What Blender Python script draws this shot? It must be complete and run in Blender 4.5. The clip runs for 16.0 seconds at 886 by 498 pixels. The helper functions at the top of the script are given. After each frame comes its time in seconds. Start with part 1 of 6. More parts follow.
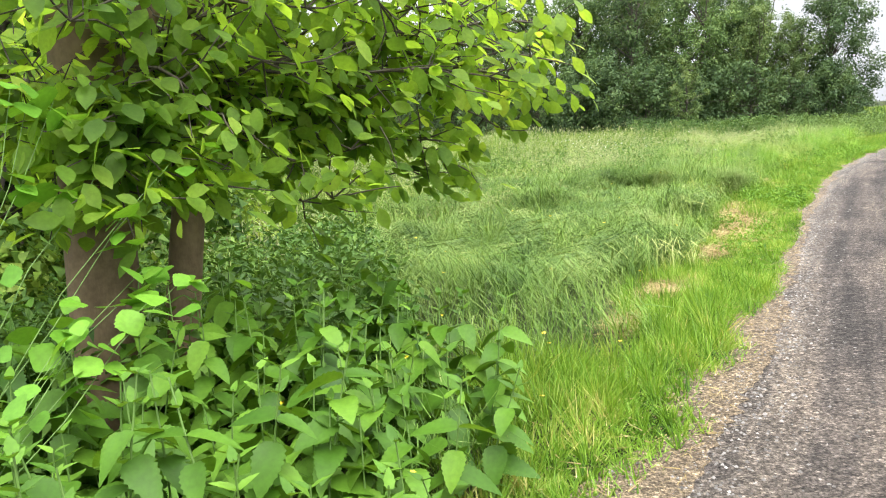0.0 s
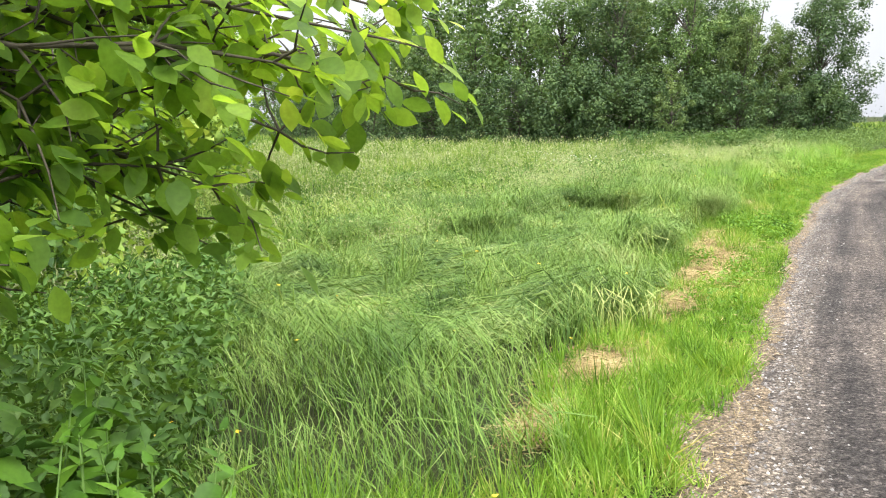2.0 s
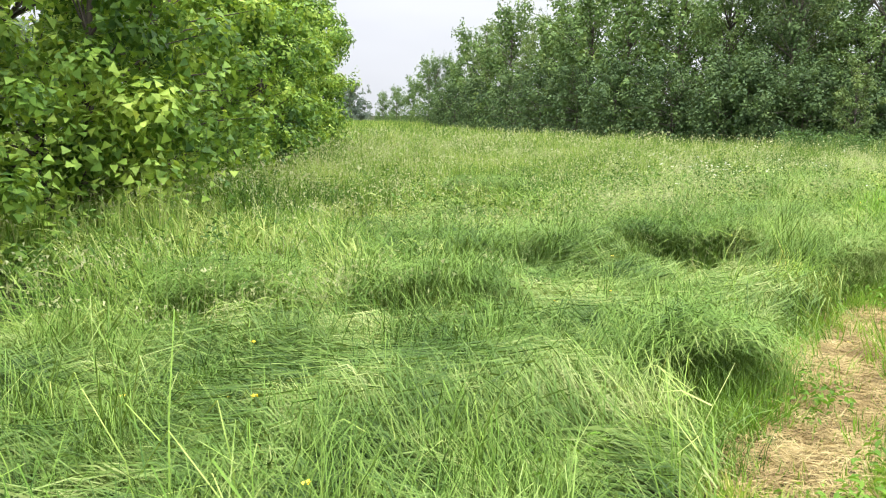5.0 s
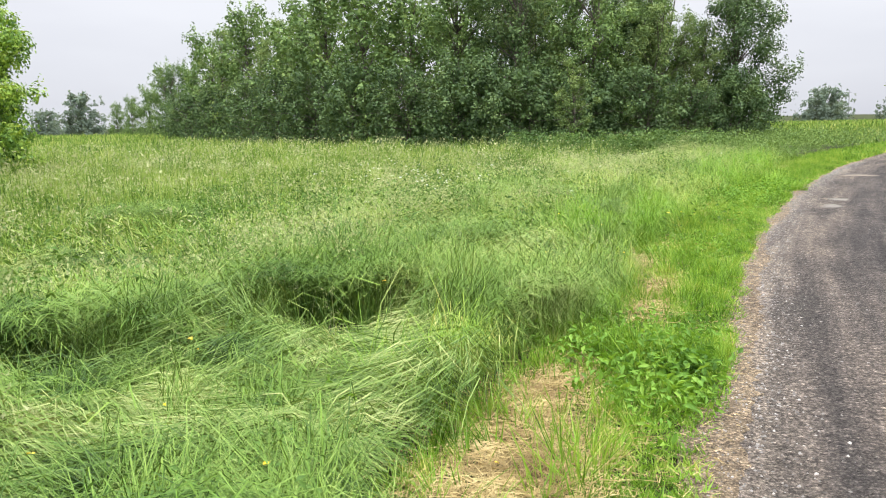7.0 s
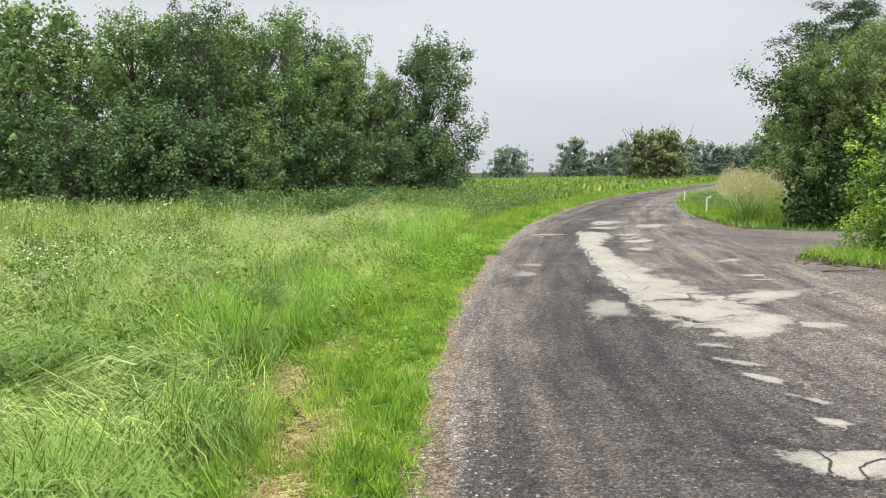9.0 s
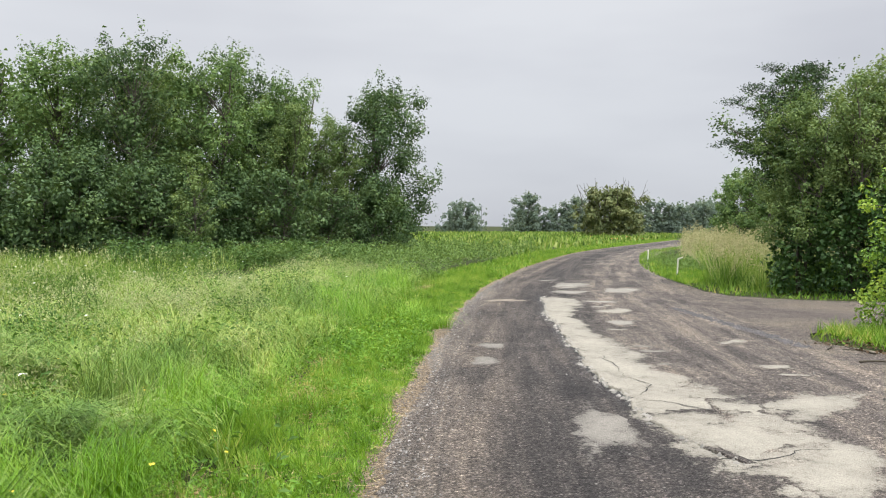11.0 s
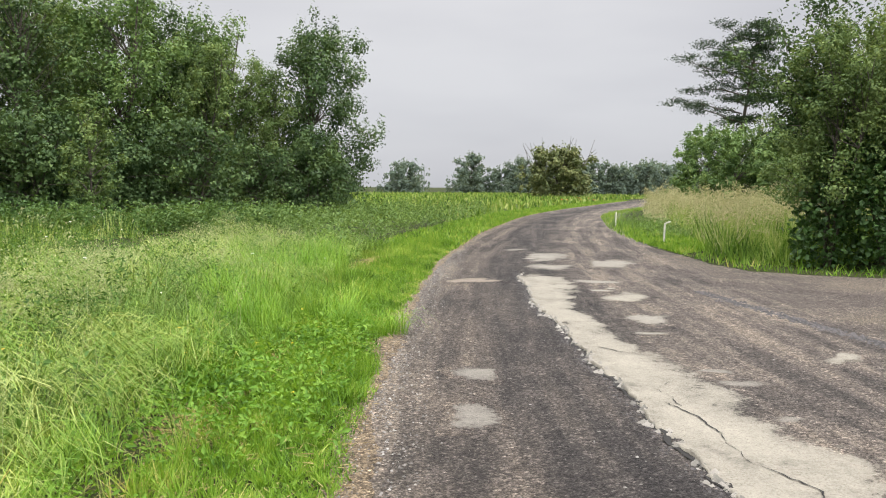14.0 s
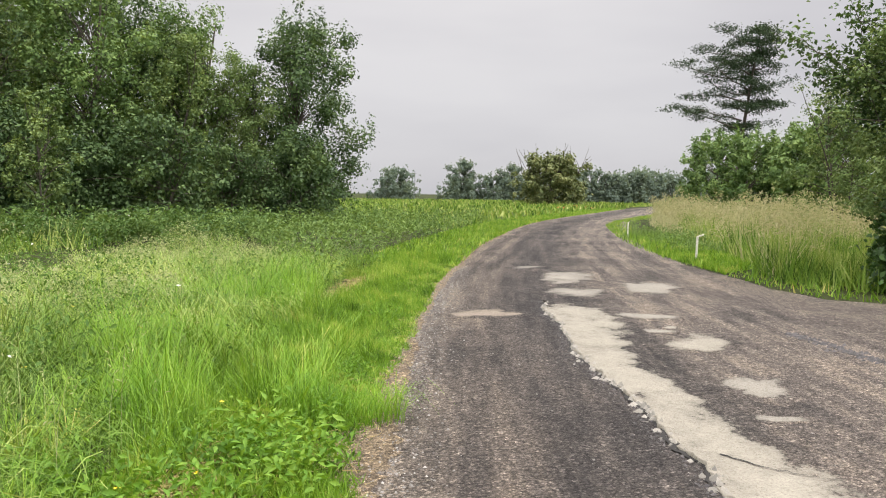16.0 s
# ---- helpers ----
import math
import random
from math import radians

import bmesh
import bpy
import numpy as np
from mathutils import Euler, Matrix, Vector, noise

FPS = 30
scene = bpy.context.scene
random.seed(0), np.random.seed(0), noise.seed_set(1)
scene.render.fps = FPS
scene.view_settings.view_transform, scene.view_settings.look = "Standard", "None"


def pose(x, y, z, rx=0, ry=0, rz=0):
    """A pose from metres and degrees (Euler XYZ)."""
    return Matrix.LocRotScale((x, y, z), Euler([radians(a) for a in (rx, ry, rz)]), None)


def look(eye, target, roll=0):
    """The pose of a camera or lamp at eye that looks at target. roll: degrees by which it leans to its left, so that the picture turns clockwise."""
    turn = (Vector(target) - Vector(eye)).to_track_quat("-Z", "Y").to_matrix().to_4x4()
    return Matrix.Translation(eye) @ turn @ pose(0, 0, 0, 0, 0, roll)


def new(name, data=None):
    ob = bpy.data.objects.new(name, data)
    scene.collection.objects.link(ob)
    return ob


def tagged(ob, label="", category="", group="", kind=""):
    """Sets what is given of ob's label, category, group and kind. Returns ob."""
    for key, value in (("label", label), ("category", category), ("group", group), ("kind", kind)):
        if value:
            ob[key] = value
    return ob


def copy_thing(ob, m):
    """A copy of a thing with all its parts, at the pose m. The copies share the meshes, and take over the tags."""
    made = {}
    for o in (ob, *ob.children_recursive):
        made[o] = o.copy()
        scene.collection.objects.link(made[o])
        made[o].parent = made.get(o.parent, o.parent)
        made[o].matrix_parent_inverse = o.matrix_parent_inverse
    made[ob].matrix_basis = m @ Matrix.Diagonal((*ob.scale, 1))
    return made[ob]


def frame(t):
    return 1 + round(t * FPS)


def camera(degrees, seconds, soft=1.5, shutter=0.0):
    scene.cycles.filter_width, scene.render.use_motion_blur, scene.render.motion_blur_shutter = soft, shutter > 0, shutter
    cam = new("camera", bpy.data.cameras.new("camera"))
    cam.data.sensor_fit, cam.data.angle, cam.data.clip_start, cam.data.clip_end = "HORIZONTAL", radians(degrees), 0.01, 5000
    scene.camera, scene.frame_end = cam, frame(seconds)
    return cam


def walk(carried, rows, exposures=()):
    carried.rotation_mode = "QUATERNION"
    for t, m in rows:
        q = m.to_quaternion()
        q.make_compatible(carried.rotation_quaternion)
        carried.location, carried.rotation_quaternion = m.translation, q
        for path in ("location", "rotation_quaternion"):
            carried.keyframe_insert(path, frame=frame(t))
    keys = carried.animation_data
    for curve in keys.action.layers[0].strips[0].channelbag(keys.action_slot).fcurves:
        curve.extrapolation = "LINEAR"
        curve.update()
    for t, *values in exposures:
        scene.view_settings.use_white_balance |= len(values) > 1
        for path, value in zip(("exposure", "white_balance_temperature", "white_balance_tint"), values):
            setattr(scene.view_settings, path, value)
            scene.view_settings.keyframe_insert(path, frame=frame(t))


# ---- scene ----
cam = camera(57.4, 16.0, 1.1)
PATH = [
    (0, (1.799, 1.484, 1.43), (1.675, 3.456, 1.117), -2.6),
    (0.5, (1.864, 1.762, 1.405), (1.753, 3.73, 1.071), -2.2),
    (1, (1.993, 2.166, 1.439), (1.93, 4.141, 1.131), -2.0),
    (1.5, (2.226, 2.638, 1.467), (2.182, 4.619, 1.192), -1.9),
    (2, (2.412, 3.17, 1.441), (2.32, 5.145, 1.14), -1.2),
    (2.5, (2.655, 3.766, 1.454), (2.412, 5.722, 1.118), -1.3),
    (3, (2.803, 4.345, 1.498), (2.396, 6.272, 1.151), -1.7),
    (3.2, (2.872, 4.596, 1.504), (2.362, 6.501, 1.169), -2.5),
    (5.3, (3.873, 7.456, 1.437), (3.411, 9.374, 1.112), 1.2),
    (5.5, (3.957, 7.668, 1.434), (3.531, 9.593, 1.101), 0.9),
    (6, (4.116, 8.088, 1.449), (3.846, 10.039, 1.097), 0.1),
    (6.5, (4.326, 8.552, 1.468), (4.239, 10.522, 1.14), -1.0),
    (7, (4.6, 9.163, 1.48), (4.691, 11.137, 1.17), -1.1),
    (7.5, (4.876, 9.72, 1.493), (5.102, 11.685, 1.194), -1.7),
    (8, (5.142, 10.28, 1.512), (5.563, 12.218, 1.247), -1.5),
    (8.5, (5.469, 10.909, 1.508), (6.096, 12.796, 1.291), -1.3),
    (9, (5.757, 11.532, 1.507), (6.539, 13.364, 1.321), -0.8),
    (9.5, (6.098, 12.138, 1.514), (6.945, 13.942, 1.347), -0.6),
    (10, (6.398, 12.747, 1.521), (7.261, 14.548, 1.407), -0.1),
    (10.2, (6.54, 12.998, 1.543), (7.406, 14.799, 1.46), 0.1),
    (12.3, (7.725, 15.508, 1.532), (8.655, 17.278, 1.478), -0.3),
    (12.5, (7.853, 15.75, 1.514), (8.792, 17.515, 1.452), -0.3),
    (13, (8.171, 16.405, 1.49), (9.131, 18.158, 1.405), -0.2),
    (13.5, (8.514, 17.078, 1.47), (9.5, 18.815, 1.356), 0.1),
    (14, (8.786, 17.713, 1.467), (9.801, 19.429, 1.315), 0.4),
    (14.5, (9.067, 18.356, 1.452), (10.109, 20.054, 1.274), 0.5),
    (15, (9.366, 19.021, 1.454), (10.401, 20.725, 1.295), 0.9),
    (15.5, (9.731, 19.67, 1.462), (10.765, 21.376, 1.32), 0.9),
    (16, (10.119, 20.321, 1.443), (11.156, 22.025, 1.308), 0.8),
]
EXPOSURES = [(0.0, 0.6, 6500, 10), (2.0, 0.55, 6500, 10), (3.2, 0.48, 6500, 10), (5.5, 0.43, 6500, 10), (7.0, 0.32, 6500, 11), (9.0, 0.11, 6450, 9), (12.5, -0.02, 6500, 9), (16.0, 0.02, 6850, 12)]
walk(cam, [(t, look(eye, target, roll)) for t, eye, target, roll in PATH], EXPOSURES)

# ---------------------------------------------------------------- light: an overcast sky, and the sun's wide soft glow through it
SUN_HEIGHT, SUN_TURN = radians(58), radians(150)
world = bpy.data.worlds.new("overcast sky")
scene.world = world
world.use_nodes = True
wn, wl = world.node_tree.nodes, world.node_tree.links
wn.clear()
sky = wn.new("ShaderNodeTexSky")
sky.sky_type, sky.sun_disc, sky.sun_elevation, sky.sun_rotation = "NISHITA", False, SUN_HEIGHT, SUN_TURN
clear = wn.new("ShaderNodeBackground")
clear.inputs["Strength"].default_value = 0.1
wl.new(sky.outputs[0], clear.inputs[0])
coord = wn.new("ShaderNodeTexCoord")
split = wn.new("ShaderNodeSeparateXYZ")
wl.new(coord.outputs["Generated"], split.inputs[0])
rise = wn.new("ShaderNodeValToRGB")
rise.color_ramp.elements[0].position, rise.color_ramp.elements[0].color = 0.0, (0.62, 0.64, 0.69, 1)
rise.color_ramp.elements[1].position, rise.color_ramp.elements[1].color = 1.0, (4.7, 4.7, 4.75, 1)
mid_sky = rise.color_ramp.elements.new(0.3)
mid_sky.color = (0.74, 0.75, 0.79, 1)
high_sky = rise.color_ramp.elements.new(0.6)
high_sky.color = (3.0, 3.0, 3.05, 1)
wl.new(split.outputs["Z"], rise.inputs[0])
stretch = wn.new("ShaderNodeMapping")
stretch.inputs["Scale"].default_value = (1.0, 1.0, 4.0)
wl.new(coord.outputs["Generated"], stretch.inputs["Vector"])
cloud = wn.new("ShaderNodeTexNoise")
cloud.inputs["Scale"].default_value, cloud.inputs["Detail"].default_value = 1.6, 4
wl.new(stretch.outputs[0], cloud.inputs["Vector"])
shade = wn.new("ShaderNodeValToRGB")
shade.color_ramp.elements[0].position, shade.color_ramp.elements[0].color = 0.32, (0.86, 0.86, 0.885, 1)
shade.color_ramp.elements[1].position, shade.color_ramp.elements[1].color = 0.66, (1.08, 1.08, 1.075, 1)
wl.new(cloud.outputs["Fac"], shade.inputs[0])
both = wn.new("ShaderNodeMix")
both.data_type, both.blend_type = "RGBA", "MULTIPLY"
both.inputs[0].default_value = 1.0
wl.new(rise.outputs[0], both.inputs[6])
wl.new(shade.outputs[0], both.inputs[7])
grey = wn.new("ShaderNodeBackground")
grey.inputs["Strength"].default_value = 1.0
wl.new(both.outputs[2], grey.inputs[0])
blend = wn.new("ShaderNodeMixShader")
blend.inputs[0].default_value = 0.95
wl.new(clear.outputs[0], blend.inputs[1])
wl.new(grey.outputs[0], blend.inputs[2])
sky_out = wn.new("ShaderNodeOutputWorld")
wl.new(blend.outputs[0], sky_out.inputs[0])
sun = new("sun", bpy.data.lights.new("sun", "SUN"))
sun.data.energy, sun.data.angle, sun.data.color = 2.5, radians(30), (1.0, 0.97, 0.92)
sun.matrix_basis = look((0, 0, 30), (0 - 30 * math.cos(SUN_HEIGHT) * math.sin(SUN_TURN), 0 - 30 * math.cos(SUN_HEIGHT) * math.cos(SUN_TURN), 30 - 30 * math.sin(SUN_HEIGHT)))

# ---------------------------------------------------------------- plan of the place
# left edge of the track, and the outline of its right side with the side turning
EDGE = [(-9.0, -16.5), (-4.0, -7.5), (-0.5, -1.0), (0.85, 1.5), (2.47, 4.42), (3.3, 6.2), (4.8, 9.7), (6.2, 13.0), (8.6, 18.1), (10.7, 21.9),
        (12.3, 24.6), (14.8, 28.5), (18.6, 33.8), (25.1, 41.9), (37.0, 54.9), (55.0, 71.0), (80.0, 92.0), (120.0, 121.0)]
RIGHT = [(122.0, 117.0), (82.0, 87.0), (58.0, 67.0), (41.0, 53.4), (31.5, 43.0), (25.4, 35.2), (22.8, 31.0), (21.2, 28.2), (21.1, 26.9), (22.4, 25.2),
         (27.0, 22.6), (36.0, 19.5), (35.0, 15.8), (24.0, 19.4), (19.5, 21.6), (17.5, 22.3), (16.5, 21.5), (16.4, 20.4), (16.3, 19.2), (15.4, 16.6), (13.4, 12.0), (11.0, 6.5), (8.4, 1.3),
         (5.4, -4.5), (2.0, -11.0), (-3.0, -20.0)]


def spline(points, step=0.25):
    """A Catmull-Rom curve through the points, sampled at about the step."""
    p = np.array([points[0], *points, points[-1]], float)
    out = []
    for i in range(1, len(p) - 2):
        n = max(2, int(np.linalg.norm(p[i + 1] - p[i]) / step))
        t = np.linspace(0, 1, n, endpoint=False)[:, None]
        a, b, c, d = p[i - 1], p[i], p[i + 1], p[i + 2]
        out.append(0.5 * (2 * b + (c - a) * t + (2 * a - 5 * b + 4 * c - d) * t ** 2 + (3 * b - a - 3 * c + d) * t ** 3))
    out.append(p[-1:])
    return np.concatenate(out)


RNG = np.random.default_rng(7)
LEFT_CURVE = spline(EDGE)
RIGHT_CURVE = spline(RIGHT)
LEFT_TAN = np.gradient(LEFT_CURVE, axis=0)
LEFT_TAN /= np.linalg.norm(LEFT_TAN, axis=1)[:, None]


COARSE = spline(EDGE, 0.6)
COARSE_TAN = np.gradient(COARSE, axis=0)
COARSE_TAN /= np.linalg.norm(COARSE_TAN, axis=1)[:, None]
ROAD_POLY = np.concatenate([spline(EDGE, 1.0), spline(RIGHT, 1.0)])


def beside(xy):
    """Signed distance of points from the track's left edge: positive over the meadow."""
    out = np.empty(len(xy))
    c = COARSE.astype(np.float32)
    cc = (c ** 2).sum(1)
    for k in range(0, len(xy), 20000):
        q = xy[k:k + 20000]
        i = (cc[None] - 2 * (q.astype(np.float32) @ c.T)).argmin(1)
        r, t = q - COARSE[i], COARSE_TAN[i]
        out[k:k + 20000] = t[:, 0] * r[:, 1] - t[:, 1] * r[:, 0]
    return out


def inside(xy, poly):
    """Which points lie inside a polygon."""
    out = np.zeros(len(xy), bool)
    lo, hi = poly.min(0), poly.max(0)
    box = np.nonzero(((xy > lo) & (xy < hi)).all(1))[0]
    x, y = xy[box, 0].astype(np.float32), xy[box, 1].astype(np.float32)
    order = np.argsort(y)
    x, y = x[order], y[order]
    hit = np.zeros(len(box), bool)
    for (x0, y0), (x1, y1) in zip(poly, np.roll(poly, -1, axis=0)):
        i, j = np.searchsorted(y, (min(y0, y1), max(y0, y1)))
        if j > i:
            hit[i:j] ^= x[i:j] < (x1 - x0) * (y[i:j] - y0) / ((y1 - y0) or 1e-9) + x0
    out[box[order]] = hit
    return out


def waves(xy, size, seed=0.0):
    """Smooth noise from -1 to 1 over the plan, about that many metres across."""
    x, y = xy[:, 0] / size * 2.2 + seed, xy[:, 1] / size * 2.2 - seed * 1.7
    return (np.sin(x + 1.3 * np.sin(0.7 * y + seed)) + np.sin(1.1 * y + 1.7 * np.sin(0.6 * x - seed)) + 0.6 * np.sin(1.9 * x - 1.6 * y + seed * 3)) / 2.6


# ---------------------------------------------------------------- materials
def nodes_of(name):
    m = bpy.data.materials.new(name)
    m.use_nodes = True
    n, l = m.node_tree.nodes, m.node_tree.links
    n.clear()
    out = n.new("ShaderNodeOutputMaterial")
    return m, n, l, out


def ramp(n, l, fac, stops):
    r = n.new("ShaderNodeValToRGB")
    while len(r.color_ramp.elements) < len(stops):
        r.color_ramp.elements.new(0.5)
    for e, (p, c) in zip(r.color_ramp.elements, stops):
        e.position, e.color = p, (*c, 1)
    l.new(fac, r.inputs[0])
    return r.outputs[0]


def noise_tex(n, l, vec, scale, detail=4, rough=0.55):
    t = n.new("ShaderNodeTexNoise")
    t.inputs["Scale"].default_value, t.inputs["Detail"].default_value, t.inputs["Roughness"].default_value = scale, detail, rough
    l.new(vec, t.inputs["Vector"])
    return t.outputs["Fac"]


def mix_col(n, l, fac, a, b, kind="MIX"):
    m = n.new("ShaderNodeMix")
    m.data_type, m.blend_type = "RGBA", kind
    for socket, v in ((m.inputs[0], fac), (m.inputs[6], a), (m.inputs[7], b)):
        if isinstance(v, (int, float)):
            socket.default_value = v
        elif isinstance(v, tuple):
            socket.default_value = (*v, 1)
        else:
            l.new(v, socket)
    return m.outputs[2]


def maths(n, l, op, a, b=0.0):
    m = n.new("ShaderNodeMath")
    m.operation = op
    for socket, v in zip(m.inputs, (a, b)):
        if isinstance(v, (int, float)):
            socket.default_value = v
        else:
            l.new(v, socket)
    return m.outputs[0]


def leaf_material(name, stops, through_light=0.35, rough=0.5, patch=3.0, single=False, warm=(1.25, 1.1, 0.6), gain=1.2, broad=0.0, broad_size=3.0):
    """Leaves or blades: a colour from the stops, leaf by leaf and in soft drifts, small and broad; some light comes through."""
    m, n, l, out = nodes_of(name)
    geo = n.new("ShaderNodeNewGeometry")
    if single:
        rand = n.new("ShaderNodeObjectInfo").outputs["Random"]
    else:
        rand = geo.outputs["Random Per Island"]
    drift = noise_tex(n, l, geo.outputs["Position"], 1 / patch, 3)
    fac = maths(n, l, "ADD", maths(n, l, "MULTIPLY", rand, 0.55), maths(n, l, "SUBTRACT", maths(n, l, "MULTIPLY", drift, gain), gain * 0.5 - 0.22))
    if broad:
        sweep = noise_tex(n, l, geo.outputs["Position"], 1 / broad_size, 3, 0.6)
        fac = maths(n, l, "ADD", fac, maths(n, l, "SUBTRACT", maths(n, l, "MULTIPLY", sweep, broad), broad * 0.5))
    col = ramp(n, l, fac, stops)
    fine = noise_tex(n, l, geo.outputs["Position"], 60, 2)
    col = mix_col(n, l, 0.5, col, ramp(n, l, fine, [(0.3, (0.75, 0.75, 0.7)), (0.7, (1.2, 1.2, 1.15))]), "MULTIPLY")
    p = n.new("ShaderNodeBsdfPrincipled")
    p.inputs["Roughness"].default_value = rough
    p.inputs["Specular IOR Level"].default_value = 0.22
    l.new(col, p.inputs["Base Color"])
    tr = n.new("ShaderNodeBsdfTranslucent")
    l.new(mix_col(n, l, 1.0, col, warm, "MULTIPLY"), tr.inputs["Color"])
    mx = n.new("ShaderNodeMixShader")
    mx.inputs[0].default_value = through_light
    l.new(p.outputs[0], mx.inputs[1])
    l.new(tr.outputs[0], mx.inputs[2])
    l.new(mx.outputs[0], out.inputs[0])
    return m


def bark_material(name, dark, light, scale=9.0):
    m, n, l, out = nodes_of(name)
    pos = n.new("ShaderNodeNewGeometry").outputs["Position"]
    mp = n.new("ShaderNodeMapping")
    mp.inputs["Scale"].default_value = (1, 1, 0.35)
    l.new(pos, mp.inputs["Vector"])
    a, b = noise_tex(n, l, mp.outputs[0], scale, 6, 0.65), noise_tex(n, l, pos, scale * 7, 3)
    col = mix_col(n, l, 0.35, ramp(n, l, a, [(0.3, dark), (0.7, light)]), ramp(n, l, b, [(0.3, dark), (0.7, light)]))
    p = n.new("ShaderNodeBsdfPrincipled")
    p.inputs["Roughness"].default_value = 0.9
    l.new(col, p.inputs["Base Color"])
    bump = n.new("ShaderNodeBump")
    bump.inputs["Strength"].default_value, bump.inputs["Distance"].default_value = 0.7, 0.02
    l.new(a, bump.inputs["Height"])
    l.new(bump.outputs[0], p.inputs["Normal"])
    l.new(p.outputs[0], out.inputs[0])
    return m


def ground_material(name, stops, sizes=(0.25, 7.0, 60.0), bump_height=0.02, rough=0.95):
    m, n, l, out = nodes_of(name)
    pos = n.new("ShaderNodeNewGeometry").outputs["Position"]
    big, mid, small = (noise_tex(n, l, pos, s, 5, 0.6) for s in sizes)
    fac = maths(n, l, "ADD", maths(n, l, "MULTIPLY", big, 0.5), maths(n, l, "MULTIPLY", mid, 0.5))
    col = ramp(n, l, fac, stops)
    col = mix_col(n, l, 0.6, col, ramp(n, l, small, [(0.25, (0.55, 0.55, 0.55)), (0.75, (1.4, 1.4, 1.4))]), "MULTIPLY")
    p = n.new("ShaderNodeBsdfPrincipled")
    p.inputs["Roughness"].default_value = rough
    p.inputs["Specular IOR Level"].default_value = 0.08
    l.new(col, p.inputs["Base Color"])
    bump = n.new("ShaderNodeBump")
    bump.inputs["Strength"].default_value, bump.inputs["Distance"].default_value = 0.8, bump_height
    l.new(small, bump.inputs["Height"])
    l.new(bump.outputs[0], p.inputs["Normal"])
    l.new(p.outputs[0], out.inputs[0])
    return m


def gravel_material(name, stops, bare=0.4, under=None):
    """Worn, gravelly tarmac: dark binder, pale chips, brown dust in broad drifts and along the wheel tracks."""
    m, n, l, out = nodes_of(name)
    pos = n.new("ShaderNodeNewGeometry").outputs["Position"]
    lane = n.new("ShaderNodeAttribute")
    lane.attribute_name = "lane"
    ruts = n.new("ShaderNodeMapping")
    ruts.inputs["Scale"].default_value = (1.0, 0.07, 1.0)
    l.new(lane.outputs["Vector"], ruts.inputs["Vector"])
    lanes = noise_tex(n, l, ruts.outputs[0], 3.2, 4, 0.65)
    across = n.new("ShaderNodeSeparateXYZ")
    l.new(lane.outputs["Vector"], across.inputs[0])
    drift = noise_tex(n, l, pos, 0.55, 5, 0.65)
    mid = noise_tex(n, l, pos, 6, 5, 0.7)
    grit = noise_tex(n, l, pos, 95, 3, 0.7)
    base = ramp(n, l, maths(n, l, "ADD", maths(n, l, "MULTIPLY", lanes, 0.62), maths(n, l, "MULTIPLY", drift, 0.38)),
                stops)
    where = maths(n, l, "ADD", maths(n, l, "MULTIPLY", across.outputs[0], 0.2), maths(n, l, "SUBTRACT", maths(n, l, "MULTIPLY", mid, 0.09), 0.045))
    where = maths(n, l, "ADD", where, maths(n, l, "SUBTRACT", maths(n, l, "MULTIPLY", drift, 0.16), 0.08))
    base = mix_col(n, l, 1.0, base, ramp(n, l, where, [(0.0, (1.95, 1.84, 1.72)), (0.03, (1.75, 1.65, 1.48)), (0.08, (1.35, 1.28, 1.2)), (0.15, (1.3, 1.23, 1.16)), (0.22, (0.85, 0.83, 0.83)), (0.36, (0.75, 0.74, 0.76)), (0.44, (0.95, 0.93, 0.92)), (0.54, (1.6, 1.53, 1.46)), (1.0, (1.9, 1.8, 1.7))]), "MULTIPLY")
    base = mix_col(n, l, 0.75, base, ramp(n, l, mid, [(0.3, (0.62, 0.62, 0.63)), (0.7, (1.35, 1.33, 1.3))]), "MULTIPLY")
    base = mix_col(n, l, 0.9, base, ramp(n, l, grit, [(0.3, (0.5, 0.5, 0.5)), (0.7, (1.5, 1.5, 1.5))]), "MULTIPLY")
    col, relief = base, maths(n, l, "MULTIPLY", maths(n, l, "ADD", grit, mid), 0.6)
    for size, tones, weight in ((95, [(0.0, (0.35, 0.34, 0.34)), (0.5, (0.95, 0.94, 0.93)), (0.9, (1.2, 1.19, 1.17)), (1.0, (1.9, 1.87, 1.82))], 0.85), (46, [(0.0, (0.5, 0.49, 0.49)), (0.6, (1.0, 0.99, 0.98)), (0.94, (1.25, 1.23, 1.21)), (1.0, (2.2, 2.16, 2.1))], 0.9)):
        vor = n.new("ShaderNodeTexVoronoi")
        vor.inputs["Scale"].default_value = size
        l.new(pos, vor.inputs["Vector"])
        cell = n.new("ShaderNodeSeparateColor")
        l.new(vor.outputs["Color"], cell.inputs[0])
        col = mix_col(n, l, weight, col, ramp(n, l, cell.outputs[0], tones), "MULTIPLY")
        joint = ramp(n, l, vor.outputs["Distance"], [(0.25, (1.08, 1.08, 1.08)), (0.65, (0.6, 0.6, 0.6))])
        col = mix_col(n, l, 0.8, col, joint, "MULTIPLY")
        relief = maths(n, l, "SUBTRACT", relief, maths(n, l, "MULTIPLY", vor.outputs["Distance"], 0.7))
    vor = n.new("ShaderNodeTexVoronoi")
    vor.inputs["Scale"].default_value = 22
    l.new(pos, vor.inputs["Vector"])
    cell = n.new("ShaderNodeSeparateColor")
    l.new(vor.outputs["Color"], cell.inputs[0])
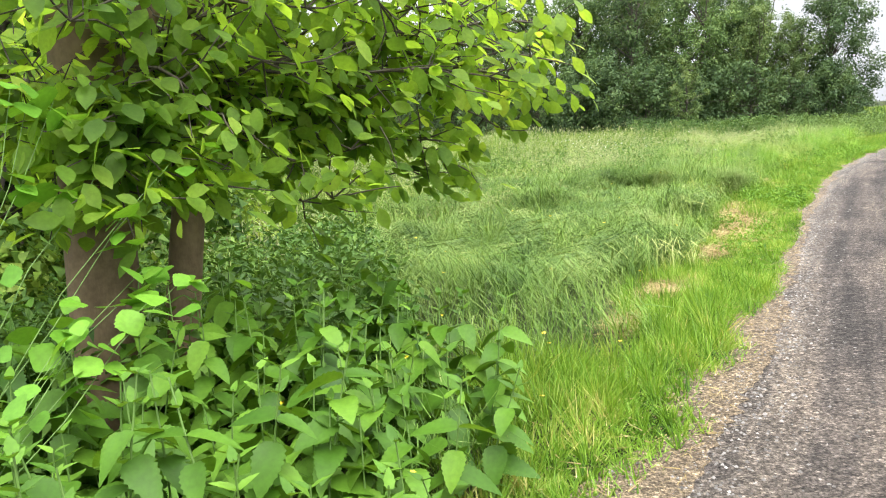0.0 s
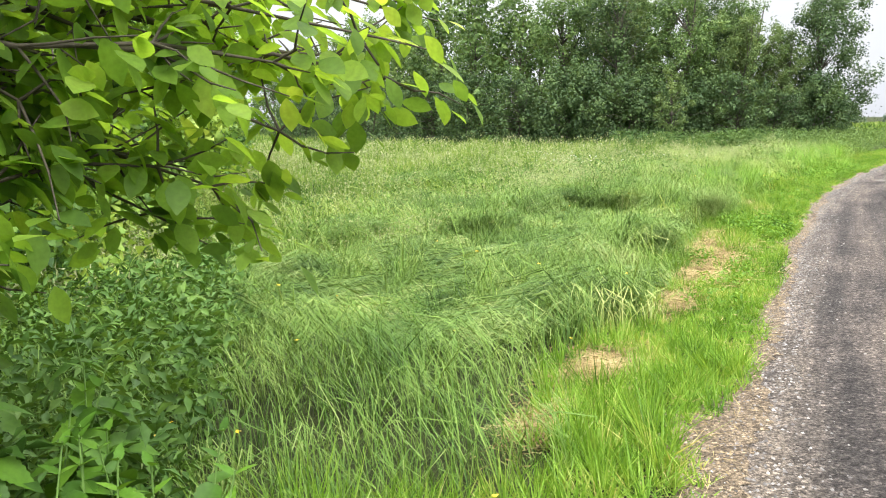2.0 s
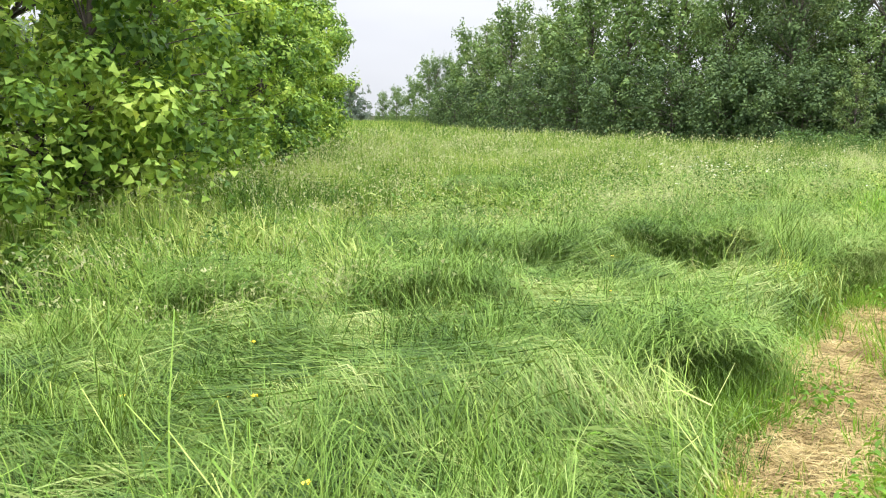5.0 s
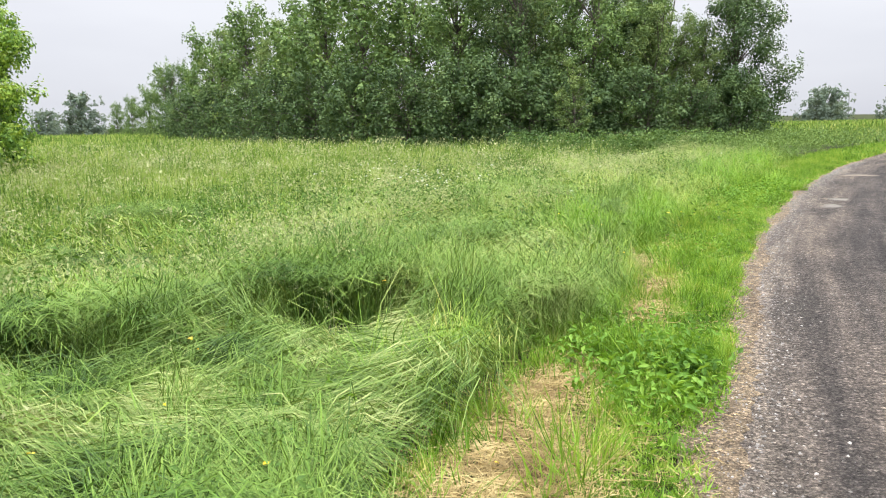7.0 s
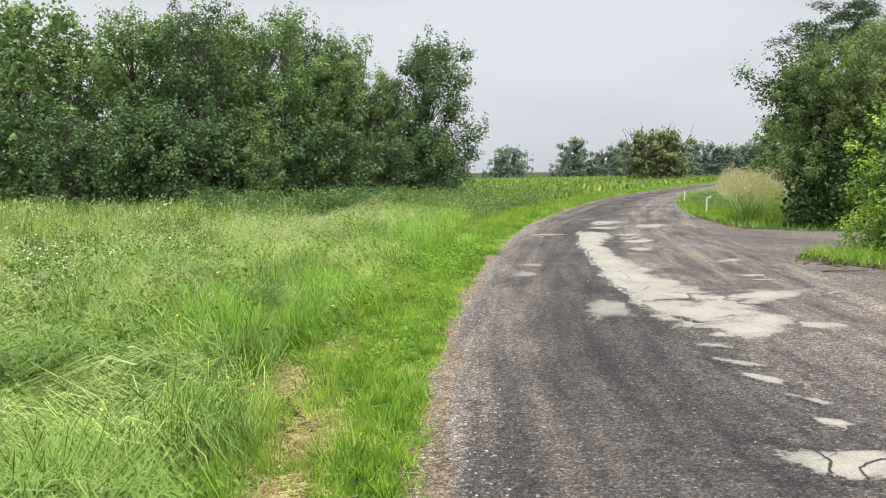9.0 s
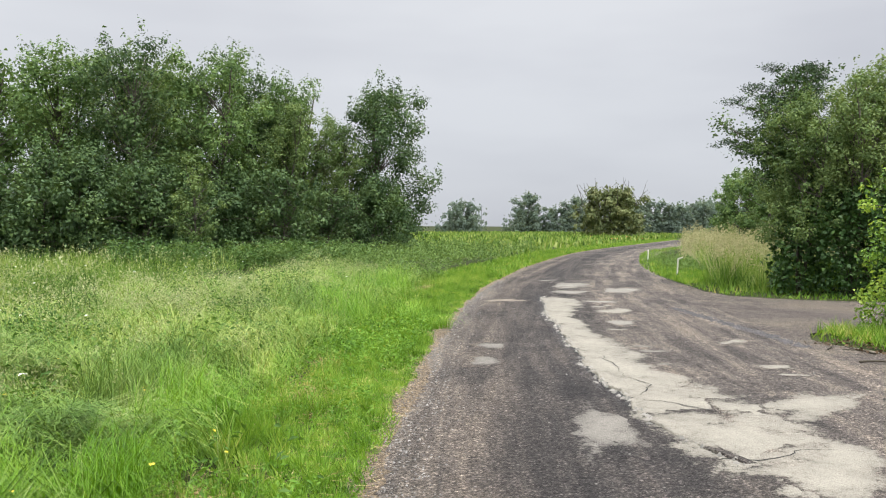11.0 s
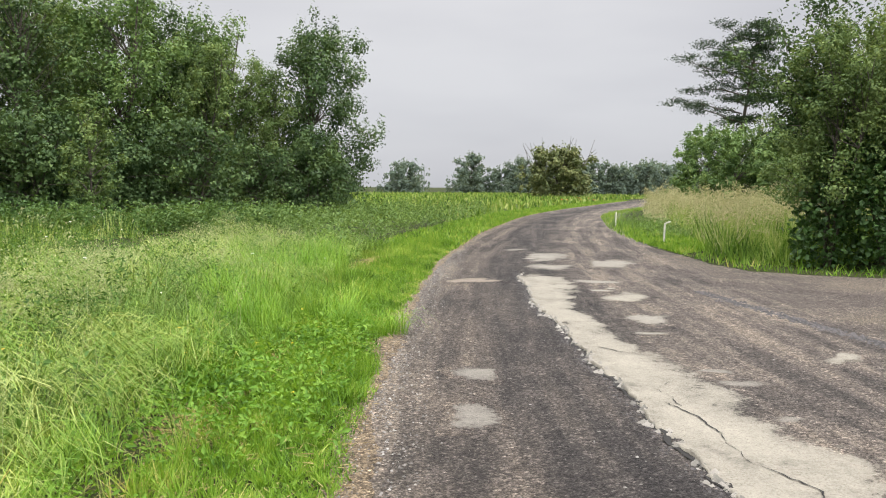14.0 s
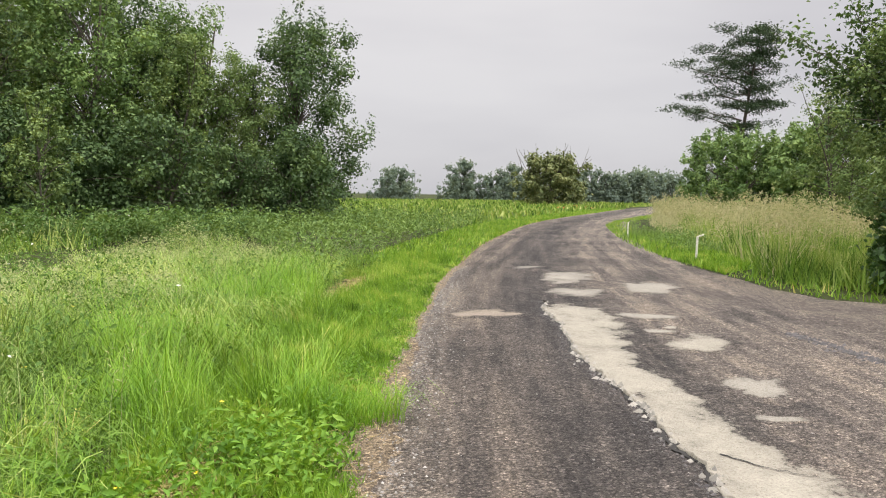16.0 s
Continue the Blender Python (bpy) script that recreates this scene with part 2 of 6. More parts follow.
    lone = maths(n, l, "MULTIPLY", maths(n, l, "GREATER_THAN", cell.outputs[0], 0.76), maths(n, l, "LESS_THAN", vor.outputs["Distance"], maths(n, l, "MULTIPLY", cell.outputs[2], 0.27)))
    lone = maths(n, l, "MULTIPLY", lone, ramp(n, l, noise_tex(n, l, pos, 3.0, 4, 0.7), [(bare, (0.0, 0.0, 0.0)), (bare + 0.15, (1, 1, 1))]))
    col = mix_col(n, l, lone, col, ramp(n, l, cell.outputs[1], [(0.0, (0.07, 0.063, 0.058)), (0.7, (0.19, 0.175, 0.16)), (1.0, (0.4, 0.38, 0.35))]))
    relief = maths(n, l, "ADD", relief, maths(n, l, "MULTIPLY", lone, 0.5))
    if under:
        # bare concrete where the tarmac has worn thin, breaking up towards its rim
        rim = n.new("ShaderNodeAttribute")
        rim.attribute_name = "rim"
        fray = maths(n, l, "ADD", maths(n, l, "MULTIPLY", noise_tex(n, l, pos, 2.4, 6, 0.7), 0.95), maths(n, l, "MULTIPLY", noise_tex(n, l, pos, 34, 3, 0.7), 0.35))
        showing = ramp(n, l, maths(n, l, "ADD", rim.outputs["Fac"], maths(n, l, "SUBTRACT", fray, 0.65)), [(0.27, (0, 0, 0)), (0.34, (0.75, 0.75, 0.75)), (0.5, (1, 1, 1))])
        stain, crumb, fine = noise_tex(n, l, pos, 1.6, 5, 0.65), noise_tex(n, l, pos, 14, 5, 0.7), noise_tex(n, l, pos, 70, 4, 0.75)
        bed = ramp(n, l, maths(n, l, "ADD", maths(n, l, "MULTIPLY", stain, 0.6), maths(n, l, "MULTIPLY", crumb, 0.4)), [(0.34, tuple(0.62 * c for c in under)), (0.46, tuple(0.9 * c for c in under)), (0.58, under), (0.72, tuple(1.16 * c for c in under))])
        bed = mix_col(n, l, 0.85, bed, ramp(n, l, fine, [(0.32, (0.5, 0.49, 0.47)), (0.45, (0.95, 0.95, 0.95)), (0.7, (1.25, 1.25, 1.25))]), "MULTIPLY")
        bed = mix_col(n, l, maths(n, l, "MULTIPLY", lone, 0.8), bed, (0.1, 0.092, 0.085))
        col = mix_col(n, l, showing, col, bed)
        relief = maths(n, l, "ADD", maths(n, l, "MULTIPLY", relief, maths(n, l, "SUBTRACT", 1.0, maths(n, l, "MULTIPLY", showing, 0.8))), maths(n, l, "MULTIPLY", showing, 0.35))
    p = n.new("ShaderNodeBsdfPrincipled")
    p.inputs["Roughness"].default_value = 0.92
    p.inputs["Specular IOR Level"].default_value = 0.2
    l.new(col, p.inputs["Base Color"])
    bump = n.new("ShaderNodeBump")
    bump.inputs["Strength"].default_value, bump.inputs["Distance"].default_value = 1.0, 0.026
    l.new(relief, bump.inputs["Height"])
    l.new(bump.outputs[0], p.inputs["Normal"])
    l.new(p.outputs[0], out.inputs[0])
    return m


def plain_material(name, colour, rough=0.6, vary=0.15):
    m, n, l, out = nodes_of(name)
    pos = n.new("ShaderNodeNewGeometry").outputs["Position"]
    a = noise_tex(n, l, pos, 25, 4)
    col = mix_col(n, l, 1.0, colour, ramp(n, l, a, [(0.3, (1 - vary,) * 3), (0.7, (1 + vary,) * 3)]), "MULTIPLY")
    p = n.new("ShaderNodeBsdfPrincipled")
    p.inputs["Roughness"].default_value = rough
    l.new(col, p.inputs["Base Color"])
    l.new(p.outputs[0], out.inputs[0])
    return m


def stone_material(name, stops):
    m, n, l, out = nodes_of(name)
    geo = n.new("ShaderNodeNewGeometry")
    col = ramp(n, l, geo.outputs["Random Per Island"], stops)
    col = mix_col(n, l, 0.6, col, ramp(n, l, noise_tex(n, l, geo.outputs["Position"], 150, 2), [(0.3, (0.7, 0.7, 0.7)), (0.7, (1.25, 1.25, 1.25))]), "MULTIPLY")
    p = n.new("ShaderNodeBsdfPrincipled")
    p.inputs["Roughness"].default_value = 0.85
    l.new(col, p.inputs["Base Color"])
    l.new(p.outputs[0], out.inputs[0])
    return m


M_SOIL = ground_material("meadow soil", [(0.3, (0.014, 0.018, 0.007)), (0.5, (0.03, 0.038, 0.013)), (0.7, (0.06, 0.07, 0.024))])
TARMAC = [(0.4, (0.063, 0.06, 0.06)), (0.47, (0.098, 0.091, 0.088)), (0.53, (0.142, 0.13, 0.121)), (0.61, (0.2, 0.179, 0.158))]
M_GRAVEL = gravel_material("gravelly tarmac", TARMAC)
M_SHOULDER = gravel_material("pale gravel shoulder", [(0.4, (0.1, 0.082, 0.058)), (0.5, (0.155, 0.13, 0.096)), (0.6, (0.225, 0.192, 0.145))], 0.3)
M_CONCRETE = gravel_material("bare concrete", TARMAC, 0.42, (0.235, 0.218, 0.182))
M_TAN = gravel_material("sandy concrete", TARMAC, 0.42, (0.2, 0.168, 0.135))
M_PALE_BED = gravel_material("greyish concrete", TARMAC, 0.42, (0.215, 0.2, 0.172))
M_DULL = gravel_material("thin worn concrete", TARMAC, 0.42, (0.17, 0.157, 0.138))
M_CRACK = plain_material("crack dirt", (0.012, 0.011, 0.01), 0.98)
M_STONE = stone_material("loose stones", [(0.0, (0.06, 0.055, 0.05)), (0.45, (0.15, 0.14, 0.13)), (0.85, (0.22, 0.208, 0.192)), (1.0, (0.33, 0.315, 0.29))])
M_RIMSTONE = stone_material("broken concrete", [(0.0, (0.1, 0.095, 0.085)), (0.5, (0.17, 0.16, 0.14)), (1.0, (0.24, 0.225, 0.2))])
M_CHIP = stone_material("dark chippings", [(0.0, (0.03, 0.027, 0.026)), (0.6, (0.09, 0.08, 0.075)), (1.0, (0.17, 0.155, 0.145))])
M_TARLUMP = stone_material("tarmac lumps", [(0.0, (0.03, 0.028, 0.03)), (1.0, (0.085, 0.078, 0.078))])
M_TALL = leaf_material("meadow grass", [(0.0, (0.022, 0.06, 0.008)), (0.3, (0.092, 0.185, 0.022)), (0.6, (0.19, 0.295, 0.055)), (1.0, (0.37, 0.42, 0.155))], 0.24, 0.7, 0.6, gain=1.7, broad=1.8, broad_size=2.2)
M_LODGED = leaf_material("lodged grass", [(0.0, (0.022, 0.055, 0.01)), (0.35, (0.085, 0.16, 0.03)), (0.7, (0.185, 0.27, 0.07)), (1.0, (0.37, 0.42, 0.18))], 0.2, 0.55, 0.4, gain=1.7, broad=1.3, broad_size=1.0)
M_VERGE = leaf_material("verge grass", [(0.0, (0.03, 0.08, 0.01)), (0.3, (0.1, 0.21, 0.018)), (0.62, (0.18, 0.325, 0.036)), (0.88, (0.29, 0.4, 0.075)), (1.0, (0.5, 0.47, 0.17))], 0.28, 0.5, 0.3, gain=1.5, broad=1.2, broad_size=1.3)
M_VIVID = leaf_material("vivid grass", [(0.0, (0.06, 0.16, 0.008)), (0.45, (0.125, 0.265, 0.016)), (1.0, (0.23, 0.375, 0.045))], 0.32, 0.5, 0.4, gain=1.4)
M_TUSSOCK = leaf_material("tussock grass", [(0.0, (0.024, 0.066, 0.009)), (0.4, (0.09, 0.175, 0.024)), (0.8, (0.165, 0.255, 0.052)), (1.0, (0.27, 0.34, 0.115))], 0.16, 0.6, 0.5, gain=1.6, broad=1.2, broad_size=1.4)
M_STRAW = leaf_material("dry mown straw", [(0.0, (0.13, 0.09, 0.04)), (0.5, (0.34, 0.26, 0.115)), (1.0, (0.56, 0.47, 0.25))], 0.2, 0.7, 0.25, warm=(1.05, 1.0, 0.8), gain=1.6)
M_LITTER = leaf_material("dead leaves", [(0.0, (0.05, 0.032, 0.02)), (0.5, (0.11, 0.072, 0.042)), (1.0, (0.2, 0.14, 0.085))], 0.1, 0.8, 0.6, warm=(1.05, 1.0, 0.8))
M_SEED = leaf_material("grass seed heads", [(0.0, (0.22, 0.28, 0.12)), (0.5, (0.36, 0.4, 0.2)), (1.0, (0.5, 0.5, 0.32))], 0.4, 0.7, 1.5, warm=(1.05, 1.0, 0.8))
M_PALE = leaf_material("ripe pale grass", [(0.0, (0.24, 0.27, 0.12)), (0.5, (0.4, 0.39, 0.22)), (1.0, (0.52, 0.47, 0.31))], 0.38, 0.7, 3.0, warm=(1.05, 1.0, 0.8))
M_WEED = leaf_material("meadow weeds", [(0.0, (0.05, 0.105, 0.03)), (0.45, (0.11, 0.19, 0.052)), (1.0, (0.2, 0.3, 0.1))], 0.28, 0.6, 1.0, gain=1.6, broad=0.8)
M_HERB = leaf_material("meadow herbs", [(0.0, (0.035, 0.085, 0.014)), (0.5, (0.075, 0.155, 0.028)), (1.0, (0.14, 0.24, 0.05))], 0.28, 0.6, 1.0, gain=1.6, broad=0.8)
M_LEAFY = leaf_material("verge weeds", [(0.0, (0.05, 0.13, 0.016)), (0.5, (0.125, 0.26, 0.03)), (1.0, (0.23, 0.38, 0.06))], 0.38, 0.55, 0.6, gain=1.5)
M_UNDER = leaf_material("shade leaves", [(0.0, (0.03, 0.08, 0.014)), (0.5, (0.07, 0.15, 0.026)), (1.0, (0.15, 0.26, 0.05))], 0.26, 0.55, 0.6, gain=1.6)
M_BRAMBLE = leaf_material("bramble leaves", [(0.0, (0.035, 0.08, 0.022)), (0.5, (0.08, 0.155, 0.042)), (1.0, (0.17, 0.26, 0.08))], 0.26, 0.6, 1.2, gain=1.5)
M_FAR = leaf_material("wood leaves", [(0.0, (0.036, 0.075, 0.025)), (0.4, (0.088, 0.158, 0.046)), (0.75, (0.155, 0.245, 0.075)), (1.0, (0.26, 0.355, 0.12))], 0.24, 0.6, 1.2, gain=1.6)
M_FARDARK = leaf_material("dark wood leaves", [(0.0, (0.025, 0.053, 0.022)), (0.5, (0.062, 0.113, 0.04)), (1.0, (0.138, 0.21, 0.072))], 0.22, 0.6, 1.2, gain=1.6)
M_FARLIGHT = leaf_material("grey-green willow leaves", [(0.0, (0.055, 0.1, 0.035)), (0.5, (0.13, 0.2, 0.065)), (1.0, (0.25, 0.33, 0.12))], 0.3, 0.6, 1.2, gain=1.6)
M_SCRAG = leaf_material("scraggy tree leaves", [(0.0, (0.06, 0.085, 0.035)), (0.5, (0.12, 0.15, 0.055)), (1.0, (0.24, 0.26, 0.11))], 0.2, 0.6, 2.0, gain=1.6)
M_HEDGE = leaf_material("hedge leaves", [(0.0, (0.035, 0.09, 0.018)), (0.4, (0.115, 0.225, 0.036)), (0.75, (0.25, 0.39, 0.065)), (1.0, (0.42, 0.55, 0.12))], 0.36, 0.5, 0.9, gain=2.0, broad=1.0, broad_size=2.2)
M_HAZEL = leaf_material("sallow leaves", [(0.0, (0.085, 0.165, 0.033)), (0.4, (0.165, 0.29, 0.042)), (0.75, (0.27, 0.42, 0.06)), (1.0, (0.4, 0.52, 0.1))], 0.68, 0.5, 0.4, warm=(1.4, 1.3, 0.65), gain=1.7)
M_LEAF = leaf_material("sallow leaf", [(0.0, (0.085, 0.165, 0.034)), (0.4, (0.16, 0.28, 0.042)), (0.75, (0.25, 0.39, 0.058)), (1.0, (0.4, 0.52, 0.095))], 0.66, 0.42, 0.4, single=True, warm=(1.45, 1.3, 0.65), gain=1.6)
M_LIME = leaf_material("hazel leaf", [(0.0, (0.1, 0.25, 0.03)), (0.5, (0.15, 0.34, 0.035)), (1.0, (0.22, 0.42, 0.055))], 0.4, 0.42, 0.5, single=True)
M_NETTLE = leaf_material("nettle leaf", [(0.0, (0.03, 0.085, 0.01)), (0.5, (0.078, 0.18, 0.016)), (1.0, (0.165, 0.31, 0.035))], 0.3, 0.5, 0.5, single=True)
M_STEM = plain_material("green stem", (0.11, 0.2, 0.04), 0.6)
M_IVY = leaf_material("ivy leaves", [(0.0, (0.02, 0.05, 0.015)), (0.6, (0.05, 0.105, 0.03)), (1.0, (0.11, 0.19, 0.055))], 0.18, 0.45, 0.5, gain=1.6)
M_PINE = leaf_material("pine needles", [(0.0, (0.022, 0.045, 0.025)), (0.6, (0.045, 0.08, 0.042)), (1.0, (0.08, 0.12, 0.06))], 0.15, 0.6, 3.0)
# haze over the far trees is put into this pale bluish leaf colour
M_HAZED = leaf_material("distant leaves with haze in the colour", [(0.0, (0.125, 0.175, 0.15)), (0.6, (0.15, 0.205, 0.17)), (1.0, (0.18, 0.235, 0.19))], 0.4, 0.7, 4.0)
M_BARK = bark_material("grey bark", (0.03, 0.025, 0.02), (0.12, 0.1, 0.08))
M_TRUNK = bark_material("smooth brown bark", (0.075, 0.05, 0.027), (0.215, 0.155, 0.088), 5.0)
M_TWIG = bark_material("twig bark", (0.03, 0.025, 0.018), (0.09, 0.075, 0.05))
M_POST = plain_material("weathered white paint", (0.62, 0.6, 0.54), 0.7, 0.25)
M_MAST = plain_material("weathered galvanised steel", (0.3, 0.31, 0.33), 0.5)
M_YELLOW = plain_material("yellow petals", (0.75, 0.55, 0.02), 0.5)
M_WHITE = plain_material("white petals", (0.75, 0.75, 0.7), 0.6)
M_RED = plain_material("red petals", (0.6, 0.06, 0.02), 0.5)


# ---------------------------------------------------------------- mesh helpers
def mesh_of(name, verts, quads=None, tris=None, material=None, smooth=False):
    me = bpy.data.meshes.new(name)
    verts = np.asarray(verts, np.float32)
    parts, starts, at = [], [], 0
    for f in (quads, tris):
        if f is not None and len(f):
            f = np.asarray(f, np.int32)
            parts.append(f.ravel())
            starts.append(at + np.arange(len(f), dtype=np.int32) * f.shape[1])
            at += f.size
    loops, starts = np.concatenate(parts), np.concatenate(starts)
    me.vertices.add(len(verts))
    me.vertices.foreach_set("co", verts.ravel())
    me.loops.add(len(loops))
    me.loops.foreach_set("vertex_index", loops)
    me.polygons.add(len(starts))
    me.polygons.foreach_set("loop_start", starts)
    me.update(calc_edges=True)
    if smooth:
        me.polygons.foreach_set("use_smooth", np.ones(len(starts), bool))
    if material:
        me.materials.append(material)
    return me


def part(name, data, material, parent, label=""):
    """One mesh object under a thing or part. data: a mesh or a bmesh."""
    if isinstance(data, bmesh.types.BMesh):
        me = bpy.data.meshes.new(name)
        data.to_mesh(me)
        data.free()
        data = me
    if material and not data.materials:
        data.materials.append(material)
    ob = new(name, data)
    ob.parent = parent
    if label:
        tagged(ob, label)
    return ob


def blades(xy, height, width, lean, azimuth, z0=0.0, droop=0.35):
    """Bent tapering grass blades, five corners each, as (corners, quads, tris)."""
    k = len(xy)
    ax, ay = np.cos(azimuth), np.sin(azimuth)
    twist = RNG.uniform(0, np.pi, k)
    sx, sy = np.cos(twist) * width / 2, np.sin(twist) * width / 2
    base = np.column_stack([xy, np.broadcast_to(z0, k)])
    mid = base + np.column_stack([ax * height * lean * 0.35, ay * height * lean * 0.35, height * 0.6 * (1 - 0.15 * lean)])
    tip = base + np.column_stack([ax * height * lean, ay * height * lean, height * np.clip(1 - droop * lean ** 2, 0.02, 1)])
    side = np.column_stack([sx, sy, np.zeros(k)])
    v = np.stack([base - side, base + side, mid + side * 0.8, mid - side * 0.8, tip], 1).reshape(-1, 3)
    i = np.arange(k)[:, None] * 5
    return v, i + np.array([[0, 1, 2, 3]]), i + np.array([[3, 2, 4]])


def arcs(xy, height, width, lean, azimuth, z0=0.0, fall=0.5):
    """Blades that rise and bow over: seven corners each. fall: how far the tip sinks back below the bend."""
    k = len(xy)
    out = np.column_stack([np.cos(azimuth), np.sin(azimuth)])
    side2 = np.column_stack([-out[:, 1], out[:, 0]]) + RNG.normal(0, 0.5, (k, 2))
    side2 *= (width / 2 / (np.linalg.norm(side2, axis=1) + 1e-6))[:, None]
    side = np.column_stack([side2, np.zeros(k)])
    rows = []
    for t, reach, up, w in ((0.0, 0.0, 0.0, 1.0), (0.45, 0.16, 0.62, 0.9), (0.78, 0.5, 1.0, 0.65), (1.0, 1.0, None, 0.0)):
        up = (1.0 - fall * np.clip(lean, 0, 1)) if up is None else up - 0.0 * lean
        p = np.column_stack([xy + out * (height * lean * reach)[:, None], z0 + height * up])
        rows += [p] if w == 0 else [p - side * w, p + side * w]
    v = np.stack(rows, 1).reshape(-1, 3)
    i = np.arange(k)[:, None] * 7
    return v, np.concatenate([i + np.array([[0, 1, 3, 2]]), i + np.array([[2, 3, 5, 4]])]), i + np.array([[4, 5, 6]])


def laid(xy, length, width, azimuth, z0, hump):
    """Blades lying down along the azimuth: rising to a low hump and sinking again, seven corners each."""
    k = len(xy)
    out = np.column_stack([np.cos(azimuth), np.sin(azimuth)])
    swerve = np.column_stack([-out[:, 1], out[:, 0]]) * (length * RNG.normal(0, 0.16, k))[:, None]
    side = np.column_stack([-out[:, 1], out[:, 0], np.zeros(k)]) * (width / 2)[:, None]
    side[:, 2] += width * RNG.normal(0, 0.35, k)
    rows = []
    for t, w in ((0.0, 1.0), (0.35, 1.0), (0.7, 0.8), (1.0, 0.0)):
        p = np.column_stack([xy + out * (length * t)[:, None] + swerve * t * t, z0 + hump * np.sin(np.pi * (0.12 + 0.83 * t))])
        rows += [p] if w == 0 else [p - side * w, p + side * w]
    v = np.stack(rows, 1).reshape(-1, 3)
    i = np.arange(k)[:, None] * 7
    return v, np.concatenate([i + np.array([[0, 1, 3, 2]]), i + np.array([[2, 3, 5, 4]])]), i + np.array([[4, 5, 6]])


def strewn(xy, length, width, azimuth, z0, hump):
    """As laid, but of five corners each."""
    k = len(xy)
    out = np.column_stack([np.cos(azimuth), np.sin(azimuth)])
    side = np.column_stack([-out[:, 1], out[:, 0], RNG.normal(0, 0.35, k)]) * (width / 2)[:, None]
    a, m, e = (np.column_stack([xy + out * (length * t)[:, None], z0 + hump * h]) for t, h in ((0.0, 0.3), (0.5, 1.0), (1.0, 0.1)))
    v = np.stack([a - side, a + side, m - side, m + side, e], 1).reshape(-1, 3)
    i = np.arange(k)[:, None] * 5
    return v, i + np.array([[0, 1, 3, 2]]), i + np.array([[2, 3, 4]])


def straws(xy, length, width, azimuth, z0, tilt):
    """Cut straws lying about: one thin triangle each."""
    k = len(xy)
    out = np.column_stack([np.cos(azimuth), np.sin(azimuth)])
    side = np.column_stack([-out[:, 1], out[:, 0], RNG.normal(0, 0.6, k)]) * (width / 2)[:, None]
    base = np.column_stack([xy, z0])
    tip = base + np.column_stack([out * length[:, None], length * tilt])
    v = np.stack([base - side, base + side, tip], 1).reshape(-1, 3)
    return v, None, np.arange(k)[:, None] * 3 + np.array([[0, 1, 2]])


def spikes(xy, height, width, lean, azimuth, z0=0.0):
    """Short or far blades, one triangle each."""
    k = len(xy)
    twist = RNG.uniform(0, np.pi, k)
    side = np.column_stack([np.cos(twist) * width / 2, np.sin(twist) * width / 2, np.zeros(k)])
    base = np.column_stack([xy, np.broadcast_to(z0, k)])
    tip = base + np.column_stack([np.cos(azimuth) * height * lean, np.sin(azimuth) * height * lean, height * np.sqrt(np.clip(1 - 0.5 * lean ** 2, 0.1, 1))])
    v = np.stack([base - side, base + side, tip], 1).reshape(-1, 3)
    return v, None, np.arange(k)[:, None] * 3 + np.array([[0, 1, 2]])


def stuff(name, pieces, material, label, category):
    """Blades or leaves joined into one object."""
    vs, qs, ts, at = [], [], [], 0
    for v, q, t in pieces:
        vs.append(v)
        if q is not None:
            qs.append(q + at)
        if t is not None:
            ts.append(t + at)
        at += len(v)
    me = mesh_of(name, np.concatenate(vs), np.concatenate(qs) if qs else None, np.concatenate(ts) if ts else None, material)
    return tagged(new(name, me), label, category, kind="stuff")


def leaf_cards(centres, size, up=0.5, aspect=0.55, rng=RNG, outward=None):
    """Small folded leaves, four corners each, turned at random and on the whole upwards (and outwards, where that is given)."""
    k = len(centres)
    nrm = rng.normal(size=(k, 3))
    nrm[:, 2] = np.abs(nrm[:, 2]) + up
    if outward is not None:
        nrm = nrm * 0.55 + outward * 1.1
    nrm /= np.linalg.norm(nrm, axis=1)[:, None]
    a = np.cross(nrm, rng.normal(size=(k, 3)))
    a /= np.linalg.norm(a, axis=1)[:, None]
    b = np.cross(nrm, a)
    s = (size * rng.uniform(0.6, 1.3, k))[:, None]
    fold = nrm * s * 0.12
    v = np.stack([centres - a * s / 2, centres + b * s * aspect / 2 + fold, centres + a * s / 2 - fold, centres - b * s * aspect / 2 + fold], 1).reshape(-1, 3)
    i = np.arange(k)[:, None] * 4
    return v, None, np.concatenate([i + np.array([[0, 1, 2]]), i + np.array([[0, 2, 3]])])


def leaf_chips(centres, size, rng, outward):
    """The leaves of far crowns: one small turned triangle each."""
    k = len(centres)
    nrm = rng.normal(size=(k, 3))
    nrm[:, 2] = np.abs(nrm[:, 2]) + 0.4
    nrm = nrm * 0.55 + outward * 1.1
    nrm /= np.linalg.norm(nrm, axis=1)[:, None]
    a = np.cross(nrm, rng.normal(size=(k, 3)))
    a /= np.linalg.norm(a, axis=1)[:, None]
    b = np.cross(nrm, a)
    s = (size * rng.uniform(0.6, 1.3, k))[:, None]
    v = np.stack([centres - a * s * 0.55, centres + a * s * 0.35 + b * s * 0.42, centres + a * s * 0.25 - b * s * 0.4], 1).reshape(-1, 3)
    return v, None, np.arange(k)[:, None] * 3 + np.array([[0, 1, 2]])


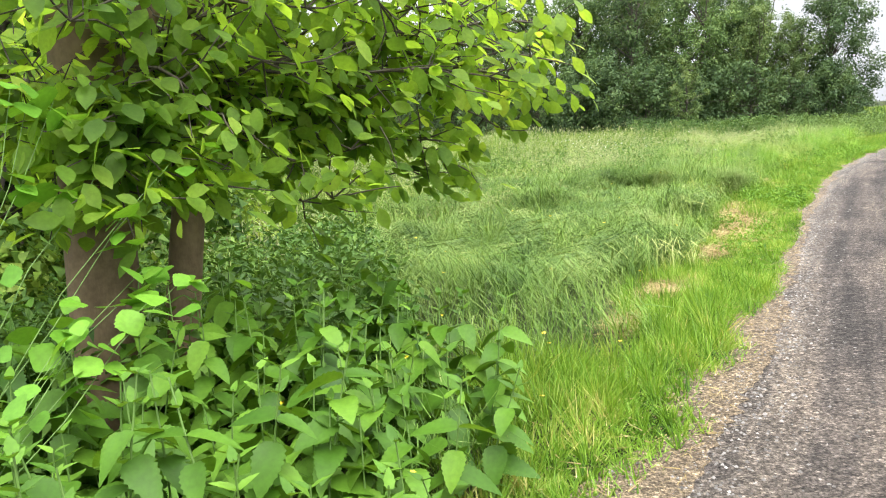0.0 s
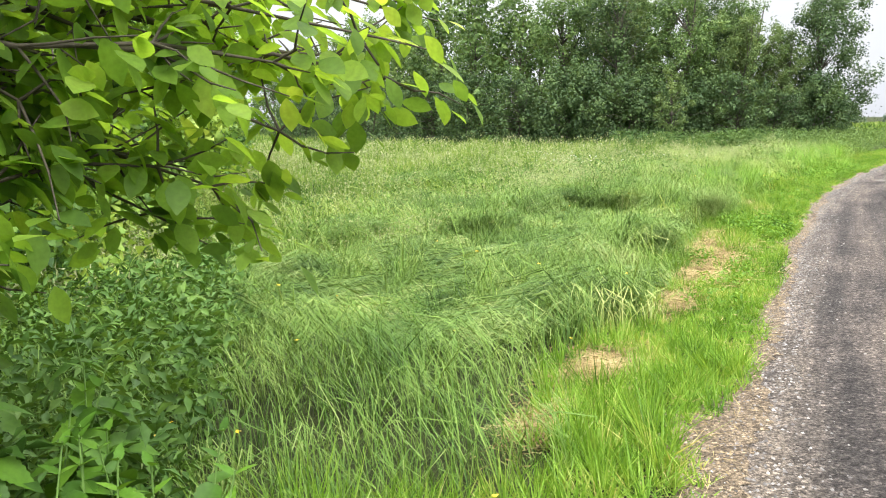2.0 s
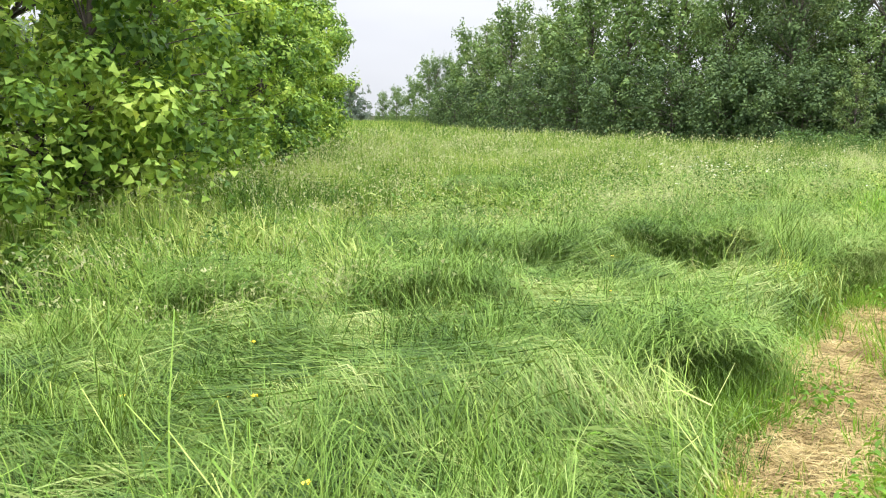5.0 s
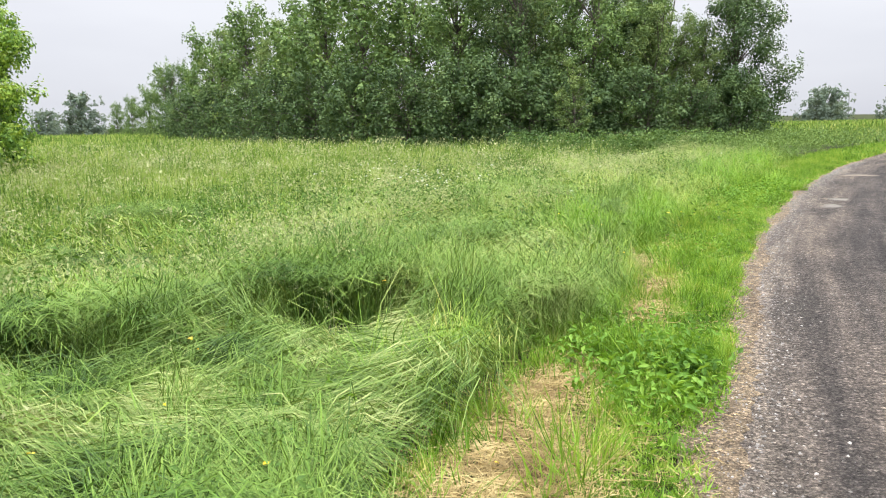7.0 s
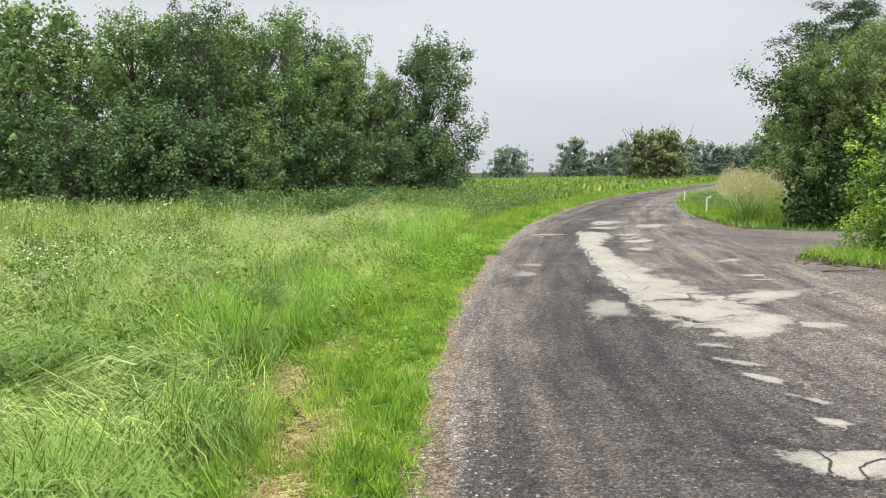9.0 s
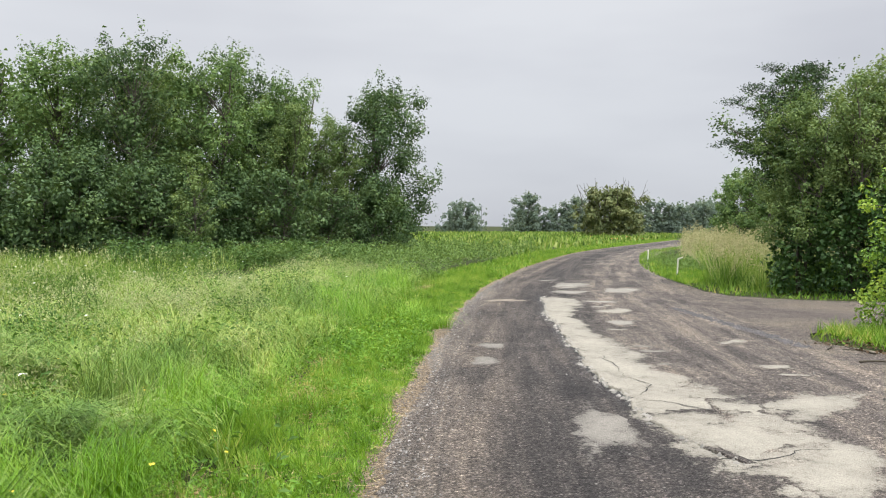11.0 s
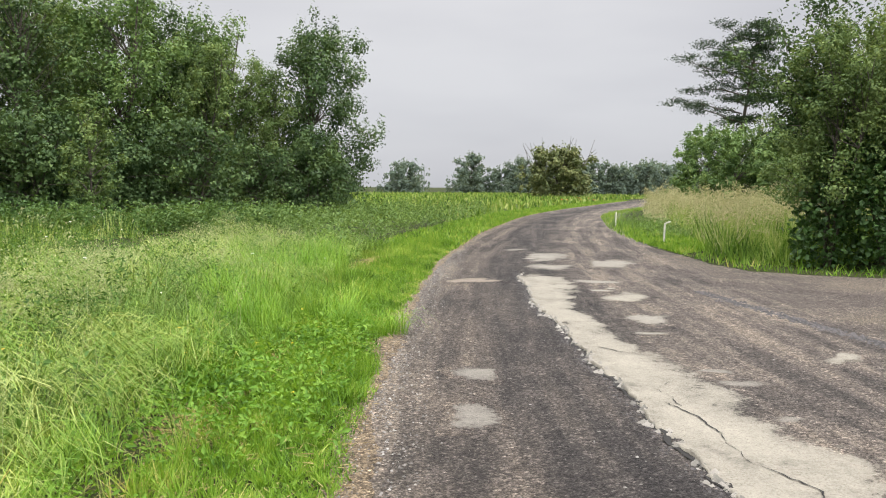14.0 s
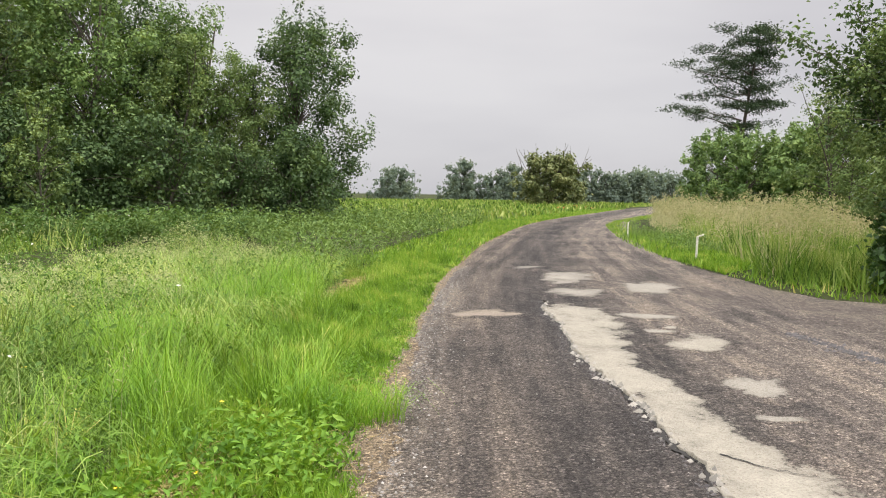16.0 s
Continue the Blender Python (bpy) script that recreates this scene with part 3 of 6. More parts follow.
def tubes(segments, sides=6):
    """Tapered round limbs from (start, end, radius, radius) rows, as (corners, quads)."""
    vs, qs, at = [], [], 0
    ang = np.arange(sides) * 2 * np.pi / sides
    for a, b, ra, rb in segments:
        a, b = np.array(a, float), np.array(b, float)
        d = b - a
        d /= np.linalg.norm(d) + 1e-9
        u = np.cross(d, (0.31, 0.95, 0.05))
        u /= np.linalg.norm(u) + 1e-9
        w = np.cross(d, u)
        ring = np.cos(ang)[:, None] * u + np.sin(ang)[:, None] * w
        vs += [a + ring * ra, b + ring * rb]
        i = np.arange(sides)
        j = (i + 1) % sides
        qs.append(np.column_stack([i, j, j + sides, i + sides]) + at)
        at += 2 * sides
    return np.concatenate(vs), np.concatenate(qs)


def limb(rng, start, aim, length, r0, r1, steps=5, wander=0.12):
    """A wandering limb: segments, and its way points."""
    p, d = np.array(start, float), np.array(aim, float) / np.linalg.norm(aim)
    out, way = [], [p.copy()]
    for k in range(steps):
        d = d + rng.normal(size=3) * wander
        d /= np.linalg.norm(d)
        q = p + d * length / steps
        out.append((p, q + d * 0.01, r0 + (r1 - r0) * k / steps, r0 + (r1 - r0) * (k + 1) / steps))
        p = q
        way.append(p.copy())
    return out, way


def grow(rng, height, spread, clear, trunk_r, limbs, leaves, leaf, shape=1.0, stems=1, clump=0.09, fill=0.2, skirt=0.0, chips=False):
    """A broad-leaved tree or shrub at the origin: (trunk corners, quads), leaf corners and tris. Many small clumps fill an uneven crown, with upright leafy shoots on top."""
    segs, ways = [], []
    for s in range(stems):
        ang = rng.uniform(0, 2 * np.pi)
        off = np.array([np.cos(ang), np.sin(ang), 0]) * (0.12 * spread * (stems > 1))
        aim = (off[0] * 1.3 / spread, off[1] * 1.3 / spread, 1)
        g, way = limb(rng, off, aim, height * rng.uniform(0.75, 0.92), trunk_r, trunk_r * 0.2, 7, 0.06)
        segs += g
        ways.append(np.array(way))
    count = limbs * (4 if stems == 1 else 3 * min(stems, 3))
    t = clear + (1 - clear) * (np.arange(count) + rng.uniform(0, 1, count)) / count
    turn = np.arange(count) * 2.39996 + rng.normal(0, 0.5, count)
    lobes = 1 + 0.22 * np.sin(3 * turn + rng.uniform(0, 6)) + 0.16 * np.sin(5 * turn + 9 * t)
    reach = spread * np.sin(np.pi * np.clip(0.2 + 0.74 * (t - clear) / (1 - clear), 0, 1)) ** shape * np.sqrt(rng.uniform(0.12, 1.1, count)) * lobes
    c = np.column_stack([reach * np.cos(turn), reach * np.sin(turn), t * height * rng.uniform(0.9, 1.0, count)])
    size = clump * height * rng.uniform(0.55, 1.25, count)
    for p in c:
        w = ways[rng.integers(0, stems)]
        a = w[np.abs(w[:, 2] - max(0.1, p[2] * 0.72)).argmin()]
        knee = a * 0.45 + p * 0.55 + np.array([0, 0, 0.08 * np.linalg.norm(p - a)]) + rng.normal(0, 0.05, 3)
        segs += [(a, knee, trunk_r * 0.22 + 0.006, 0.014), (knee, p, 0.014, 0.005)]
    # upright shoots over the upper clumps
    top = c[(t > clear + 0.35 * (1 - clear)) & (rng.uniform(size=count) < 0.8)]
    c2 = top + np.column_stack([rng.normal(0, 0.3, (len(top), 2)) * clump * height, clump * height * rng.uniform(0.5, 1.25, len(top))])
    tips = np.concatenate([w[-3:] for w in ways])
    c = np.concatenate([c, c2, tips])
    size = np.concatenate([size, clump * height * rng.uniform(0.22, 0.42, len(top)), np.full(len(tips), clump * height * 0.7)])
    tall = np.concatenate([np.full(count, 0.75), np.full(len(top), 1.9), np.full(len(tips), 1.1)])
    w = size ** 2 * rng.uniform(0.5, 1.5, len(size))
    pick = rng.choice(len(c), leaves, p=w / w.sum())
    ball = rng.normal(size=(leaves, 3))
    ball /= np.linalg.norm(ball, axis=1)[:, None]
    ragged = 0.9 + 0.25 * np.sin(5 * ball[:, 0] + 3.1 * pick) * np.sin(4 * ball[:, 1] + 1.7 * pick)
    spot = c[pick] + ball * (size[pick] * rng.uniform(0, 1, leaves) ** 0.45 * ragged)[:, None] * np.column_stack([np.ones((leaves, 2)), tall[pick]])
    n_fill = int(leaves * fill)
    spot[:n_fill] = spot[:n_fill] * np.array([0.7, 0.7, 0.92])
    spot[:, 2] = np.maximum(spot[:, 2], 0.05 + 0.25 * rng.uniform(size=leaves))
    if skirt:
        n_low = int(leaves * skirt)
        spot[-n_low:, 2] *= rng.uniform(0.05, 0.6, n_low)
    return tubes(segs, 3), leaf_chips(spot, leaf, rng, ball) if chips else leaf_cards(spot, leaf, 0.4, 0.6, rng, ball)


def tree(name, label, category, grown, bark, foliage, m=Matrix(), group=""):
    """A tree of a trunk (with its limbs) and a crown of leaves."""
    base = tagged(new(name), label, category, group)
    base.matrix_basis = m
    (tv, tq), (lv, _, lt) = grown
    part("trunk", mesh_of("trunk", tv, tq, None, bark, True), bark, base)
    part("crown", mesh_of("crown", lv, None, lt, foliage), foliage, base)
    return base


def at(x, y, turn=0.0, size=1.0, z=0.0):
    return Matrix.Translation((x, y, z)) @ Matrix.Rotation(radians(turn), 4, "Z") @ Matrix.Diagonal((size, size, size, 1))


def put_copy(ob, x, y, turn, size):
    """A copied tree, turned and scaled."""
    c = copy_thing(ob, at(x, y, turn))
    c.scale = (size, size, size)
    return c


# ---------------------------------------------------------------- ground and track
def ground():
    """One sheet to the horizon, finer near the track, with slight unevenness away from it."""
    xs = np.concatenate([-np.geomspace(4000, 62, 16), np.arange(-60, 60.1, 1.0), np.geomspace(62, 4000, 16)])
    ys = np.concatenate([-np.geomspace(4000, 32, 16), np.arange(-30, 90.1, 1.0), np.geomspace(92, 4000, 16)])
    gx, gy = np.meshgrid(xs, ys)
    xy = np.column_stack([gx.ravel(), gy.ravel()])
    d = np.abs(beside(xy))
    away = np.clip((d - 1.5) / 6, 0, 1) * ~inside(xy, ROAD_POLY)
    z = -0.012 + 0.04 * waves(xy, 9, 1.0) * away
    nx, ny = len(xs), len(ys)
    i = (np.arange(ny - 1)[:, None] * nx + np.arange(nx - 1)).ravel()
    q = np.column_stack([i, i + 1, i + nx + 1, i + nx])
    me = mesh_of("ground", np.column_stack([xy, z]), q, None, M_SOIL, True)
    return tagged(new("ground", me), "green grassy meadow soil reaching to the horizon", "ground", kind="structure")


def track():
    """The gravelly track with its side turning: a fine ragged rim and a thin edge."""
    bm = bmesh.new()
    n = len(LEFT_CURVE)
    left = LEFT_CURVE + np.column_stack([-LEFT_TAN[:, 1], LEFT_TAN[:, 0]]) * (0.05 * np.sin(np.arange(n) * 1.1) + RNG.normal(0, 0.035, n))[:, None]
    rim = np.concatenate([left, RIGHT_CURVE + RNG.normal(0, 0.04, RIGHT_CURVE.shape)])
    vs = [bm.verts.new((x, y, 0.0)) for x, y in rim]
    es = [bm.edges.new((vs[i], vs[(i + 1) % len(vs)])) for i in range(len(vs))]
    bmesh.ops.triangle_fill(bm, edges=es, use_beauty=True)
    for f in bm.faces:
        f.normal_update()
        if f.normal.z < 0:
            f.normal_flip()
    me = bpy.data.meshes.new("road")
    bm.to_mesh(me)
    bm.free()
    me.materials.append(M_GRAVEL)
    return tagged(new("road", me), "worn grey gravelly tarmac track bending away with a side turning", "road", kind="structure")


def carriageway(parent):
    """The driven strip along the left edge, with lane coordinates: metres across and along."""
    i0, i1 = np.abs(LEFT_CURVE[:, 1] + 14).argmin(), np.abs(LEFT_CURVE[:, 1] - 110).argmin()
    idx = np.arange(i0, i1, 2)
    off = np.array([0.0, 0.3, 0.7, 1.2, 1.8, 2.4, 3.0, 3.6, 4.2, 4.8])
    nrm = np.column_stack([LEFT_TAN[idx, 1], -LEFT_TAN[idx, 0]])
    rag = 0.04 * np.sin(idx * 0.9) + RNG.normal(0, 0.03, len(idx))
    xy = LEFT_CURVE[idx][:, None] + nrm[:, None] * (off[None] + np.where(off[None] == 0, rag[:, None], 0))[..., None]
    v = np.concatenate([xy, np.full((*xy.shape[:2], 1), 0.004)], 2)
    m, n = len(idx), len(off)
    i = (np.arange(m - 1)[:, None] * n + np.arange(n - 1)).ravel()
    me = mesh_of("carriageway", v.reshape(-1, 3), np.column_stack([i, i + 1, i + n + 1, i + n]), None, M_GRAVEL, True)
    lane = me.attributes.new("lane", "FLOAT_VECTOR", "POINT")
    data = np.zeros((m, n, 3), np.float32)
    data[..., 0], data[..., 1] = off[None] + 0.001, (idx * 0.25)[:, None]
    lane.data.foreach_set("vector", data.ravel())
    return part("carriageway", me, M_GRAVEL, parent, "driven strip with brown wheel track and dark coarse gravel")


def patch_outline(cx, cy, length, width, turn, seed, rough=0.24, points=110):
    """A ragged outline, worn at several scales."""
    r = np.random.default_rng(seed)
    a = np.arange(points) * 2 * np.pi / points
    k = np.ones(points)
    for f, w in ((2, 0.5), (3, 0.45), (5, 0.3), (8, 0.2), (13, 0.13), (21, 0.1), (34, 0.07)):
        k += rough * w * np.sin(f * a + r.uniform(0, 6.3))
    k += r.normal(0, rough * 0.06, points)
    u, v = np.sign(np.cos(a)) * np.abs(np.cos(a)) ** 0.75 * length / 2 * k, np.sign(np.sin(a)) * np.abs(np.sin(a)) ** 0.75 * width / 2 * k
    c, s = np.cos(radians(turn)), np.sin(radians(turn))
    return np.column_stack([cx + u * c - v * s, cy + u * s + v * c])


def bed_mesh(name, rows, rim, material, closed):
    """A thin worn bed from rows of plan points with heights; rim says how far each point lies inside its edge."""
    m, n = rows.shape[:2]
    k = np.arange(m - (0 if closed else 1))
    i = (k[:, None] * n + np.arange(n - 1)).ravel()
    j = (((k + 1) % m)[:, None] * n + np.arange(n - 1)).ravel()
    me = mesh_of(name, rows.reshape(-1, 3), np.column_stack([i, i + 1, j + 1, j]), None, material, True)
    me.attributes.new("rim", "FLOAT", "POINT").data.foreach_set("value", np.asarray(rim, np.float32).ravel())
    d = -beside(rows.reshape(-1, 3)[:, :2])
    lane = np.zeros((m * n, 3), np.float32)
    lane[:, 0] = np.where((d > 0) & (d < 4.8), d, 0)
    me.attributes.new("lane", "FLOAT_VECTOR", "POINT").data.foreach_set("vector", lane.ravel())
    return me


def slab(name, outline, material, parent, label, top=0.006, lift=0.004):
    """A thin worn bed, thickest at its middle."""
    mid = outline.mean(0)
    reach = np.array([1.36, 1.3, 1.1, 0.9, 0.7, 0.45, 0.2, 0.0])
    inner = np.array([0.0, 0.0, 0.14, 0.28, 0.38, 0.45, 0.5, 0.52])
    z = 0.006 + (top + lift - 0.006) * np.clip(inner * 3, 0, 1)
    z[0] = -0.004
    xy = mid + (outline[:, None] - mid) * reach[None, :, None]
    rows = np.concatenate([xy, np.broadcast_to(z[None, :, None], (*xy.shape[:2], 1))], 2)
    me = bed_mesh(name, rows[:, ::-1], np.broadcast_to(inner[::-1], xy.shape[:2]), material, True)
    return part(name, me, material, parent, label)


ground()
road = track()
carriageway(road)


# bare concrete where the tarmac has worn away: one long streak along the crack, widening at the turning, and loose patches
STREAK = [(17.25, 28.85, 0.6), (16.86, 28.18, 0.8), (15.92, 26.69, 0.68), (15.14, 25.61, 0.56), (14.6, 24.6, 0.5), (14.08, 23.77, 0.53), (13.72, 22.99, 0.6), (13.32, 22.19, 0.68), (12.82, 21.05, 0.85),
          (12.42, 20.2, 0.9), (12.2, 19.53, 1.0), (11.95, 18.9, 1.2), (11.68, 18.2, 1.15), (11.4, 17.5, 0.7)]


def streak():
    c = spline([p[:2] for p in STREAK], 0.035)
    w = np.interp(-c[:, 1], [-p[1] for p in STREAK], [p[2] for p in STREAK])
    t = np.gradient(c, axis=0)
    t /= np.linalg.norm(t, axis=1)[:, None]
    side = np.column_stack([-t[:, 1], t[:, 0]])
    m = np.arange(len(c)) * 0.035
    def worn(seed):
        r = np.random.default_rng(seed)
        return sum(a * np.sin(f * m + r.uniform(0, 6.3) + 1.2 * np.sin(0.37 * f * m)) for f, a in ((1.1, 0.5), (2.3, 0.4), (5.1, 0.3), (11, 0.2), (23, 0.13), (49, 0.1))) + r.normal(0, 0.06, len(m))
    inner = c + side * (-w * 0.5 + 0.05 * worn(3))[:, None]
    outer = c + side * (w * 0.5 * (1 + 0.2 * worn(4)) + 0.03 * worn(9))[:, None]
    return inner, outer


streak_left, streak_right = streak()


def streak_bed():
    """The streak: a broken lip along the crack, wearing out on its other side."""
    f = np.array([0.0, 0.0, 0.04, 0.15, 0.35, 0.6, 0.85, 1.05, 1.3, 1.33])
    rim = np.array([0.6, 0.6, 0.48, 0.47, 0.5, 0.47, 0.36, 0.22, 0.0, 0.0])
    lip = 0.02 + 0.014 * np.sin(np.arange(len(streak_left)) * 0.31) + 0.008 * np.sin(np.arange(len(streak_left)) * 1.3)
    z = np.stack([np.full(len(lip), -0.004), lip, lip * 0.8, *(np.full(len(lip), h) for h in (0.013, 0.011, 0.01, 0.0085, 0.0075, 0.0065, -0.004))], 1)
    xy = streak_left[:, None] + (streak_right - streak_left)[:, None] * f[None, :, None]
    fade = np.clip(np.minimum(np.arange(len(lip)), np.arange(len(lip))[::-1]) / 25, 0, 1)
    me = bed_mesh("concrete_streak", np.concatenate([xy, z[..., None]], 2)[:, ::-1], (rim[None] * fade[:, None])[:, ::-1], M_CONCRETE, False)
    return part("concrete_streak", me, M_CONCRETE, road, "pale bare concrete showing through the worn tarmac")


streak_bed()
PATCHES = [
    # x, y, length, width, turn, material, height of its top
    (11.6, 18.25, 2.3, 1.25, 65, M_CONCRETE, 0.009), (11.55, 17.5, 1.5, 0.85, 20, M_CONCRETE, 0.01), (13.0, 18.75, 1.55, 0.62, 22, M_CONCRETE, 0.011), (12.3, 18.85, 0.9, 0.6, 40, M_CONCRETE, 0.008), (11.85, 17.35, 1.15, 0.5, -38, M_CONCRETE, 0.007),
    (11.15, 17.3, 0.75, 0.55, 40, M_CONCRETE, 0.008), (10.88, 18.9, 1.65, 0.55, 55, M_DULL, 0.005),
    (10.58, 16.9, 0.42, 0.2, -50, M_CONCRETE, 0.006), (10.3, 16.35, 0.4, 0.17, -65, M_CONCRETE, 0.006), (10.12, 15.87, 0.45, 0.17, -75, M_CONCRETE, 0.006),
    (9.94, 15.47, 0.15, 0.09, -70, M_CONCRETE, 0.006), (9.98, 15.28, 0.22, 0.11, -80, M_CONCRETE, 0.006), (9.7, 14.92, 0.26, 0.16, -75, M_CONCRETE, 0.006),
    (9.25, 14.4, 0.75, 0.45, -25, M_CONCRETE, 0.007),
]
FAR_PATCHES = [
    (11.15, 14.75, 0.5, 0.3, -30, M_TAN, 0.005),     (15.65, 28.38, 0.8, 0.62, -20, M_TAN, 0.006), (12.2, 22.98, 0.5, 0.35, 60, M_DULL, 0.005), (11.55, 22.0, 0.62, 0.36, 62, M_DULL, 0.004),
    (19.45, 31.45, 2.2, 0.95, 52, M_PALE_BED, 0.005), (19.92, 33.25, 0.85, 0.4, 25, M_DULL, 0.005), (19.6, 29.55, 1.7, 1.0, 44, M_PALE_BED, 0.005), (18.1, 29.6, 1.0, 1.0, 40, M_PALE_BED, 0.007),
    (17.25, 27.35, 0.95, 0.4, -55, M_PALE_BED, 0.005), (16.4, 25.78, 1.0, 0.62, 40, M_CONCRETE, 0.005), (15.36, 24.27, 0.72, 0.5, 35, M_PALE_BED, 0.006), (14.71, 23.62, 0.34, 0.16, -36, M_PALE_BED, 0.005), (16.6, 26.47, 0.4, 0.2, -50, M_PALE_BED, 0.005),
]
SMALL_PATCHES = [
    (13.95, 22.1, 0.35, 0.13, -55, M_DULL, 0.005), (13.8, 21.72, 0.36, 0.22, -25, M_DULL, 0.005), (13.25, 20.95, 0.26, 0.16, -40, M_DULL, 0.005), (14.25, 20.3, 0.5, 0.22, -20, M_CONCRETE, 0.005),
    (14.05, 19.85, 0.35, 0.12, -30, M_CONCRETE, 0.005), (13.9, 18.6, 0.3, 0.1, 15, M_CONCRETE, 0.005), (15.3, 21.9, 0.6, 0.28, 20, M_CONCRETE, 0.005), (16.9, 26.6, 0.3, 0.12, 40, M_CONCRETE, 0.005),
]
PATCHES += FAR_PATCHES + SMALL_PATCHES
for k, (x, y, a, b, turn, mat, top) in enumerate(PATCHES):
    slab("concrete_patch", patch_outline(x, y, a, b, turn, 50 + k), mat, road, "pale worn patch of bare concrete" if mat in (M_CONCRETE, M_PALE_BED) else "dull sandy patch in the tarmac", top)


def crack(points, width, name="crack", seed=1, height=0.016):
    """A thin wandering dark crack lying on the slabs."""
    r = np.random.default_rng(seed)
    c = spline(points, 0.035)
    t = np.gradient(c, axis=0)
    t /= np.linalg.norm(t, axis=1)[:, None] + 1e-9
    side = np.column_stack([-t[:, 1], t[:, 0]])
    m = np.arange(len(c)) * 0.035
    c = c + side * (0.012 * np.sin(9 * m + seed) + 0.012 * np.sin(21 * m) + r.normal(0, 0.006, len(c)))[:, None]
    w = (width * np.clip(0.7 + 0.5 * np.sin(5 * m + seed) + r.normal(0, 0.25, len(c)), 0.1, 1.6))[:, None]
    v = np.stack([np.column_stack([c - side * w, np.full(len(c), height)]), np.column_stack([c + side * w, np.full(len(c), height)])], 1).reshape(-1, 3)
    i = np.arange(len(c) - 1)[:, None] * 2
    return part(name, mesh_of(name, v, i + np.array([[0, 1, 3, 2]]), None, M_CRACK), M_CRACK, road, "dark crack in the concrete" if name == "crack" else "dark worn rut in the tarmac")


crack([(x - 0.014, y + 0.008) for x, y in streak_left[::4]], 0.017, seed=4, height=0.0115)
crack([(11.7, 19.7), (11.95, 19.3), (12.1, 18.8), (12.5, 18.5)], 0.006, seed=5)
crack([(12.85, 21.6), (12.72, 21.1), (12.4, 20.6), (12.3, 20.1), (11.9, 19.7)], 0.006, seed=6)
crack([(9.02, 14.32), (9.14, 14.45), (9.2, 14.62)], 0.007, seed=7)
crack([(8.95, 14.55), (9.12, 14.5), (9.3, 14.52), (9.52, 14.5)], 0.005, seed=11)
crack([(9.12, 14.2), (9.24, 14.34), (9.36, 14.36), (9.55, 14.28)], 0.006, seed=12)
crack([(11.0, 17.9), (11.3, 17.75), (11.7, 17.8), (12.05, 17.6)], 0.007, seed=13)
crack([(13.75, 23.3), (13.85, 22.9), (14.0, 22.7)], 0.006, seed=14)
crack([(12.9, 21.5), (13.1, 21.9), (13.35, 22.0)], 0.005, seed=15)


def pebbles(xy, size, rng, flat=0.75):
    """Stones bedded in the surface."""
    k = len(xy)
    s = size * rng.uniform(0.5, 1.5, k)
    turn = rng.uniform(0, 6.28, k)
    shape = np.array([(1, 0, -0.15), (0.1, 0.8, -0.2), (-0.9, 0.1, -0.15), (0, -0.85, -0.2), (0.1, 0.1, 0.75)])
    p = shape[None] * s[:, None, None] * rng.uniform(0.65, 1.25, (k, 5, 1))
    c, n = np.cos(turn)[:, None], np.sin(turn)[:, None]
    v = np.stack([p[..., 0] * c - p[..., 1] * n + xy[:, :1], p[..., 0] * n + p[..., 1] * c + xy[:, 1:], p[..., 2] * flat + 0.002], 2).reshape(-1, 3)
    f = np.array([(0, 1, 4), (1, 2, 4), (2, 3, 4), (3, 0, 4)])
    return v, None, (np.arange(k)[:, None, None] * 5 + f[None]).reshape(-1, 3)


def along(s0, s1, d, count, rng=RNG):
    """Points between two stations (y of the edge) at distances d from the left edge (to the meadow: positive)."""
    i0, i1 = np.abs(LEFT_CURVE[:, 1] - s0).argmin(), np.abs(LEFT_CURVE[:, 1] - s1).argmin()
    f = rng.uniform(i0, i1, count)
    i = f.astype(int)
    p = LEFT_CURVE[i] + (LEFT_CURVE[i + 1] - LEFT_CURVE[i]) * (f - i)[:, None]
    return p + np.column_stack([-LEFT_TAN[i, 1], LEFT_TAN[i, 0]]) * d[:, None]


def dirt_reach(xy):
    """How far bare dirt reaches from the track's edge into the verge."""
    bare = sum(w * np.exp(-((xy[:, 1] - y) / s) ** 2) for y, w, s in ((4.4, 0.34, 0.4), (5.5, 0.36, 0.35), (6.75, 0.32, 0.4), (9.3, 0.1, 0.4), (12.6, 0.12, 0.6), (16.9, 0.12, 0.5), (20.5, 0.12, 0.6), (24.4, 0.2, 0.5)))
    return 0.03 + np.maximum(bare, 0.16 * np.clip(waves(xy, 1.6, 4.0) - 0.2, 0, 1)) * (1 + 0.3 * waves(xy, 0.35, 1.0))


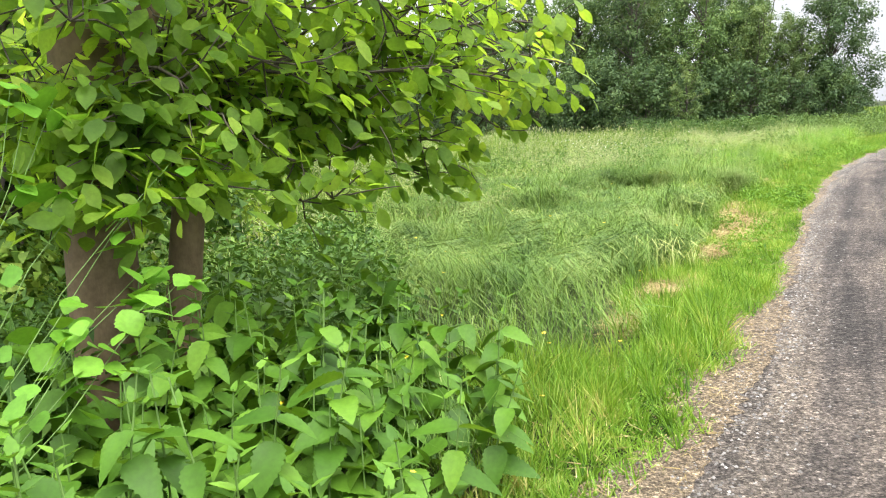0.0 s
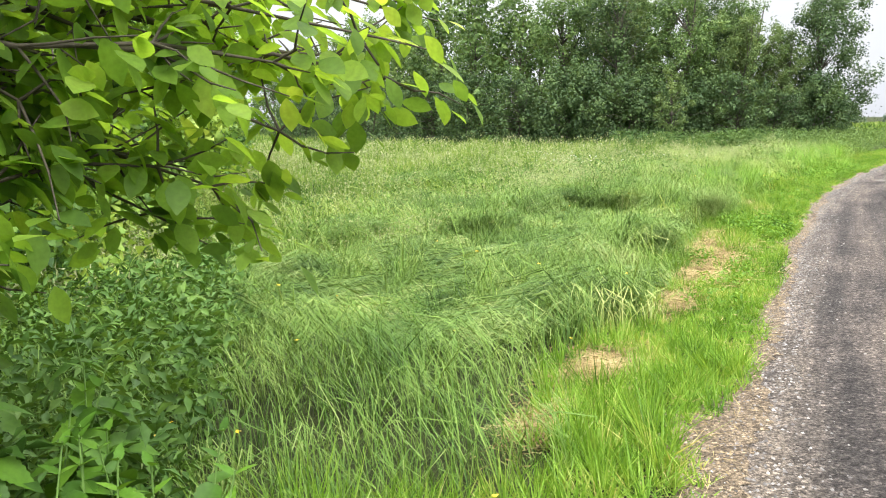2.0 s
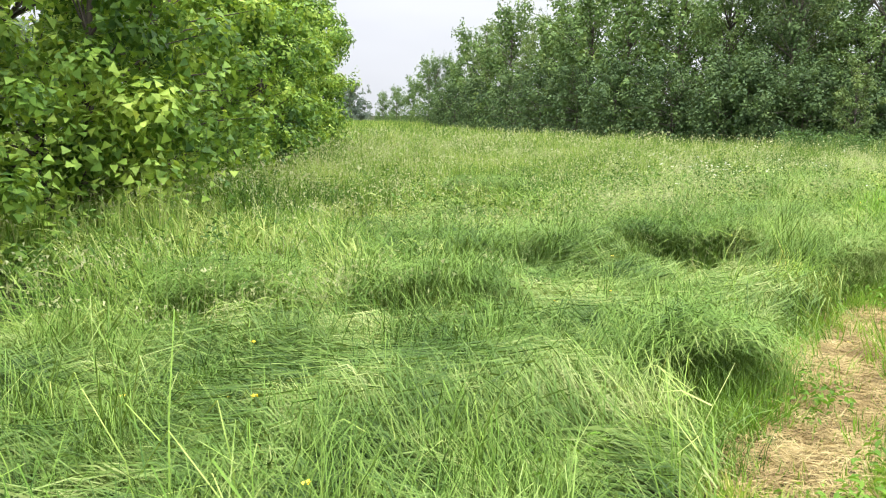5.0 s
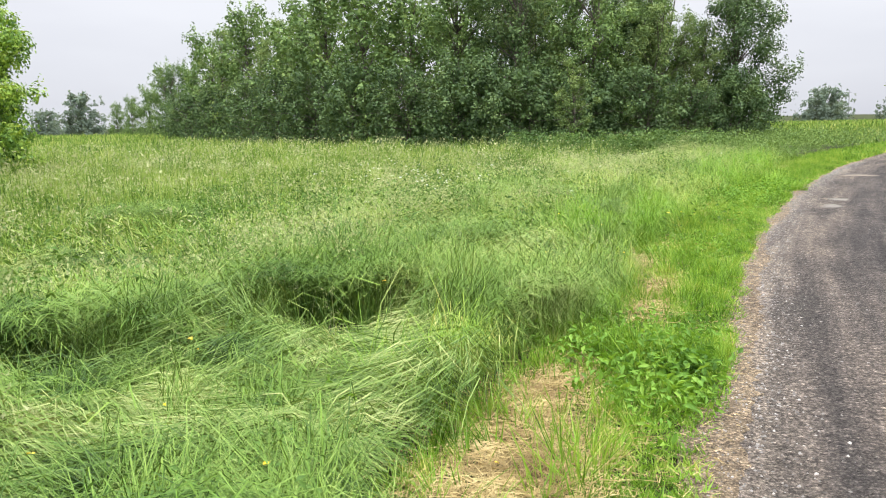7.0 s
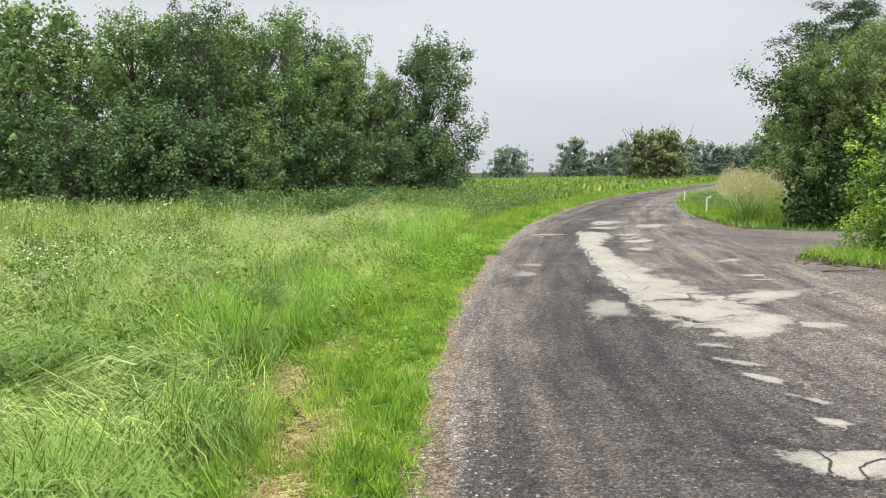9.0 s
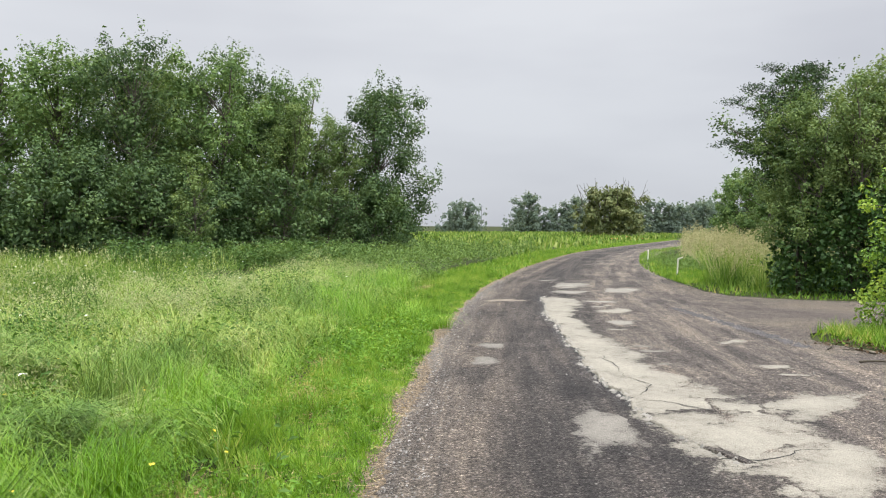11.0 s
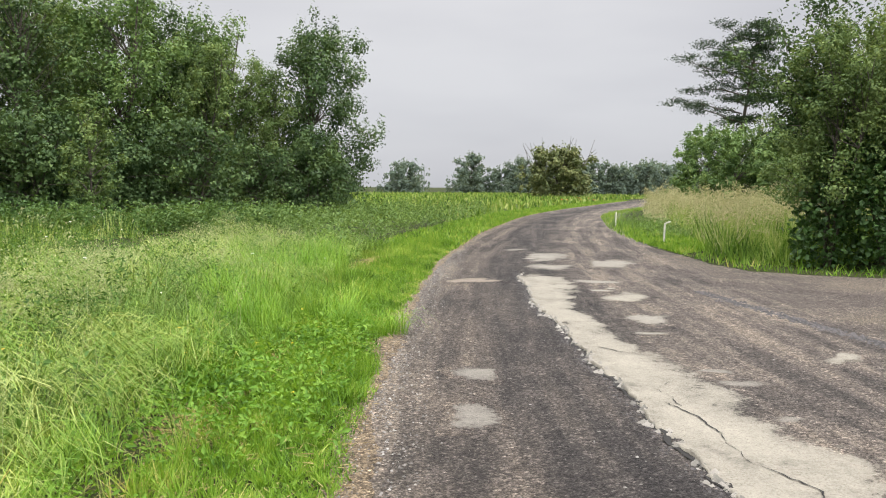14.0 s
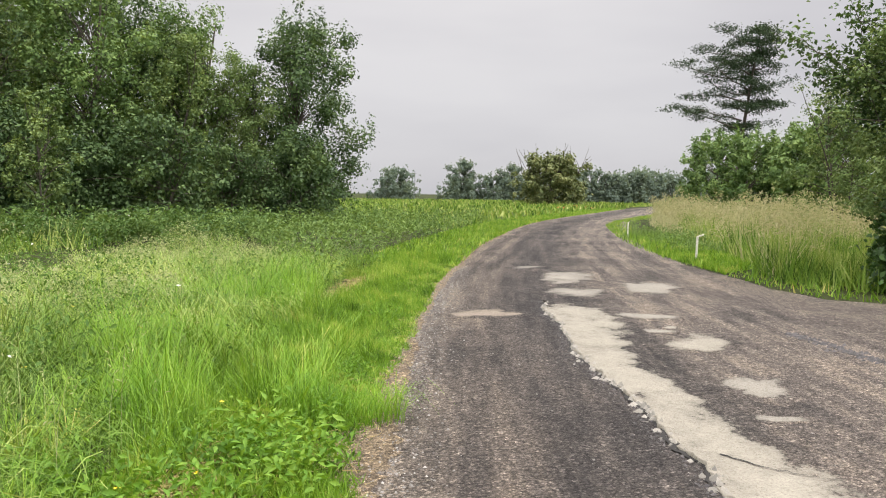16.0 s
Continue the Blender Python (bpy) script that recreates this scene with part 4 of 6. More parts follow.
def shoulder():
    """A ragged band of pale gravel and dust along the track's left edge."""
    i0, i1 = np.abs(LEFT_CURVE[:, 1] + 2).argmin(), np.abs(LEFT_CURVE[:, 1] - 60).argmin()
    f = np.linspace(i0, i1, 1500)
    i = f.astype(int)
    p = LEFT_CURVE[i] + (LEFT_CURVE[i + 1] - LEFT_CURVE[i]) * (f - i)[:, None]
    nrm = np.column_stack([-LEFT_TAN[i, 1], LEFT_TAN[i, 0]])
    w = 0.09 + 0.06 * waves(p, 2.2, 1.0) + 0.05 * waves(p, 0.6, 2.0) + RNG.normal(0, 0.02, len(p))
    w = np.maximum(w, 0.02)
    v = np.stack([np.column_stack([p - nrm * w[:, None], np.full(len(p), 0.008)]), np.column_stack([p + nrm * (0.05 + dirt_reach(p))[:, None], np.full(len(p), 0.006)])], 1).reshape(-1, 3)
    k = np.arange(len(p) - 1)[:, None] * 2
    return part("gravel_shoulder", mesh_of("gravel_shoulder", v, k + np.array([[0, 2, 3, 1]]), None, M_SHOULDER), M_SHOULDER, road, "pale dusty gravel along the track's edge")


shoulder()
rim_stones = along(2, 34, -np.abs(RNG.normal(0.0, 0.2, 11000)) + 0.03, 11000)
dirt_stones = along(3, 30, RNG.uniform(-0.05, 0.3, 6000), 6000)
rim_stones = np.concatenate([rim_stones, dirt_stones[beside(dirt_stones) < dirt_reach(dirt_stones)]])
bed_stones = along(3, 30, -RNG.uniform(0.1, 4.5, 9000), 9000)
bed_stones = bed_stones[inside(bed_stones, ROAD_POLY) & (waves(bed_stones, 1.3, 2.0) > -0.1)]
stuff("gravel", [pebbles(rim_stones, 0.0135, RNG), pebbles(bed_stones, 0.008, RNG), pebbles(bed_stones[::9] + 0.05, 0.014, RNG)], M_STONE, "loose pale and grey gravel along the track edge", "gravel")
lumps = streak_left[np.random.default_rng(5).integers(0, len(streak_left), 1500)] + RNG.normal(0, 0.045, (1500, 2)) + np.array([-0.045, 0.02])
rim = streak_left[np.random.default_rng(6).integers(0, len(streak_left), 380)] + RNG.normal(0, 0.014, (380, 2)) + np.array([0.012, -0.006])
stuff("broken_concrete", [pebbles(rim, 0.034, RNG, 1.05), pebbles(rim[rim[:, 1] < 26][::3] + RNG.normal(0, 0.02, rim[rim[:, 1] < 26][::3].shape) + np.array([-0.025, 0.014]), 0.045, RNG, 0.6)], M_RIMSTONE, "broken concrete lumps along the cracked edge", "rubble")
rims = np.concatenate([patch_outline(x, y, a, b, turn, 50 + k, points=110)[np.random.default_rng(k).integers(0, 110, int(150 * (a + b)))] for k, (x, y, a, b, turn, mat, top) in enumerate(PATCHES)]
                      + [streak_right[np.random.default_rng(8).integers(0, len(streak_right), 1600)]])
rims = rims + RNG.normal(0, 0.03, rims.shape)
stuff("chippings", [pebbles(rims, 0.0085, RNG)], M_CHIP, "small dark chippings strewn along the worn edges", "gravel")
crack([(17.75, 25.7), (17.5, 25.1), (17.12, 24.22), (16.84, 23.54), (16.52, 22.78), (16.27, 22.1), (15.8, 21.2)], 0.045, "rut", 8, 0.006)
rut = spline([(17.75, 25.7), (17.5, 25.1), (17.12, 24.22), (16.84, 23.54), (16.52, 22.78), (16.27, 22.1), (15.8, 21.2)], 0.02)
rut = rut[np.random.default_rng(9).integers(0, len(rut), 700)] + RNG.normal(0, 0.06, (700, 2))
stuff("rut_crumbs", [pebbles(rut, 0.03, RNG)], M_TARLUMP, "dark crumbled tarmac along a worn rut", "rubble")
stuff("tarmac_crumbs", [pebbles(lumps, 0.014, RNG)], M_TARLUMP, "dark crumbled tarmac along the broken edge", "rubble")


# ---------------------------------------------------------------- grass
LODGED = [(1.6, 9.6, 1.7, 0.75, 8), (3.0, 9.5, 1.1, 0.6, 25), (3.7, 10.6, 0.8, 0.5, 40), (4.2, 14.6, 1.15, 0.42, 8), (2.6, 12.7, 0.7, 0.35, 30), (2.0, 10.6, 1.5, 0.75, 20), (2.9, 11.4, 1.3, 0.8, 25), (3.9, 12.1, 1.2, 0.7, 40), (3.3, 13.2, 1.1, 0.6, 35), (4.4, 14.2, 1.2, 0.65, 30), (3.1, 10.2, 0.9, 0.5, 20), (4.6, 13.1, 0.7, 0.6, 40),
          (0.6, 10.4, 1.0, 0.6, 20), (1.4, 9.3, 0.9, 0.5, 30), (2.6, 8.6, 0.7, 0.4, 50), (5.9, 16.8, 0.9, 0.5, 50), (7.3, 20.0, 1.0, 0.6, 50), (5.0, 18.6, 0.9, 0.5, 20), (2.0, 16.5, 1.2, 0.5, 10), (6.0, 22.5, 1.2, 0.6, 20)]
STRAW = [(5.4, 13.45, 0.6, 0.26, 62), (5.0, 12.4, 0.85, 0.36, 64), (4.78, 11.45, 0.8, 0.34, 70), (4.45, 10.6, 0.5, 0.28, 64), (6.4, 15.1, 0.5, 0.2, 62), (7.0, 17.2, 0.6, 0.3, 62), (7.6, 18.2, 0.6, 0.28, 62), (6.75, 15.9, 0.5, 0.22, 62), (9.1, 20.9, 0.7, 0.28, 60), (10.1, 22.9, 0.7, 0.22, 60),
         (10.9, 24.0, 0.9, 0.2, 58), (15.8, 32.0, 2.0, 0.3, 52), (18.9, 35.7, 1.2, 0.3, 50), (3.1, 7.8, 0.5, 0.2, 65), (2.7, 6.9, 0.3, 0.15, 65), (4.0, 9.6, 0.5, 0.16, 65)]
# dark hollows between the tussocks and the flattened swirls
PITS = [(3.9, 14.85, 0.85, 0.42, 0), (4.5, 14.9, 0.4, 0.3, 10), (2.75, 13.75, 0.6, 0.3, 12), (2.2, 13.5, 0.5, 0.3, 20), (2.5, 12.0, 0.55, 0.32, 15), (5.55, 14.3, 0.4, 0.22, 40), (7.0, 21.4, 0.54, 0.32, 20), (6.0, 21.3, 0.54, 0.32, 10), (7.1, 19.1, 0.4, 0.25, 40), (4.15, 11.1, 0.3, 0.15, 30), (1.2, 11.6, 0.47, 0.32, 20), (5.3, 17.0, 0.5, 0.28, 20), (1.2, 19.6, 0.7, 0.35, 0), (6.5, 22.5, 0.6, 0.3, 10)]
# standing tussocks beside the flattened swirls: x, y, radius, height
TUSSOCKS = [(2.45, 12.35, 0.42, 0.66), (2.1, 12.25, 0.3, 0.55), (2.75, 14.2, 0.36, 0.62), (3.15, 14.35, 0.3, 0.55), (3.5, 15.4, 0.42, 0.7), (4.05, 15.45, 0.45, 0.75), (4.6, 15.4, 0.4, 0.7), (5.0, 15.2, 0.3, 0.6), (4.25, 11.4, 0.34, 0.5), (3.9, 11.25, 0.26, 0.4), (2.2, 14.0, 0.4, 0.6), (5.65, 14.7, 0.36, 0.6), (5.2, 14.5, 0.4, 0.55)]
TUSSOCKS += [(5.5, 14.4, 0.38, 0.55), (5.2, 15.0, 0.35, 0.6), (6.7, 17.7, 0.3, 0.55), (6.2, 16.0, 0.3, 0.5), (7.7, 20.9, 0.35, 0.7), (9.9, 25.3, 0.4, 0.62), (11.0, 26.6, 0.45, 0.66), (12.2, 28.2, 0.4, 0.6), (8.9, 22.6, 0.3, 0.5), (8.2, 22.2, 0.35, 0.6), (13.4, 30.4, 0.5, 0.7), (5.6, 19.4, 0.4, 0.7), (1.2, 13.4, 0.4, 0.6)]


def within_any(xy, blobs, grow_by=1.0):
    """How deep points lie in any of the ellipses: above 0 is inside, 1 at a centre."""
    best = np.full(len(xy), -1.0)
    for x, y, a, b, turn in blobs:
        c, s = np.cos(radians(turn)), np.sin(radians(turn))
        u, v = (xy[:, 0] - x) * c + (xy[:, 1] - y) * s, -(xy[:, 0] - x) * s + (xy[:, 1] - y) * c
        best = np.maximum(best, 1 - np.sqrt((u / (a * grow_by)) ** 2 + (v / (b * grow_by)) ** 2))
    return best + 0.16 * waves(xy, 0.5, 3.0) + 0.08 * waves(xy, 0.21, 1.0)


def tall_line(xy):
    """Where the mown verge ends and the uncut meadow begins: its distance from the track's edge."""
    return np.interp(xy[:, 1], [0, 5, 8, 13, 17, 22, 30, 45], [0.6, 0.75, 1.0, 1.1, 1.0, 1.15, 1.25, 1.5]) + 0.38 * waves(xy, 1.2, 5.0) + 0.14 * waves(xy, 0.4, 2.0)


def scatter(x0, x1, y0, y1, density, rng=RNG):
    k = int((x1 - x0) * (y1 - y0) * density)
    return np.column_stack([rng.uniform(x0, x1, k), rng.uniform(y0, y1, k)])


def keep_meadow(xy, inner=0.0):
    d = beside(xy)
    return xy[(d > tall_line(xy) + inner) & ~inside(xy, ROAD_POLY)]


def drawn_together(xy, size, pull):
    """Moves points towards the middles of tufts of about that size, so that dark gaps open between."""
    g = np.floor(xy / size)
    h = np.sin(g[:, 0] * 12.9898 + g[:, 1] * 78.233) * 43758.5453
    h2 = np.sin(g[:, 0] * 39.346 + g[:, 1] * 11.135) * 24634.6345
    mid = (g + 0.2 + 0.6 * np.column_stack([h - np.floor(h), h2 - np.floor(h2)])) * size
    return mid + (xy - mid) * (1 - pull * RNG.uniform(0.3, 1.3, len(xy)))[:, None], h - np.floor(h), xy - mid


def tall_height(xy, h):
    return h * np.clip(0.92 + 0.42 * waves(xy, 1.9, 4.0) + 0.45 * waves(xy, 0.7, 7.0), 0.22, 1.7)


def combed(xy):
    """Which way wind and rain have laid the grass over."""
    return 2.9 + 1.5 * waves(xy, 3.4, 2.2) + 0.6 * waves(xy, 1.1, 5.0)


def meadow_near(xy, h, w):
    """Tufted meadow grass that bows outwards from each tuft."""
    xy, own, off = drawn_together(xy, 0.22, 0.35)
    k = len(xy)
    hh = tall_height(xy, h) * RNG.uniform(0.45, 1.2, k) * (0.75 + 0.5 * own)
    az = np.arctan2(off[:, 1], off[:, 0]) + RNG.normal(0, 0.8, k)
    bent = np.clip(0.65 + 0.8 * waves(xy, 2.1, 3.7), 0, 1)
    az = np.where(RNG.uniform(size=k) < 0.25 + 0.6 * bent, combed(xy) + RNG.normal(0, 0.5, k), az)
    return arcs(xy, hh * (1 - 0.3 * bent), w * RNG.uniform(0.5, 1.5, k), RNG.uniform(0.3, 1.2, k) + 0.7 * bent, az, 0.0, RNG.uniform(0.1, 0.8, k))


def meadow_mid(xy, h, w):
    xy, own, off = drawn_together(xy, 0.4, 0.3)
    k = len(xy)
    hh = tall_height(xy, h) * RNG.uniform(0.5, 1.2, k) * (0.75 + 0.5 * own)
    bent = np.clip(0.6 + 0.85 * waves(xy, 2.6, 3.7), 0, 1)
    az = np.where(RNG.uniform(size=k) < 0.3 + 0.6 * bent, combed(xy) + RNG.normal(0, 0.5, k), np.arctan2(off[:, 1], off[:, 0]) + RNG.normal(0, 0.9, k))
    return blades(xy, hh * (1 - 0.35 * bent), w * RNG.uniform(0.6, 1.5, k), RNG.uniform(0.2, 1.1, k) + 0.6 * bent, az, 0.0, 0.4)


def meadow_far(xy, h, w):
    k = len(xy)
    return spikes(xy, tall_height(xy, h) * RNG.uniform(0.55, 1.15, k), w * RNG.uniform(0.6, 1.5, k), RNG.uniform(0.0, 0.7, k), RNG.uniform(0, 6.28, k))


NETTLE_AREA = np.array([(-0.6, 4.3), (0.2, 2.6), (1.5, 2.9), (1.75, 4.1), (1.8, 4.9), (1.5, 5.6), (0.6, 5.6)])
near = along(2.5, 33, RNG.uniform(0.5, 5.2, 80000), 80000)
near = keep_meadow(near)
near = near[(~inside(near, NETTLE_AREA) | (near[:, 0] > 1.25)) & (waves(near, 0.75, 9.0) + 0.6 * waves(near, 0.33, 4.0) > -0.55)]
near = near[((within_any(near, LODGED) < 0.0) | ((RNG.uniform(size=len(near)) < 0.3) & (waves(near, 0.5, 2.0) > 0.35))) & ((within_any(near, PITS) < 0.0) | (RNG.uniform(size=len(near)) < 0.3)) & (within_any(near, STRAW) < -0.2)]
near = near[(near[:, 1] > 10.9) | (near[:, 1] < 8.9) | (near[:, 0] < 0.6) | (near[:, 0] > 3.75) | (RNG.uniform(size=len(near)) < 0.8)]
mid = keep_meadow(scatter(-9, 14, 6, 34, 240), 2.8)
mid = mid[(waves(mid, 1.0, 5.0) + 0.5 * waves(mid, 0.4, 2.0) > -0.8) & (within_any(mid, LODGED) < 0.0) & (within_any(mid, PITS) < 0.0)]
far = keep_meadow(scatter(-34, 30, 14, 60, 50), 8.0)
away = keep_meadow(scatter(-60, 30, 50, 150, 9), 6.0)
tangle = near[RNG.choice(len(near), 30000, replace=False)] + RNG.normal(0, 0.05, (30000, 2))
tangle_mid = mid[RNG.choice(len(mid), 18000, replace=False)]


def tangled(xy, h, length, width):
    """Blades that have sunk across the others half-way up."""
    k = len(xy)
    return strewn(xy, length * RNG.uniform(0.5, 1.3, k), width * RNG.uniform(0.6, 1.4, k), combed(xy) + RNG.normal(0, 0.6, k), tall_height(xy, h) * RNG.uniform(0.3, 0.85, k), RNG.uniform(0.03, 0.12, k))


further = keep_meadow(scatter(18, 120, 48, 175, 3.2), 0.6)
further = further[inside(further, np.array([(18.0, 46.0), (26.0, 46.0), (120.0, 125.0), (120.0, 175.0), (60.0, 175.0)]))]
stuff("meadow_grass", [meadow_far(further, 0.5, 0.24), tangled(tangle[tangle[:, 1] >= 8.5], 0.44, 0.32, 0.005), tangled(tangle_mid, 0.46, 0.34, 0.009), meadow_near(near[near[:, 1] >= 8.5], 0.45, 0.0055), meadow_mid(mid[beside(mid) < 7], 0.54, 0.011), meadow_far(mid[beside(mid) >= 7], 0.56, 0.018), meadow_far(far, 0.6, 0.03), meadow_far(away, 0.64, 0.13)], M_TALL, "tall uncut green meadow grass", "grass")


def tussock(x, y, r, h, count=820):
    """An uneven tuft: blades from two or three feet, most of them bowing one way."""
    k = int(count * r / 0.4)
    feet = RNG.normal(0, r * 0.45, (3, 2))
    a, q = RNG.uniform(0, 6.28, k), r * 0.75 * np.sqrt(RNG.uniform(0, 1, k))
    own = RNG.integers(0, 3, k)
    xy = np.column_stack([x + q * np.cos(a), y + q * np.sin(a)]) + feet[own]
    hh = h * np.array([1.0, 0.8, 0.62])[own] * (1 - 0.35 * (q / r) ** 2) * RNG.uniform(0.4, 1.2, k) * np.clip(0.9 + 0.4 * waves(xy, 0.22, 3.0), 0.5, 1.3)
    az = RNG.uniform(-0.8, 1.2) + np.array([0.0, 0.9, -0.8])[own] + RNG.normal(0, 1.1, k)
    return arcs(xy, hh, RNG.uniform(0.0025, 0.0058, k), RNG.uniform(0.3, 1.6, k), az, 0.0, RNG.uniform(0.1, 0.95, k))


bright = along(8, 33, RNG.uniform(-0.25, 0.55, 64), 64)
bright = bright + np.column_stack([-np.full(64, 0.86), np.full(64, 0.5)]) * tall_line(bright)[:, None]
bright = bright[within_any(bright, STRAW, 1.5) < 0.0]
vivid = [(11.3, 26.3, 0.55, 0.6), (13.4, 29.8, 0.5, 0.6), (12.85, 29.1, 0.5, 0.62), (11.45, 26.7, 0.45, 0.55), (12.55, 29.7, 0.5, 0.5), (7.85, 19.95, 0.4, 0.55), (6.7, 18.1, 0.35, 0.62), (7.2, 18.45, 0.3, 0.5), (12.0, 24.9, 0.35, 0.35), (10.9, 25.2, 0.4, 0.5)]
stuff("vivid_tufts", [tussock(x, y, r, h, 1300) for x, y, r, h in vivid], M_VIVID, "vivid green upright tufts beside the verge", "grass")
bright = bright[bright[:, 1] > 13]
stuff("grass_tufts", [tussock(x, y, r, h, 420) for (x, y), r, h in zip(bright, RNG.uniform(0.12, 0.28, 64), RNG.uniform(0.25, 0.5, 64))], M_VERGE, "bright green tufts where the mown verge ends", "grass")
hollow = np.concatenate([np.array([(x, y)]) + RNG.normal(0, 0.45, (200, 2)) * (a, b) for x, y, a, b, turn in PITS])
hollow = arcs(hollow, RNG.uniform(0.03, 0.1, len(hollow)), RNG.uniform(0.003, 0.006, len(hollow)), RNG.uniform(0.4, 1.6, len(hollow)), RNG.uniform(0, 6.28, len(hollow)), 0.0, RNG.uniform(0.2, 0.9, len(hollow)))


def overhang(x, y, a, b, turn):
    """Long blades bowing over a hollow from its far rim, and a dense dark sward behind them."""
    k = int(550 * a)
    u, v = RNG.uniform(-1.1, 1.1, k) * a, b * RNG.uniform(1.0, 2.6, k)
    c, s = np.cos(radians(turn)), np.sin(radians(turn))
    xy = np.column_stack([x + u * c - v * s, y + u * s + v * c])
    clump = np.clip(0.75 + 0.55 * waves(xy, 0.3, 5.0), 0.35, 1.3)
    return arcs(xy, RNG.uniform(0.3, 0.68, k) * clump, RNG.uniform(0.003, 0.0056, k), RNG.uniform(0.2, 1.7, k), -1.5 + RNG.normal(0, 1.3, k), 0.0, RNG.uniform(0.2, 0.9, k))



def canopy(x, y, a, b, turn):
    """Matted tops that have sunk together over a hollow, with an open gap under them."""
    k = int(3200 * a)
    u, v = RNG.uniform(-1.05, 1.05, k) * a, b * RNG.uniform(-0.15, 2.3, k)
    c, s = np.cos(radians(turn)), np.sin(radians(turn))
    xy = np.column_stack([x + u * c - v * s, y + u * s + v * c])
    z = (0.34 + 0.06 * waves(xy, 0.35, 4.0)) * np.clip(1.12 - 0.3 * np.abs(u / a) ** 2, 0.6, 1.2) + RNG.uniform(-0.03, 0.09, k)
    return strewn(xy, RNG.uniform(0.1, 0.32, k), RNG.uniform(0.003, 0.0065, k), RNG.normal(-1.4, 1.3, k), z, RNG.uniform(0.02, 0.08, k))


small = scatter(-0.5, 5.2, 8.6, 14.6, 9)
small = small[(within_any(small, LODGED) > 0.0) & (beside(small) > 1.0) & (waves(small, 1.1, 2.0) > -0.35) & (within_any(small, PITS, 1.3) < 0.0) & (within_any(small, STRAW) < -0.1)]
stuff("grass_tussocks", [overhang(*q) for q in PITS] + [canopy(*q) for q in PITS] + [hollow, meadow_near(near[near[:, 1] < 8.5], 0.42, 0.0045), tangled(tangle[tangle[:, 1] < 8.5][::2], 0.4, 0.26, 0.004)] + [tussock(*q, 1200 if q[1] < 16 else 900) for q in TUSSOCKS] + [tussock(x, y, r, h, 360) for (x, y), r, h in zip(small, RNG.uniform(0.12, 0.3, len(small)), RNG.uniform(0.26, 0.52, len(small)))], M_TUSSOCK, "dark-footed standing tussocks of long grass", "grass")

flat = scatter(-1.2, 10, 7, 25, 1650)
flat = flat[(within_any(flat, LODGED) > -0.12) & (within_any(flat, PITS) < 0.0) & (beside(flat) > 0.75) & (within_any(flat, STRAW) < 0.05)]
k = len(flat)
flow = 3.2 + 0.55 * waves(flat, 2.8, 2.5) + 0.35 * waves(flat, 0.9, 1.5)
hump = 0.05 + 0.2 * np.clip(0.5 + waves(flat, 0.7, 4.4), 0, 1.4) * RNG.uniform(0.4, 1.2, k)
swell = 0.13 * np.clip(0.3 + waves(flat, 1.15, 1.9), 0, 1.3)
stuff("lodged_grass", [laid(flat, RNG.uniform(0.2, 0.65, k), RNG.uniform(0.0024, 0.0052, k), flow + RNG.normal(0, 0.46, k), 0.01 + swell * RNG.uniform(0.3, 1.1, k) + 0.08 * RNG.uniform(0, 1, k), hump)],
      M_LODGED, "long grass lying flat in swirls", "grass")

verge = along(-1, 36, RNG.uniform(-0.1, 1.9, 330000), 330000)
dv = beside(verge)
verge = verge[(dv < tall_line(verge) + 0.15) & (dv > -0.07 + 0.06 * waves(verge, 0.5, 1.0) + 0.05 * waves(verge, 0.17, 3.0) + 0.1 * RNG.uniform(0, 1, len(dv)) ** 2)]
verge = verge[(within_any(verge, STRAW) < -0.05 + np.where(verge[:, 1] > 13.5, 1.0, 0.85) * RNG.uniform(size=len(verge)) ** np.where(verge[:, 1] > 13.5, 1.8, 2.6)) & (waves(verge, 0.45, 8.0) > -0.85)]
verge = verge[beside(verge) > dirt_reach(verge) * RNG.uniform(0.5, 1.1, len(verge))]
verge, own, off = drawn_together(verge, 0.14, 0.42)
k = len(verge)
hv = RNG.uniform(0.035, 0.125, k) * (1 + 0.5 * waves(verge, 0.7, 3.5)) * np.clip(0.65 + beside(verge) * 0.8, 0.55, 1.6) * (0.6 + 0.8 * own)
tall_tufts = waves(verge, 0.9, 6.0) + 0.5 * waves(verge, 0.3, 2.0) > 0.62
hv = np.where(tall_tufts, hv * 1.9, hv) * np.where(verge[:, 1] < 7.5, 1.5, 1.0)
sward = along(2, 30, RNG.uniform(-0.06, 0.6, 70000), 70000)
sward = sward[(beside(sward) > -0.04 + 0.05 * waves(sward, 0.35, 3.0) + dirt_reach(sward) * RNG.uniform(0.4, 1.2, len(sward))) & (within_any(sward, STRAW) < 0.1)]
ks = len(sward)
verge_far = along(34, 90, RNG.uniform(-0.05, 2.2, 30000), 30000)
right_rim = RIGHT_CURVE[RNG.integers(0, len(RIGHT_CURVE) - 80, 30000)] + RNG.normal(0, 0.6, (30000, 2))
lawn = scatter(22, 36, 28, 44, 750)
lawn = lawn[inside(lawn, np.array([(22.6, 30.6), (25.4, 35.0), (31.6, 42.6), (33.2, 41.4), (28.0, 35.6), (24.3, 31.2)]))]
right_rim = np.concatenate([right_rim, lawn])
right_rim = right_rim[~inside(right_rim, ROAD_POLY)]
kf, kr = len(verge_far), len(right_rim)
corner = scatter(16.2, 20.5, 18.5, 22.6, 700)
